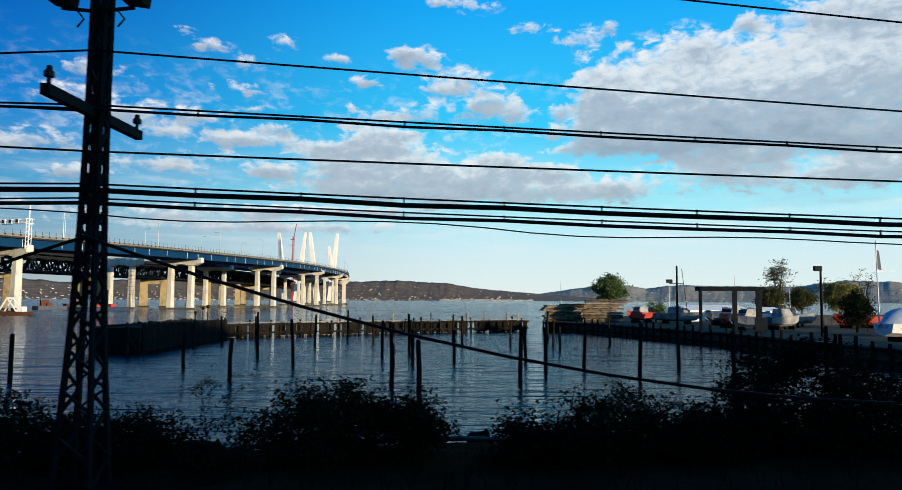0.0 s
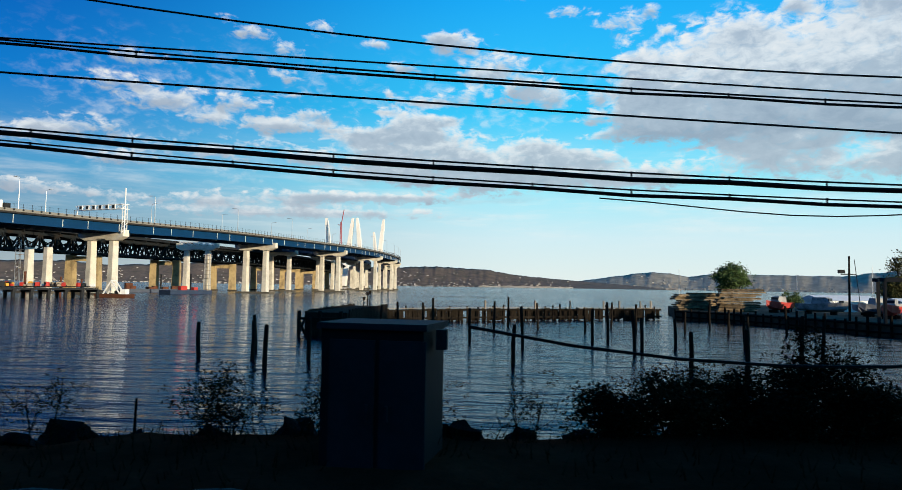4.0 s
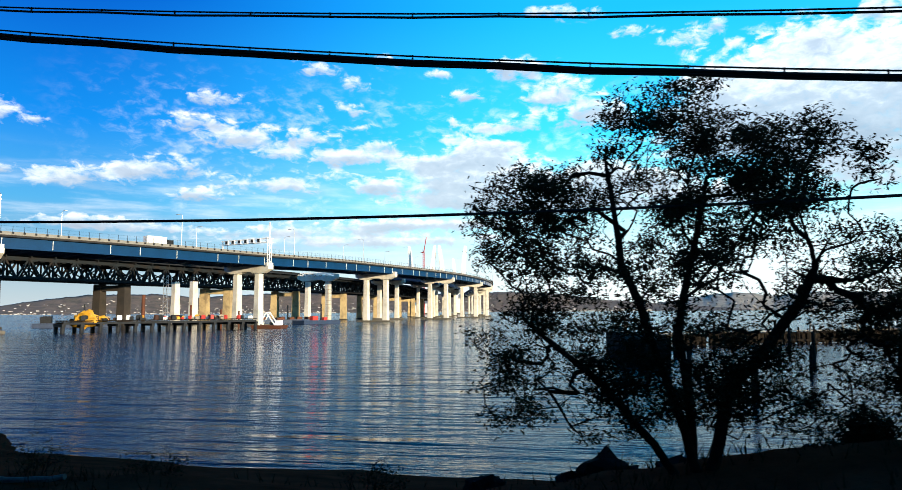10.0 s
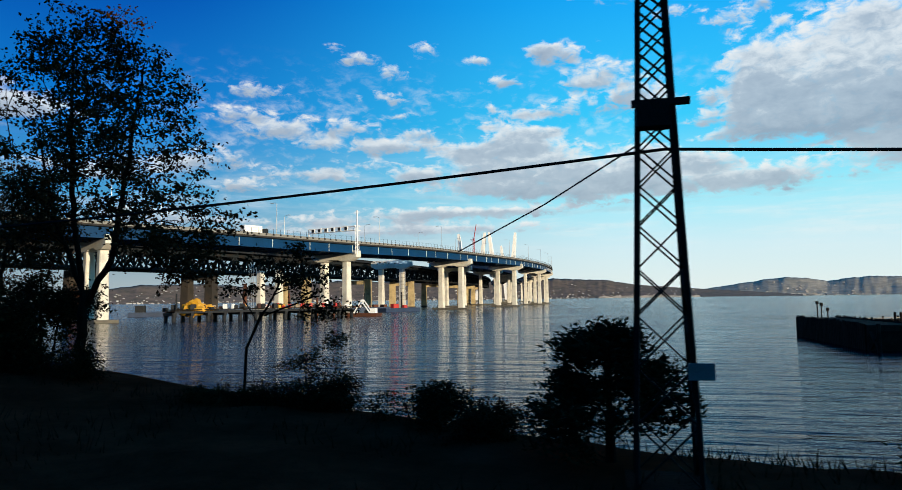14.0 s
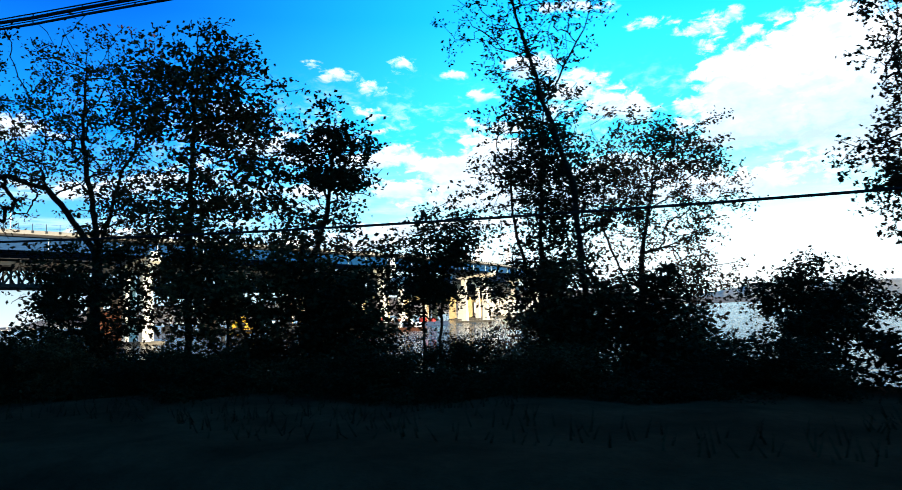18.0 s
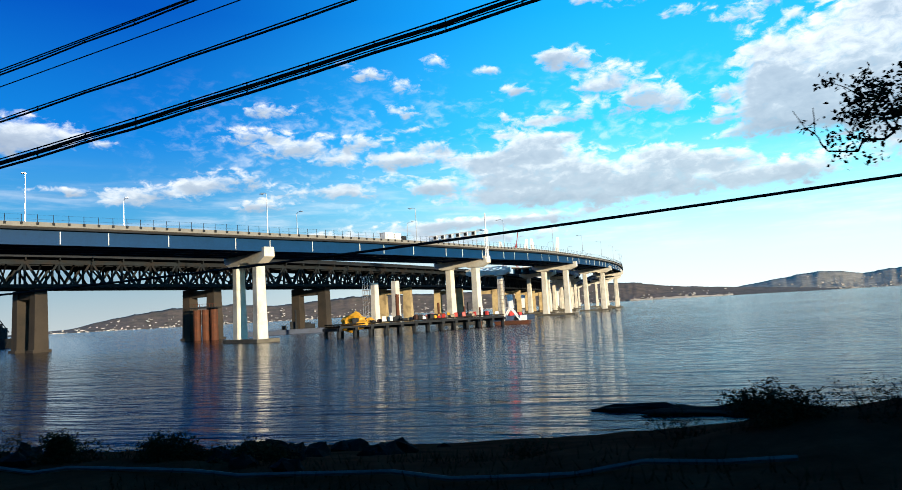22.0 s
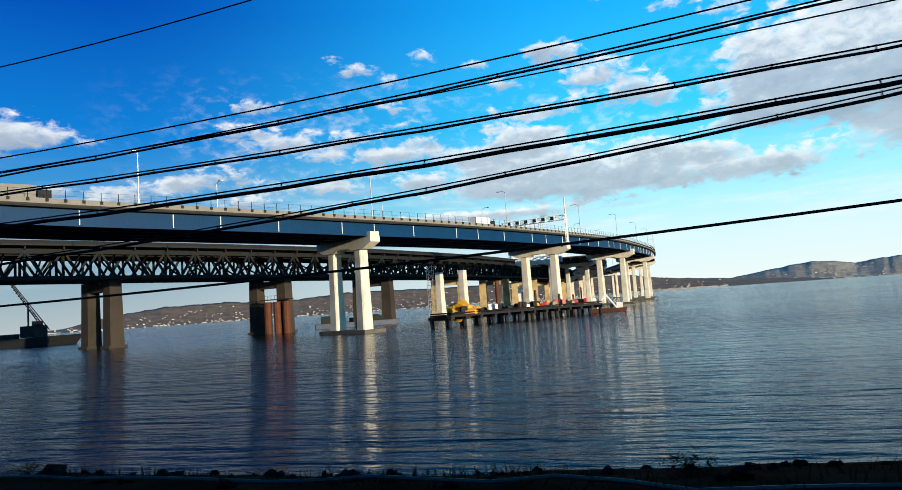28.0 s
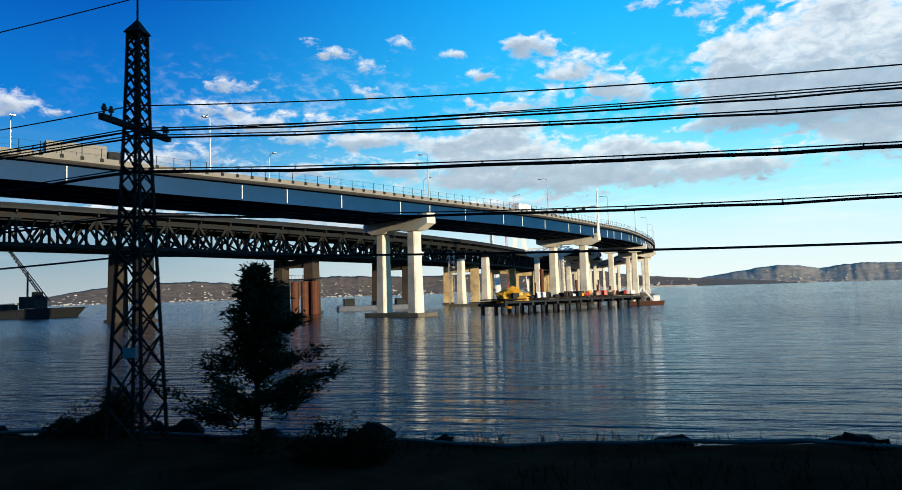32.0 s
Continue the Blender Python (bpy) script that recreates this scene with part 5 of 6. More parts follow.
def build_mooring_piles():
    rng = random.Random(21)
    meshes = []
    for k in range(5):
        h = 2.7 + 0.3 * k
        bow = rng.uniform(-.12, .12)
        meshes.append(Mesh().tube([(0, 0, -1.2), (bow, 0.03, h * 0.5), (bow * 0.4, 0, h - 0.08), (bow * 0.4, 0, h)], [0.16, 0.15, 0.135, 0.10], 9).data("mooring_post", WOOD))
    spots = [(-35.2, 50.1), (-32.3, 44.6), (-30.9, 49.6), (-30.6, 88.6), (-26.2, 88.7), (-23.8, 61.0), (-23.6, 45.2), (-20.5, 70.5), (-12.5, 95.0), (-15.4, 64.2), (-16.4, 51.1), (-6.9, 88.9), (-8.3, 70.9), (-0.6, 89.0), (-6.2, 60.2), (5.4, 89.0), (10.7, 89.1), (5.5, 68.0), (17.7, 89.2), (-6.1, 75.6), (-1.2, 67.0), (-2.8, 43.6), (6.1, 57.4), (9.9, 62.4), (12.5, 53.9), (-39.4, 50.7), (-37.4, 56.7), (19.7, 54.9), (-18.3, 85.8), (-16.5, 98.0), (-4.9, 48.0), (-4.8, 64.2), (-2.0, 99.6), (3.7, 51.7), (11.1, 98.2), (10.6, 81.8), (-31.7, 82.5), (-28.0, 94.1), (17.4, 60.7), (27.0, 56.0), (31.0, 62.0)]
    for i, (x, y) in enumerate(spots):
        ob = new("mooring_post", meshes[i % 5])
        ob.matrix_world = pose(x, y, rng.uniform(-.25, .2), rng.uniform(-2.5, 2.5), rng.uniform(-3, 3), rng.uniform(0, 360))
        tagged(ob, "dark weathered timber mooring post standing in the water", "mooring post", "mooring posts")
    white = [(-20, 109.5), (-12, 114), (-6, 117.5), (0, 121), (3, 123), (7, 125), (9, 126)]
    for x, y in white:
        ob = single("marker_post", Mesh().tube([(x, y, 1.9), (x, y, 3.3)], 0.16, 8), PALE_WOOD, "pale sunlit post on the breakwater walkway", "post", "breakwater posts")


build_mooring_piles()


# ---- the boatyard on its quay ----
def build_quay():
    root = thing("quay", "dark timber-faced boatyard quay with a gravel top", "quay", kind="structure")
    edge = [(14, 128), (21, 118), (26, 103), (31, 88), (33, 70), (36, 58), (60, 50), (140, 60), (220, 150), (160, 220), (60, 190), (20, 160)]
    m = Mesh()
    n = len(edge)
    m.face_set([(x, y, -1) for x, y in edge] + [(x, y, 1.7) for x, y in edge], [tuple(range(n, 2 * n))] + [(j, (j + 1) % n, n + (j + 1) % n, n + j) for j in range(n)])
    part("fill", m, GRAVEL, root)
    rng = random.Random(4)
    for (ax, ay), (bx, by) in zip(edge[:6], edge[1:7]):
        a, b = Vector((ax, ay, 0)), Vector((bx, by, 0))
        d = b - a
        k = int(d.length / 1.6)
        for i in range(k):
            p = a + d * (i / k) + Vector((-0.25, -0.2, 0))
            part("post", Mesh().tube([p - Vector((0, 0, 1)), p + Vector((0, 0, 1.9 + rng.uniform(-.3, .8)))], 0.16, 7), WOOD, root)
        for z in (0.5, 1.45):
            part("waler", Mesh().beam(a + Vector((-.35, -.3, z)), b + Vector((-.35, -.3, z)), 0.2, 0.25), WOOD, root)


build_quay()


STACK_WOOD = material("weathered_dock_timber", (0.34, 0.25, 0.15), 0.9, 0, 0.4, 0.8, 0.4, 12, second=(0.12, 0.09, 0.06), per_piece=0.75, spec=0.1)


def timber_stack(x, y, w, d, layers, turn, label):
    """Old dock sections piled flat: each a deck of planks on stringers, slid and turned a little."""
    root = thing("timber_stack", label, "timber stack", (x, y, 1.7), turn=turn)
    rng = random.Random(int(x * 7 + y))
    z = 0.0
    for k in range(layers):
        slip, skew, wide = rng.uniform(-.7, .7), rng.uniform(-.06, .06), w * rng.uniform(0.78, 1.04)
        for q in (-0.42, 0.0, 0.42):
            part("stringer", Mesh().box((slip, q * d, z + 0.11), (wide, 0.16, 0.22), skew), STACK_WOOD, root)
        for i in range(int(wide / 0.55)):
            u = slip - wide / 2 + (i + 0.5) * 0.55
            part("plank", Mesh().box((u, u * skew + rng.uniform(-.1, .1), z + 0.26), (0.47, d * rng.uniform(.94, 1.03), 0.08), skew), STACK_WOOD, root)
        z += 0.31 + rng.uniform(0, 0.10)


timber_stack(17, 130, 5.6, 3, 8, 6, "stack of weathered dock sections on the quay")
timber_stack(24, 126, 7.5, 3.5, 11, -5, "tall stack of sun-bleached dock sections on the quay")
timber_stack(21, 134, 7, 3.5, 9, 4, "stack of grey dock sections behind the quay edge")


def build_shed(x, y, w, d, h, wall_mat, label, turn, roof_mat):
    root = thing("shed", label, "shed", (x, y, 1.7), turn=turn)
    part("wall", Mesh().box((0, 0, h / 2), (w, d, h)), wall_mat, root)
    r = Mesh()
    r.face_set([(-w / 2 - .3, -d / 2 - .3, h), (w / 2 + .3, -d / 2 - .3, h), (w / 2 + .3, d / 2 + .3, h), (-w / 2 - .3, d / 2 + .3, h), (-w / 2 - .3, 0, h + d * 0.16), (w / 2 + .3, 0, h + d * 0.16)], [(0, 1, 5, 4), (2, 3, 4, 5), (1, 2, 5), (3, 0, 4), (3, 2, 1, 0)])
    part("roof", r, roof_mat, root)
    part("door", Mesh().box((-w * 0.2, -d / 2 - 0.03, 1.1), (1.1, 0.06, 2.1)), GLASS, root)
    for q in (0.12, 0.32):
        part("window", Mesh().box((w * q, -d / 2 - 0.03, h * 0.6), (1.1, 0.06, 0.9)), GLASS, root)


build_shed(47, 138, 14, 6, 2.1, WHITE_PAINT, "long low white boatyard building", 22, WHITE_PAINT)
build_shed(54, 130, 5, 4, 2.1, WHITE_PAINT, "white boatyard workshop with a flat pitched roof", 24, WHITE_PAINT)


def build_boat(x, y, length, turn, hull_mat, label, covered=False, cabin=True):
    root = thing("motor_boat", label, "boat", (x, y, 1.7), group="boats in the yard", turn=turn)
    m = Mesh()
    rings = []
    for k, wdt, keel, sheer in ((-0.5, 0.85, 0.55, 1.75), (-0.2, 1.0, 0.42, 1.75), (0.15, 0.92, 0.42, 1.85), (0.38, 0.5, 0.65, 2.0), (0.5, 0.03, 1.2, 2.15)):
        b = length * 0.17 * wdt
        rings.append([(k * length, 0, keel), (k * length, b * 0.8, keel + 0.35), (k * length, b, sheer), (k * length, -b, sheer), (k * length, -b * 0.8, keel + 0.35)])
    m.v = [p for r in rings for p in r]
    for i in range(len(rings) - 1):
        for j in range(5):
            a, c = i * 5 + j, i * 5 + (j + 1) % 5
            m.f.append((a, c, c + 5, a + 5))
    m.f += [(4, 3, 2, 1, 0), tuple(20 + j for j in range(5))]
    part("hull", m, hull_mat, root)
    if covered:
        t = Mesh()
        b = length * 0.19
        rows_ = []
        for k in range(9):
            u = -1 + 2 * k / 8
            full = max(0.04, (1 - abs(u) ** 2.6)) ** 0.5
            rows_.append([(u * length * 0.54, math.cos(a) * b * full, 1.3 + math.sin(a) * 2.1 * full + 0.06 * math.sin(5 * a + k)) for a in (math.pi * q / 8 for q in range(9))])
        t.v = [p for r in rows_ for p in r]
        t.f = [(i * 9 + q, i * 9 + q + 1, i * 9 + q + 10, i * 9 + q + 9) for i in range(8) for q in range(8)]
        part("cover", t, TARP, root, "pale blue tarpaulin cover", smooth=True)
    elif cabin:
        part("cabin", Mesh().hexa([(-length * .2, -.8, 1.7), (length * .2, -.7, 1.8), (length * .2, .7, 1.8), (-length * .2, .8, 1.7)], [(-length * .18, -.65, 2.8), (length * .08, -.6, 2.8), (length * .08, .6, 2.8), (-length * .18, .65, 2.8)]), OLD_BOAT, root)
        part("windscreen", Mesh().box((length * .14, 0, 2.35), (0.1, 1.3, 0.6)), GLASS, root)
    for q in (-0.3, 0.2):
        part("stand", Mesh().box((q * length, 0, 0.25), (0.3, length * .25, 0.5)), WOOD, root)


rng = random.Random(14)
for i, (x, y, ln) in enumerate(((35, 118, 8), (40, 112, 7), (44, 118, 9), (38, 104, 7), (47, 106, 8), (50, 112, 7), (43, 98, 6.5), (56, 104, 8), (60, 96, 7), (37, 95, 6))):
    build_boat(x, y, ln, rng.uniform(-60, 60) + (180 if i % 2 else 0), (OLD_BOAT, NAVY, OLD_BOAT, RED)[i % 4], ("white motor boat propped up in the yard", "dark blue boat propped up in the yard", "white cabin boat on yard stands", "red-hulled boat on yard stands")[i % 4], cabin=i % 3 != 1)
build_boat(30.2, 124, 6.5, 215, RED, "red-hulled work boat standing beside the timber stacks")
build_boat(43.5, 71, 8, 15, WHITE_PAINT, "boat shrouded in a pale blue winter cover", covered=True)
build_boat(50, 79, 8, 35, NAVY, "dark boat under a pale blue winter cover", covered=True)


def build_hoist(x, y):
    root = thing("boat_hoist", "dark steel travelling boat hoist frame on the quay", "hoist", (x, y, 1.7), turn=-18)
    for u in (-3.3, 0.6, 3.3):
        for w in (-2.0, 2.0):
            part("leg", Mesh().box((u, w, 2.6), (0.35, 0.35, 5.2)), DARK_STEEL, root)
    for w in (-2.0, 2.0):
        part("top_beam", Mesh().box((0, w, 5.3), (7.8, 0.4, 0.45)), DARK_STEEL, root)
    part("cross_beam", Mesh().box((-3.3, 0, 5.3), (0.4, 4.2, 0.45)), DARK_STEEL, root)
    part("machine_box", Mesh().box((3.3, -2.2, 1.1), (1.3, 1.1, 1.6)), DARK_STEEL, root)


build_hoist(32, 88)


def build_yard_lamp(x, y, h, head, label):
    root = thing("yard_lamp", label, "lamp post", (x, y, 1.7))
    part("post", Mesh().tube([(0, 0, 0), (0.05, 0, h)], [0.16, 0.11], 8), WOOD, root)
    if head == "arm":
        part("crossarm", Mesh().beam((-1.0, 0, h * 0.72), (0.9, 0, h * 0.72), 0.12), WOOD, root)
        part("lamp_head", Mesh().box((-0.95, 0, h * 0.76), (0.7, 0.5, 0.45)), DARK_STEEL, root)
        part("brace", Mesh().beam((0.7, 0, h * 0.95), (1.3, 0, h * 0.3), 0.06), DARK_STEEL, root)
    else:
        part("lamp_head", Mesh().box((-0.25, 0, h + 0.2), (0.75, 0.5, 0.55)), DARK_STEEL, root)


build_yard_lamp(27.5, 94, 8.4, "arm", "dark timber yard lamp post with a floodlight on its crossarm")
build_yard_lamp(38.5, 79, 7.2, "top", "dark yard lamp post with a box floodlight on top")
for x, y, h in ((20, 150, 8), (49, 130, 8.5), (58, 128, 6), (40, 140, 7)):
    single("flag_mast", Mesh().tube([(x, y, 1.7), (x, y, 1.7 + h)], [0.08, 0.04], 6), WHITE_PAINT, "thin pale boat mast standing in the yard", "mast", "masts")
fl = thing("flagpole", "pale yard flagpole with a cross yard and a furled dark flag", "flagpole", (47.6, 84, 1.7))
part("pole", Mesh().tube([(0, 0, 0), (0, 0, 11)], [0.1, 0.05], 8), WHITE_PAINT, fl)
part("yard", Mesh().beam((-2.2, 0, 7.2), (2.2, 0, 7.4), 0.07), WHITE_PAINT, fl)
part("flag", Mesh().hexa([(0.05, -.05, 7.6), (.5, -.05, 7.5), (.5, .05, 7.5), (.05, .05, 7.6)], [(0.0, -.03, 9.9), (.3, -.03, 9.7), (.3, .03, 9.7), (.0, .03, 9.9)]), NAVY, fl)


def build_van(x, y, turn):
    root = thing("van", "white panel van parked in the yard", "van", (x, y, 1.7), turn=turn)
    part("body", Mesh().hexa([(-2.3, -.9, .4), (2.4, -.9, .4), (2.4, .9, .4), (-2.3, .9, .4)], [(-2.3, -.85, 2.1), (1.2, -.85, 2.1), (1.2, .85, 2.1), (-2.3, .85, 2.1)]), WHITE_PAINT, root)
    part("windscreen", Mesh().box((1.75, 0, 1.5), (0.12, 1.5, 0.7)), GLASS, root)
    for u in (-1.5, 1.6):
        for w in (-0.9, 0.9):
            part("wheel", Mesh().tube([(u, w - .1, .35), (u, w + .1, .35)], 0.35, 10), CABLE, root)


build_van(42, 99, 10)


def build_fence():
    root = thing("yard_fence", "grey board fence round the boatyard", "fence")
    a, b = Vector((50, 121, 1.7)), Vector((80, 103, 1.7))
    n = 70
    board = Mesh().box((0, 0, 0.8), (0.44, 0.06, 1.6)).data("board", PALE_WOOD)
    turn = math.atan2(b.y - a.y, b.x - a.x)
    for i in range(n):
        ob = new("board", board)
        ob.location, ob.rotation_euler, ob.parent = a.lerp(b, i / n), (0, 0, turn), root
    part("rail", Mesh().beam(a + Vector((0, 0.1, 1.2)), b + Vector((0, 0.1, 1.2)), 0.08), PALE_WOOD, root)


build_fence()


# ---- trees and shrubs ----
class Grown:
    """Limbs that reach from the stems into a crown's envelope; twigs at their ends carry the leaves."""
    def __init__(self, seed):
        self.r = random.Random(seed)
        self.p, self.up, self.runs = [], [], []

    def stem(self, pts):
        """A main stem through the given points, in short lengths."""
        run, last = [], -1
        for i, q in enumerate(self.p):
            if (q - Vector(pts[0])).length < 0.4 and (last < 0 or (q - Vector(pts[0])).length < (self.p[last] - Vector(pts[0])).length):
                last = i
        for a, b in zip(pts, pts[1:]):
            a, b = Vector(a), Vector(b)
            n = max(2, int((b - a).length / 0.3))
            for i in range(n + (b == Vector(pts[-1]))):
                q = a.lerp(b, i / n)
                q += Vector((self.r.uniform(-.03, .03), self.r.uniform(-.03, .03), 0))
                self.p.append(q)
                self.up.append(last)
                last = len(self.p) - 1
                run.append(last)
        self.runs.append(run)

    def fill(self, c, size, count, shell=0.45, rise=0.6):
        """Grow limbs to points inside an ellipsoid, the nearest points first."""
        c, goals = Vector(c), []
        while len(goals) < count:
            v = Vector((self.r.gauss(0, 1), self.r.gauss(0, 1), self.r.gauss(0, 1))).normalized()
            k = self.r.random() ** shell
            k *= 0.82 + 0.45 * noise.noise(v * 1.7 + c)
            goals.append(c + Vector((v.x * size[0], v.y * size[1], v.z * size[2])) * k)
        arr = np.array([tuple(q) for q in self.p])
        goals.sort(key=lambda g: float(np.min(np.sum((arr - np.array(g)) ** 2, axis=1))))
        for g in goals:
            arr = np.array([tuple(q) for q in self.p])
            away = np.array(g) - arr
            cost = np.sqrt(np.sum(away ** 2, axis=1)) + rise * np.maximum(0, 0.25 - away[:, 2])
            k = int(np.argmin(cost))
            a = self.p[k]
            way = g - a
            if way.length < 0.12:
                continue
            back = self.up[k]
            lead = (a - self.p[back]).normalized() if back >= 0 else Vector((0, 0, 1))
            n = max(2, int(way.length / 0.22))
            run, last = [k], k
            for i in range(1, n + 1):
                f = i / n
                q = a + way * f + lead * (way.length * 0.28 * f * (1 - f)) + Vector((self.r.gauss(0, .03), self.r.gauss(0, .03), self.r.gauss(0, .03)))
                self.p.append(q)
                self.up.append(last)
                last = len(self.p) - 1
                run.append(last)
            self.runs.append(run)

    def wood(self, tip, power):
        n = len(self.p)
        load = [0.0] * n
        kids = [0] * n
        for i in range(n):
            if self.up[i] >= 0:
                kids[self.up[i]] += 1
        for i in range(n - 1, -1, -1):
            if kids[i] == 0:
                load[i] = tip ** power
            if self.up[i] >= 0:
                load[self.up[i]] += load[i]
        self.rad = [v ** (1 / power) for v in load]
        self.tips = [i for i in range(n) if self.rad[i] < tip * 1.9]
        m = Mesh()
        for run in self.runs:
            top = [min(self.rad[i], self.rad[run[1]] * 1.15) if j == 0 else self.rad[i] for j, i in enumerate(run)]
            m.tube([self.p[i] for i in run], top, 7 if top[0] > 0.05 else 4, caps=False)
        return m

    def leaves(self, count, size, spread, broad=0.26, droop=0.3, spray=8):
        """Leaves in small sprays round the twig ends, so that the sky shows between the sprays."""
        m, r = Mesh(), self.r
        full = [i for i in self.tips if noise.noise(self.p[i] * 0.75 + Vector((count * 0.013, 1.7, 0.4))) > -0.24]
        for _ in range(count // spray):
            p = self.p[r.choice(full if full and r.random() < 0.86 else self.tips)]
            mid = p + Vector((r.gauss(0, spread), r.gauss(0, spread), r.gauss(0, spread * 0.7) - spread * 0.2))
            lean = Vector((r.uniform(-1, 1), r.uniform(-1, 1), r.uniform(-0.5, 0.3))).normalized()
            near = size * r.uniform(0.5, 1.1)
            for _ in range(spray):
                c = mid + lean * r.gauss(0, near * 1.1) + Vector((r.gauss(0, near), r.gauss(0, near), r.gauss(0, near * 0.55)))
                s = size * r.uniform(0.55, 1.25)
                a = (lean * 0.5 + Vector((r.uniform(-1, 1), r.uniform(-1, 1), r.uniform(-0.8, 0.8) - droop))).normalized()
                b = a.cross(Vector((r.uniform(-1, 1), r.uniform(-1, 1), r.uniform(-1, 1)))).normalized() * s * broad
                q = a.cross(b) * 0.35
                m.face_set([c, c + a * s * 0.45 + b + q, c + a * s, c + a * s * 0.55 - b + q], [(0, 1, 2), (0, 2, 3)])
        return m


def tree(name, label, seed, stems, crowns, count, leaf, leaf_size, spread=0.13, broad=0.26, category="tree", tip=0.007, power=2.05, group=""):
    g = Grown(seed)
    for pts in stems:
        g.stem(pts)
    for c, size, n in crowns:
        g.fill(c, size, n)
    root = thing(name, label, category, group=group)
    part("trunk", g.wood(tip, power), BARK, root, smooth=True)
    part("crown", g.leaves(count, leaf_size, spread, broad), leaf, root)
    return root


def stand(x, y, dz=-0.2):
    return (x, y, ground_z(x, y) + dz)


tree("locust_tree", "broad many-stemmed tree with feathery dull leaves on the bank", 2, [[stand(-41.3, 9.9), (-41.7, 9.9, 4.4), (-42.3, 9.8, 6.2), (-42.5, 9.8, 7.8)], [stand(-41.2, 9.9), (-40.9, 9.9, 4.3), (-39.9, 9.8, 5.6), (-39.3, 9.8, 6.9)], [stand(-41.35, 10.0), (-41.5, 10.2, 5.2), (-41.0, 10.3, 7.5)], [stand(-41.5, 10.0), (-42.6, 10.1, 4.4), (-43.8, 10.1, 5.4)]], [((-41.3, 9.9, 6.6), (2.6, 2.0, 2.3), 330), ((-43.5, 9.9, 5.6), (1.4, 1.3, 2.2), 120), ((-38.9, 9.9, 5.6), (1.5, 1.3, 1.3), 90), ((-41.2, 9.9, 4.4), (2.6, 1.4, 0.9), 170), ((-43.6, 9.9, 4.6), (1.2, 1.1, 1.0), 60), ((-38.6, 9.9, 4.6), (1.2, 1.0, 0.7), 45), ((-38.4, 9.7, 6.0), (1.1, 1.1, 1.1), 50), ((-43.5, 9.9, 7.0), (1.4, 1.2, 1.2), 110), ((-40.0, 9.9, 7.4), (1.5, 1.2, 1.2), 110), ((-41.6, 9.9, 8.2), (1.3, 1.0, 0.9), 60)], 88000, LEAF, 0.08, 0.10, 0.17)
tree("maple_tree", "tall half-bare tree with sparse dark leaves", 5, [[stand(-75.9, 15.1), (-75.8, 15.1, 5.6), (-76.3, 15.1, 8.5), (-76.4, 15.1, 12.5)], [(-75.8, 15.1, 5.4), (-74.9, 15.0, 6.6), (-74.4, 15.0, 9.5), (-74.0, 15.0, 12.0)], [(-75.8, 15.1, 5.7), (-77.0, 15.2, 8.0), (-77.6, 15.2, 10.5)]], [((-75.5, 15.1, 10.6), (3.4, 2.8, 4.2), 480), ((-73.0, 14.8, 7.3), (2.4, 1.8, 1.6), 130), ((-77.4, 15.2, 7.6), (1.4, 1.4, 1.6), 70)], 25500, LEAF_RUST, 0.112, 0.16, 0.32, tip=0.008)
tree("oak_tree", "dense dark tree above the bank scrub", 7, [[stand(-84.9, 18.5), (-84.8, 18.5, 7.0), (-84.5, 18.5, 11.5)], [(-84.9, 18.5, 5.0), (-85.5, 18.4, 8.0), (-85.4, 18.4, 10.0)]], [((-84.6, 18.5, 9.0), (2.1, 1.7, 3.4), 300), ((-84.6, 18.3, 6.2), (2.2, 1.6, 1.8), 130)], 15000, LEAF, 0.122, 0.203, 0.30)
tree("oak_tree", "slender tree with thin autumn leaves above the bank", 8, [[stand(-82.4, 18.6), (-82.3, 18.6, 6.5), (-81.6, 18.6, 10.2)], [(-82.4, 18.6, 5.2), (-83.2, 18.6, 7.5), (-83.0, 18.6, 9.5)]], [((-81.8, 18.6, 8.6), (2.3, 1.8, 2.5), 260), ((-81.4, 18.4, 6.0), (2.2, 1.6, 1.8), 130)], 14500, LEAF_RUST, 0.101, 0.189, 0.28)
tree("ash_tree", "leaning bare-topped tree with a few leaves", 9, [[stand(-83.6, 15.6), (-83.8, 15.6, 8.2), (-84.4, 15.6, 10.2), (-85.0, 15.6, 12.8)], [(-84.3, 15.6, 10.0), (-83.4, 15.6, 11.6), (-82.9, 15.6, 13.0)]], [((-84.8, 15.6, 12.2), (2.2, 1.5, 2.0), 150), ((-84.2, 15.6, 9.3), (1.5, 1.2, 1.5), 60)], 3400, LEAF, 0.101, 0.145, 0.24)
tree("oak_tree", "tall dense rust-brown tree above the bank", 12, [[stand(-92.8, 15.1), (-92.8, 15.1, 7.0), (-92.5, 15.1, 12.5)]], [((-92.3, 15.1, 10.2), (2.4, 1.9, 3.6), 300), ((-92.2, 15.0, 6.9), (2.8, 1.8, 2.0), 150)], 15500, LEAF_RUST, 0.13, 0.217, 0.32, tip=0.007)
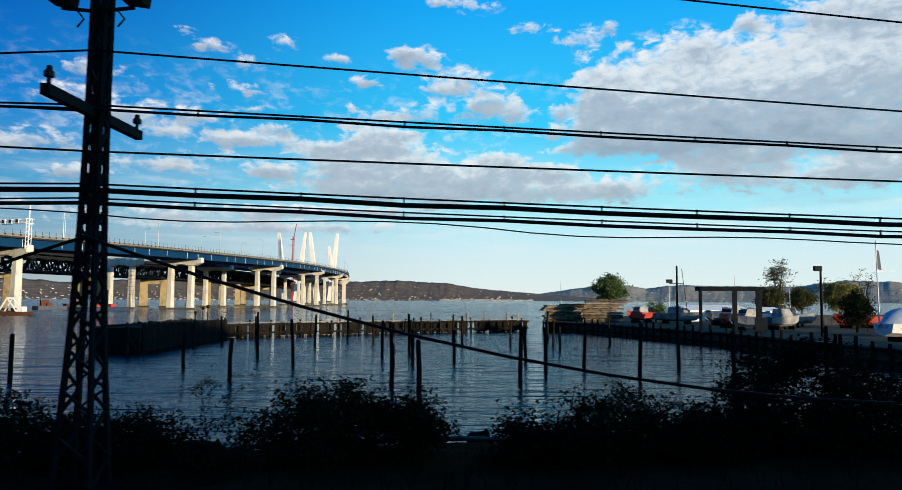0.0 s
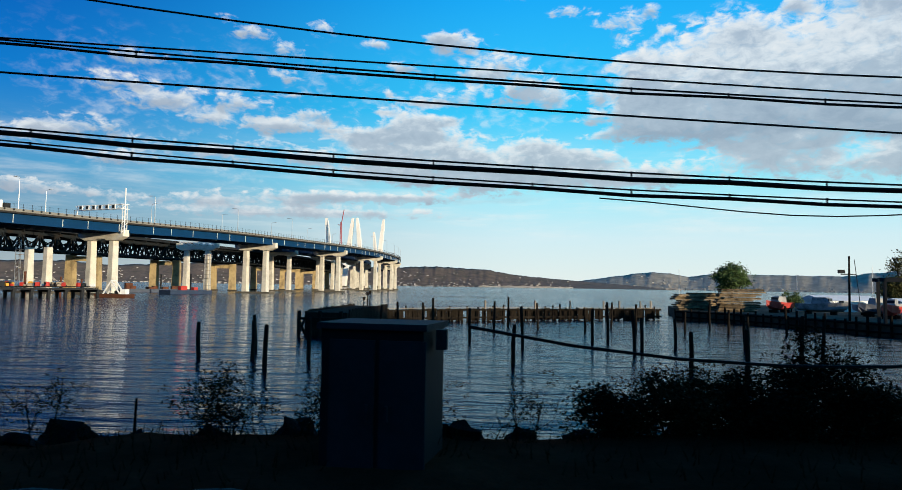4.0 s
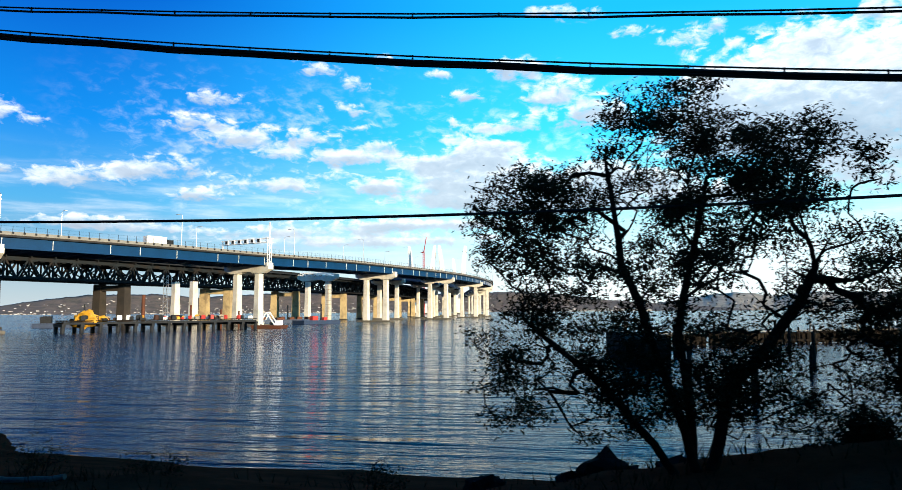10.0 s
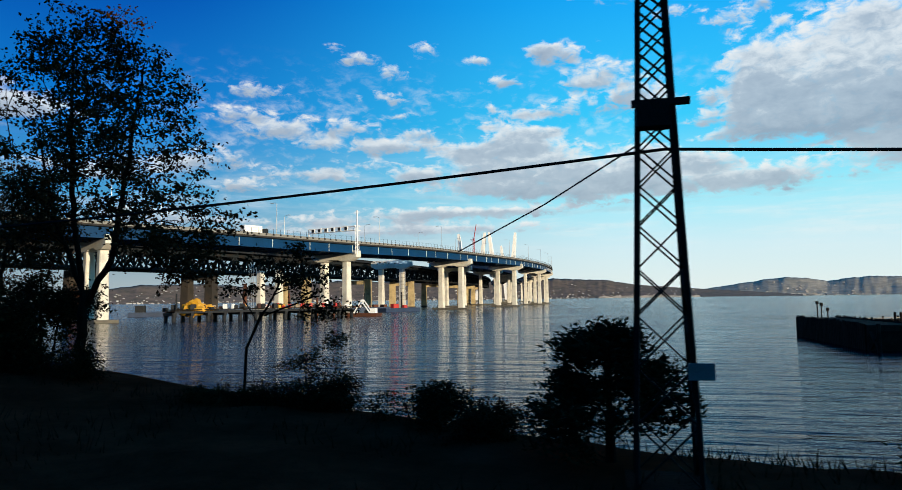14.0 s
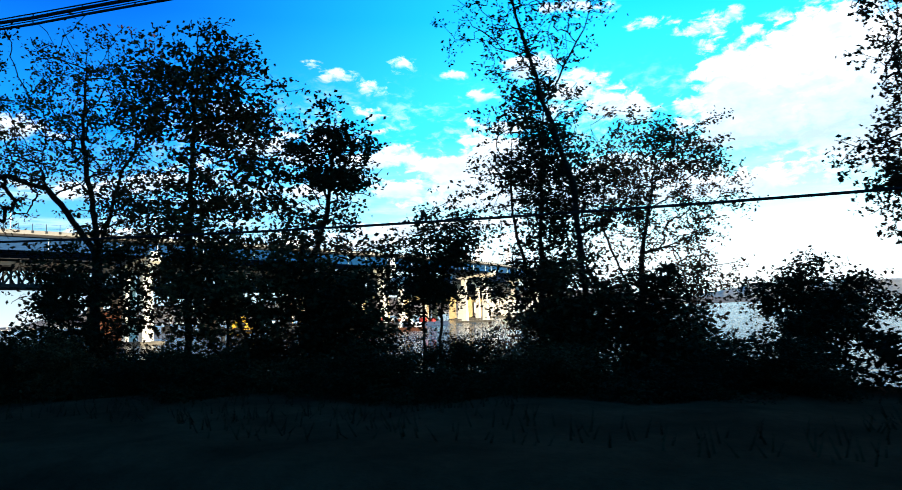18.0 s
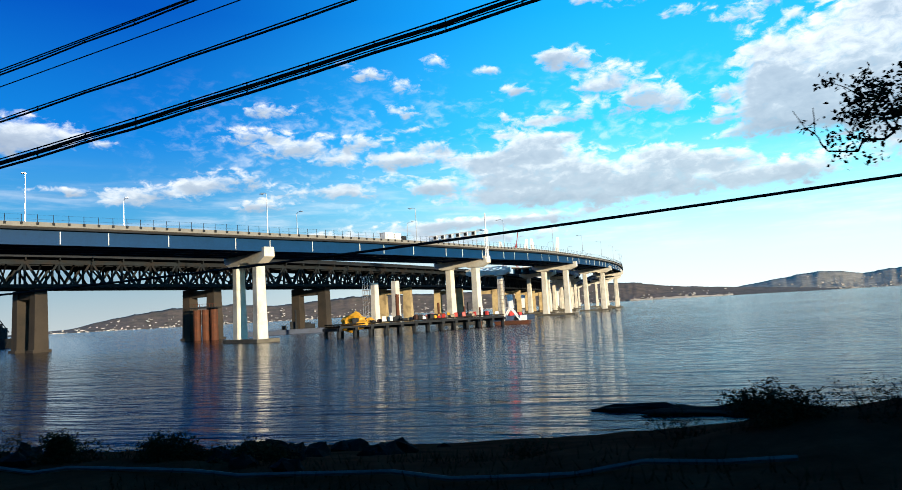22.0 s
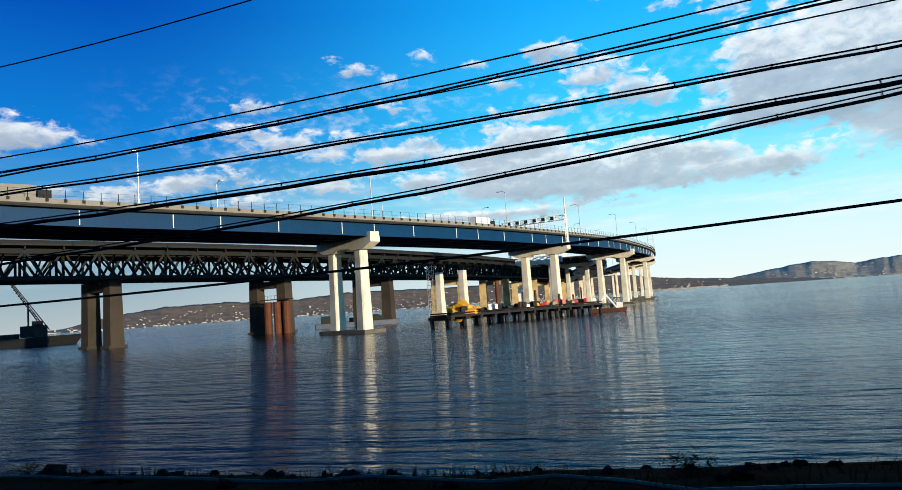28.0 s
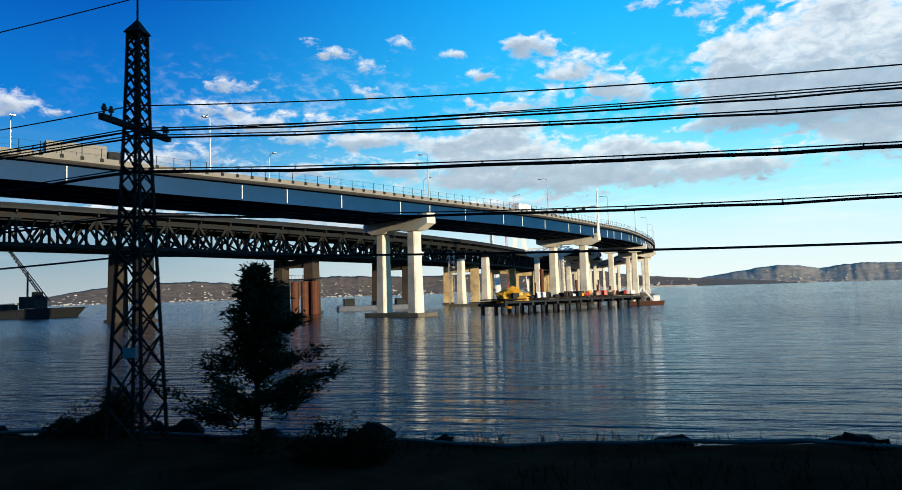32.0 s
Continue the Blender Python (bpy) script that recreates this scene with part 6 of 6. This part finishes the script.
tree("maple_tree", "forked tree with an open crown beside the lattice pole", 15, [[stand(-96.5, 16.5), (-96.4, 16.5, 7.6), (-96.9, 16.5, 10.5), (-96.8, 16.5, 13.4)], [(-96.45, 16.5, 7.2), (-95.6, 16.4, 9.6), (-94.6, 16.4, 10.8)], [(-96.4, 16.5, 7.4), (-98.0, 16.5, 9.3), (-99.6, 16.5, 9.8)]], [((-97.2, 16.5, 11.3), (3.4, 2.8, 3.2), 300), ((-95.8, 16.4, 8.6), (1.6, 1.5, 2.2), 70), ((-99.4, 16.4, 9.0), (1.5, 1.5, 1.3), 60), ((-101.6, 16.4, 8.7), (1.3, 1.2, 1.0), 50), ((-94.9, 16.4, 8.0), (1.3, 1.3, 1.5), 30)], 12500, LEAF_RUST, 0.108, 0.174, 0.30, tip=0.009)
tree("maple_tree", "thick broken trunk with thin leafy side shoots", 17, [[stand(-90.1, 16.0), (-90.2, 16.0, 6.3), (-90.4, 16.0, 7.6)], [(-90.2, 16.0, 6.4), (-89.6, 16.0, 8.2), (-89.4, 16.0, 10.3)]], [((-89.7, 16.0, 8.9), (1.8, 1.4, 2.2), 170), ((-88.8, 15.6, 6.2), (2.0, 1.4, 1.5), 110)], 8000, LEAF, 0.122, 0.174, 0.34, tip=0.010, power=2.2)
tree("maple_tree", "thin young tree among the bank scrub", 19, [[stand(-87.5, 16.5), (-87.4, 16.5, 8.0)], [stand(-87.2, 16.6), (-86.9, 16.6, 7.4)]], [((-87.2, 16.5, 6.6), (1.5, 1.3, 1.9), 120)], 7104, LEAF, 0.108, 0.189, 0.3)
tree("maple_tree", "dark low tree at the edge of the wood", 25, [[stand(-79.0, 17.0), (-79.1, 17.0, 6.2)], [stand(-78.7, 17.0), (-78.2, 17.0, 5.8)]], [((-78.8, 17.0, 5.4), (1.8, 1.4, 1.2), 130)], 9000, LEAF, 0.101, 0.189, 0.3)
tree("sapling", "small leaning sapling at the water's edge", 23, [[stand(-72.0, 16.8), (-71.9, 16.8, 4.2), (-71.5, 16.8, 5.0), (-70.9, 16.8, 6.0), (-70.3, 16.8, 7.0)], [(-71.6, 16.8, 4.9), (-72.2, 16.8, 5.9)], [(-71.4, 16.8, 5.1), (-69.9, 16.8, 5.6)]], [((-70.5, 16.8, 6.3), (1.5, 1.0, 1.0), 45), ((-69.6, 16.8, 5.3), (1.0, 0.8, 0.5), 15), ((-72.0, 16.8, 5.9), (0.6, 0.5, 0.5), 10)], 1860, LEAF, 0.115, 0.145, 0.30, "sapling", tip=0.008)
tree("sapling", "low spreading sapling beside the lattice pole", 27, [[stand(-99.0, 14.2), (-99.2, 14.2, 5.6)], [stand(-98.8, 14.2), (-99.9, 14.1, 6.2)]], [((-99.3, 14.2, 5.4), (1.3, 1.0, 1.5), 60)], 2200, LEAF, 0.108, 0.174, 0.28, "sapling")


def shrub(x, y, w, h, seed, leaf, label, bare):
    z = ground_z(x, y)
    r = random.Random(seed)
    stems = []
    for k in range(5):
        a = r.uniform(0, 6.28)
        stems.append([(x + math.cos(a) * w * 0.2, y + math.sin(a) * w * 0.2, z - 0.15), (x + math.cos(a) * w * 0.45, y + math.sin(a) * w * 0.4, z + h * r.uniform(0.4, 0.75))])
    n = int(55 + 45 * w * h) if not bare else 60
    crowns = [((x, y, z + h * 0.42), (w * 1.15, w * 0.9, h * 0.62), n)]
    if not bare:
        crowns.append(((x + r.uniform(-.5, .5) * w, y, z + h * 0.15), (w * 1.5, w, h * 0.3), int(n * 0.4)))
    tree("shrub", label, seed, stems, crowns, (700 if bare == 1 else 2400) if bare else int(8500 * w * h + 2600), leaf, 0.066 if not bare else 0.05, 0.12, 0.26, "shrub", 0.0045, 2.3, "bank shrubs")


for i, (x, y, z, w, h) in enumerate(((-94.6, 14.2, 6.0, 1.6, 1.8), (-91.2, 14.0, 5.9, 1.5, 1.6), (-88.6, 14.2, 5.6, 1.2, 1.2), (-83.4, 15.8, 5.2, 1.3, 1.2), (-77.4, 14.2, 4.9, 1.0, 0.9), (-81.7, 14.6, 4.5, 1.2, 0.8), (-79.0, 15.0, 4.6, 1.5, 0.9), (-89.8, 14.8, 6.3, 1.4, 1.8), (-96.9, 15.4, 6.3, 1.4, 1.8), (-84.2, 15.2, 5.3, 1.2, 1.5), (-82.3, 14.9, 5.2, 1.3, 1.5))):
    tree("sapling", "dark leafy sapling in the bank thicket", 300 + i, [[stand(x, y), (x + 0.1, y, z), (x, y, z + h * 0.6)], [stand(x + 0.3, y), (x + 0.7, y, z - 0.3)]], [((x, y, z), (w, w * 0.8, h), 90), ((x, y, z - h * 0.9), (w * 1.1, w * 0.8, 0.8), 30)], 4500, (LEAF, LEAF_RUST)[i % 2], 0.13, 0.13, 0.3, "sapling", group="thicket saplings")

SHRUBS = [(-21.4, 11.8, 0.9, 1.15, 2), (-19.8, 12.4, 0.6, 1.25, 2), (-4.6, 12.9, 0.9, 0.8, 0), (-3.4, 13.0, 0.9, 1.45, 1), (-2.0, 13.0, 1.0, 1.15, 0), (-0.9, 13.2, 0.7, 0.9, 0), (1.1, 13.4, 0.8, 0.8, 0), (2.3, 13.6, 1.0, 1.0, 0), (3.5, 13.6, 1.0, 0.95, 0), (4.7, 13.8, 1.1, 1.7, 0), (6.1, 14.0, 1.2, 1.5, 0), (7.6, 14.0, 1.2, 1.3, 0), (-6.0, 12.8, 1.0, 0.95, 0), (-7.3, 12.7, 0.9, 0.95, 0), (-8.3, 12.8, 0.4, 0.6, 0), (-10.5, 12.9, 0.5, 0.8, 1), (-11.4, 13.0, 0.7, 1.1, 0), (-12.3, 13.0, 0.9, 1.75, 0), (-13.3, 13.0, 0.8, 1.2, 0), (-14.4, 13.0, 0.9, 1.15, 0), (-15.4, 13.0, 0.6, 1.0, 0), (-16.8, 12.7, 0.7, 1.35, 1), (-18.4, 12.6, 0.6, 1.4, 1), (-21.5, 12.5, 0.7, 1.3, 1), (-24.0, 11.5, 0.9, 1.3, 1), (-26.2, 12.0, 0.7, 0.9, 1), (-37.3, 10.9, 0.7, 0.75, 0), (-38.6, 11.0, 0.5, 0.6, 0), (-36.4, 11.2, 0.5, 0.7, 0), (-46.5, 10.8, 0.7, 0.6, 1), (-50.4, 11, 0.7, 0.6, 1), (-53.0, 11, 0.7, 0.8, 1), (-55.0, 11, 0.5, 0.6, 1), (-65.5, 12.4, 1.2, 0.8, 0), (-64.0, 11.0, 0.7, 0.6, 0), (-68.2, 13.6, 0.9, 1.6, 0), (-69.8, 13.8, 0.7, 0.5, 0), (-71.0, 13.6, 0.6, 0.45, 0), (-76.8, 14.6, 0.8, 1.1, 0), (-75.4, 14.4, 0.7, 0.9, 0)]
for i, x in enumerate(np.arange(-99.5, -80.5, 1.7)):
    SHRUBS.append((float(x), 12.9 + 0.5 * math.sin(x * 2.3), 1.1, (1.3 if x < -93 else 0.9) + 0.25 * math.sin(x * 1.7), 0))
for i, x in enumerate(np.arange(-98.6, -80.5, 2.4)):
    SHRUBS.append((float(x), 16.2 + 0.6 * math.sin(x * 1.3), 1.2, (1.2 if x < -93 else 1.25) + 0.25 * math.sin(x * 0.9 + 1), 0))
SHRUBS += [(-95.6, 13.6, 1.2, 1.7, 0), (-80.2, 13.6, 1.0, 0.7, 0), (-101.0, 14.5, 0.9, 0.9, 0), (-102.4, 15.2, 0.9, 0.8, 1), (-103.8, 16.0, 0.8, 0.7, 0), (-105.5, 16.5, 0.7, 0.6, 1), (-108, 16.0, 0.6, 0.45, 1), (-113.6, 15.6, 0.8, 0.45, 0), (-115.9, 15.4, 0.7, 0.5, 0), (-118.0, 15.4, 0.8, 0.6, 0), (-120.9, 16.3, 0.6, 0.9, 1), (-122.0, 16.3, 0.5, 0.6, 1), (-131, 17.0, 0.5, 0.5, 1), (-138, 17.0, 0.5, 0.4, 1), (-152, 17.6, 0.5, 0.4, 1), (-164.0, 15.4, 0.8, 0.9, 0), (-170.0, 16.8, 0.9, 1.0, 0)]
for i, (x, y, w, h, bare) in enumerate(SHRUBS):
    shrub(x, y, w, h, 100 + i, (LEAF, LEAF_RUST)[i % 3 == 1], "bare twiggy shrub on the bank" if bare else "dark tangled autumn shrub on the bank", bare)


def conifer(x, y, h, w, seed, label, blunt=0.5, ragged=0.3):
    root = thing("juniper", label, "conifer", group="junipers")
    r = random.Random(seed)
    z = ground_z(x, y) - 0.1
    part("trunk", Mesh().tube([(x, y, z), (x, y, z + h * 0.95)], [0.08, 0.02], 6), BARK, root)
    m = Mesh()
    for i in range(int((34 - 20 * ragged) * h * w)):
        k = r.random() ** 0.9
        a = r.uniform(0, 6.28)
        side = Vector((math.cos(a), math.sin(a), 0))
        rad = w * (1 - k) ** blunt * (1 + ragged * 1.7 * noise.noise(Vector((math.cos(a) * 1.3, math.sin(a) * 1.3, k * h * 1.6 + seed))) + r.uniform(-.12 - 0.35 * ragged, .12 + 0.25 * ragged))
        rad = max(rad, 0.12)
        foot = Vector((x, y, z + h * k * 0.9))
        tip = foot + side * rad + Vector((0, 0, rad * 0.35))
        if i % 2 == 0:
            part("limb", Mesh().tube([foot, tip], [0.014, 0.004], 3, caps=False), BARK, root)
        for _ in range(150):
            f = r.uniform(0.3, 1.0) ** 0.7
            c = foot.lerp(tip, f) + Vector((r.gauss(0, .10), r.gauss(0, .10), r.gauss(0, .09 - 0.03 * ragged)))
            d = (side * 0.6 + Vector((r.uniform(-1, 1), r.uniform(-1, 1), r.uniform(-.3, 1)))).normalized() * r.uniform(0.08, 0.15)
            q = d.cross(Vector((r.uniform(-1, 1), r.uniform(-1, 1), .3))).normalized() * 0.022
            m.face_set([c - q, c + q, c + d], [(0, 1, 2)])
    part("foliage", m, NEEDLE, root)


conifer(-62.0, 9.7, 2.05, 1.25, 3, "dense dark juniper beside the lattice pole", 0.45, 0.25)
conifer(-165.9, 16.0, 4.0, 1.75, 5, "ragged dark juniper growing by the lattice pole", 1.05, 0.9)
conifer(-57.2, 9.8, 1.1, 1.1, 8, "low round dark juniper bush on the verge", 0.35, 0.25)


# yard trees
def yard_tree(name, label, seed, x, y, z, size, bole, count, leaf, leaf_size, limbs, category="tree"):
    """A tree of the yard: its crown's middle and half-sizes, and the height where its trunk divides."""
    low = z - size[2]
    stems = [[(x, y, 1.5), (x + 0.1, y, bole), (x - size[0] * 0.25, y, z)], [(x + 0.1, y, bole), (x + size[0] * 0.4, y, z + size[2] * 0.3)]]
    return tree(name, label, seed, stems, [((x, y, z), size, limbs)], count, leaf, leaf_size, leaf_size * 1.1, 0.3, category, 0.02, 2.05)


yard_tree("willow_tree", "bright green drooping tree behind the timber stacks", 41, 29.5, 146, 8.0, (3.6, 3.0, 2.9), 5.0, 10000, GREEN_LEAF, 0.40, 160)
yard_tree("maple_tree", "half-bare olive autumn tree behind the boatyard", 43, 69.3, 158, 11.5, (3.4, 3.0, 3.6), 6.0, 1500, OLIVE_LEAF, 0.40, 170)
yard_tree("maple_tree", "leafy olive tree crown behind the boatyard", 44, 67.0, 156, 6.4, (3.6, 3.0, 3.0), 3.5, 8000, OLIVE_LEAF, 0.42, 150)
yard_tree("maple_tree", "olive autumn tree beside the boatyard fence", 46, 74.0, 157, 6.4, (3.0, 2.6, 3.0), 3.5, 6500, OLIVE_LEAF, 0.42, 130)
yard_tree("maple_tree", "yellow-leaved tree behind the boatyard fence", 45, 72.2, 138, 6.6, (4.2, 3.2, 3.2), 3.0, 10000, YELLOW_LEAF, 0.40, 170)
yard_tree("yew_bush", "round dark clipped evergreen in the boatyard", 49, 48.4, 90, 4.6, (2.1, 1.9, 2.5), 2.6, 9000, NEEDLE, 0.26, 150, "bush")
yard_tree("yew_bush", "small rounded yellow-green bush in the boatyard", 51, 34, 128, 4.0, (1.5, 1.3, 1.6), 2.4, 4000, GREEN_LEAF, 0.24, 80, "bush")
yard_tree("poplar_tree", "thin bare tree behind the boatyard", 53, 78, 140, 9.0, (3.0, 2.5, 3.6), 5.0, 250, LEAF, 0.35, 110)

# ---- bank details ----
def build_cabinet():
    root = thing("signal_cabinet", "dark grey steel trackside signal cabinet", "cabinet")
    part("body", Mesh().box((-18.75, 10.9, 3.85), (1.35, 1.1, 2.2), radians(-8)), material("grey_cabinet_paint", (0.009, 0.010, 0.011), 0.6, 0.0, 0.15, 1.0, 0.05, 8, spec=0.1), root)
    part("roof", Mesh().box((-18.75, 10.9, 4.97), (1.45, 1.2, 0.08), radians(-8)), DARK_STEEL, root)
    for q in (-0.33, 0.33):
        door = part("door", Mesh().box((-18.75 + q, 10.33 - q * 0.14, 3.85), (0.6, 0.04, 1.9), radians(-8)), DARK_STEEL, root)
        part("handle", Mesh().box((-18.75 + q * 0.4, 10.29 - q * 0.06, 3.9), (0.04, 0.05, 0.2), radians(-8)), DARK_STEEL, door)
    part("junction_box", Mesh().box((-17.97, 10.7, 4.8), (0.14, 0.2, 0.26)), DARK_STEEL, root)


build_cabinet()
for x, y, h in ((-74.3, 10.9, 1.95), (-75.5, 11.0, 1.95)):
    single("fence_post", Mesh().tube([(x, y, 2.6), (x + 0.03, y, 3.4 + h)], [0.09, 0.08], 9), WOOD, "thick dark timber post at the edge of the wood", "post", "timber posts")
sign_mat = material("small_pale_plate", (0.2, 0.2, 0.19), 0.6)
for x, y, z in ((-60.9, 8.15, 4.6), (-168.5, 15.7, 4.5)):
    single("pole_plate", Mesh().box((x, y, z), (0.30, 0.02, 0.20)), sign_mat, "small pale number plate fixed to a lattice pole", "plate", "pole plates")


def build_rocks():
    rng = random.Random(77)
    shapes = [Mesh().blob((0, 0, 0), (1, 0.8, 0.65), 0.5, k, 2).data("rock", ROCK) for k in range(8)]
    for i in range(300):
        if i < 190:
            x = rng.uniform(-182, -112)
        elif i < 225:
            x = rng.uniform(-45, -26)
        else:
            x = rng.uniform(-26, 8)
        e = lerp(x, POLE_X, POLE_Y)
        y = e + 0.6 + (shore(x) - e) * rng.uniform(0.0, 0.9) ** (1.6 if i < 190 else 0.8)
        s = rng.uniform(0.18, 0.5) * (0.45 if -154 < x < -130 else 1.0)
        ob = new("rock", shapes[rng.randrange(8)])
        ob.matrix_world = pose(x, y, ground_z(x, y) + s * 0.05, rng.uniform(-20, 20), rng.uniform(-20, 20), rng.uniform(0, 360)) @ Matrix.Diagonal((s, s, s, 1))
        tagged(ob, "dark angular riprap boulder on the bank", "rock", "riprap")


build_rocks()
for x, y, s in ((-35.7, 10.9, 0.5), (-34.0, 11.4, 0.4), (-44.6, 11.6, 0.35), (-31.5, 11.0, 0.4)):
    single("boulder", Mesh().blob((x, y, ground_z(x, y) + s * 0.15), (s, s * 0.7, s * 0.6), 0.5, int(-x), 3), ROCK, "large dark squarish boulder on the bank", "boulder", "boulders")
# flat mud bar off the wooded point
single("mud_bar", Mesh().blob((-101.5, 37.5, 0.0), (3.4, 1.1, 0.36), 0.6, 4, 4).blob((-106.0, 38.6, -0.05), (2.6, 0.8, 0.3), 0.6, 9, 3), ROCK, "low dark rock shelf showing above the water", "rock shelf")


def build_grass():
    m = Mesh()
    rng = random.Random(55)
    for i in range(16000):
        x = rng.uniform(-180, 10)
        e = lerp(x, POLE_X, POLE_Y)
        y = e + rng.uniform(-2.5, 4.5)
        if noise.noise(Vector((x * 0.2, y * 0.3, 5))) < -0.1:
            continue
        z = ground_z(x, y)
        h = rng.uniform(0.10, 0.32)
        lx, ly = rng.uniform(-.15, .15), rng.uniform(-.1, .1)
        w = 0.012
        m.face_set([(x - w, y, z - .02), (x + w, y, z - .02), (x + lx, y + ly, z + h)], [(0, 1, 2)])
    single("grass", m, LEAF, "sparse dark grass blades along the verge", "grass", kind="stuff")


build_grass()


def build_track_edge():
    """Discarded rails and a cable pipe lying along the verge."""
    rng = random.Random(6)
    for k, (x0, x1, off) in enumerate(((-182, -128, 0.6), (-127, -104, 0.6), (-58, -46, -2.0), (-36, -28, -1.0), (-12, 2, 2.9))):
        pts = []
        for x in np.arange(x0, x1 + 0.1, 1.0):
            y = lerp(x, POLE_X, POLE_Y) + off + 0.15 * noise.noise(Vector((x * 0.3, k, 0)))
            pts.append((x, y, ground_z(x, y) + 0.10 + 0.04 * noise.noise(Vector((x * 0.2, 5, k)))))
        single("old_rail", Mesh().tube(pts, 0.045, 6), RUSTY_RAIL, "discarded worn rail lying along the verge", "rail", "discarded rails")


build_track_edge()


def build_hose(x0, x1, off, seed):
    pts = []
    for x in np.arange(x0, x1, 0.3):
        y = lerp(x, POLE_X, POLE_Y) + off + 0.55 * noise.noise(Vector((x * 0.32, seed, 0)))
        pts.append((x, y, ground_z(x, y) + 0.09 + 0.10 * noise.noise(Vector((x * 0.5, 5, seed)))))
    single("hose", Mesh().tube(pts, 0.05, 7), HOSE, "pale dirty hose snaking along the verge", "hose", "verge hoses")


HOSE = material("pale_dirty_hose", (0.075, 0.062, 0.052), 0.8, 0, 0.3, 2.0, 0.1, 8, spec=0.1)
build_hose(-33.5, -25.5, -1.6, 3)
build_hose(-27.3, -22.5, -1.0, 8)
build_hose(-23.0, -19.5, -1.2, 5)
build_hose(-128, -119, -2.0, 7)
build_hose(-57.6, -53.8, 1.7, 4)
build_hose(-53.2, -51.2, 1.3, 9)
for x, y, h in ((-28.4, 12.0, 0.75), (-22.8, 12.0, 0.55), (-26.9, 12.4, 0.6), (-122.3, 15.2, 0.4)):
    single("stake", Mesh().tube([(x, y, ground_z(x, y) - 0.2), (x + 0.02, y, ground_z(x, y) + h)], [0.03, 0.02], 6), WOOD, "thin dark stake standing on the bank", "stake", "bank stakes")


def build_track():
    root = thing("railway_track", "running track with worn rails on dark ballast", "track", kind="structure")
    for off in (3.2, 4.7):
        pts = [(x, lerp(x, TRACK_X, TRACK_Y) + off - 0.6, 2.66) for x in np.arange(-200, 30, 3.0)]
        part("rail", Mesh().tube(pts, 0.06, 6), RUSTY_RAIL, root)


build_track()
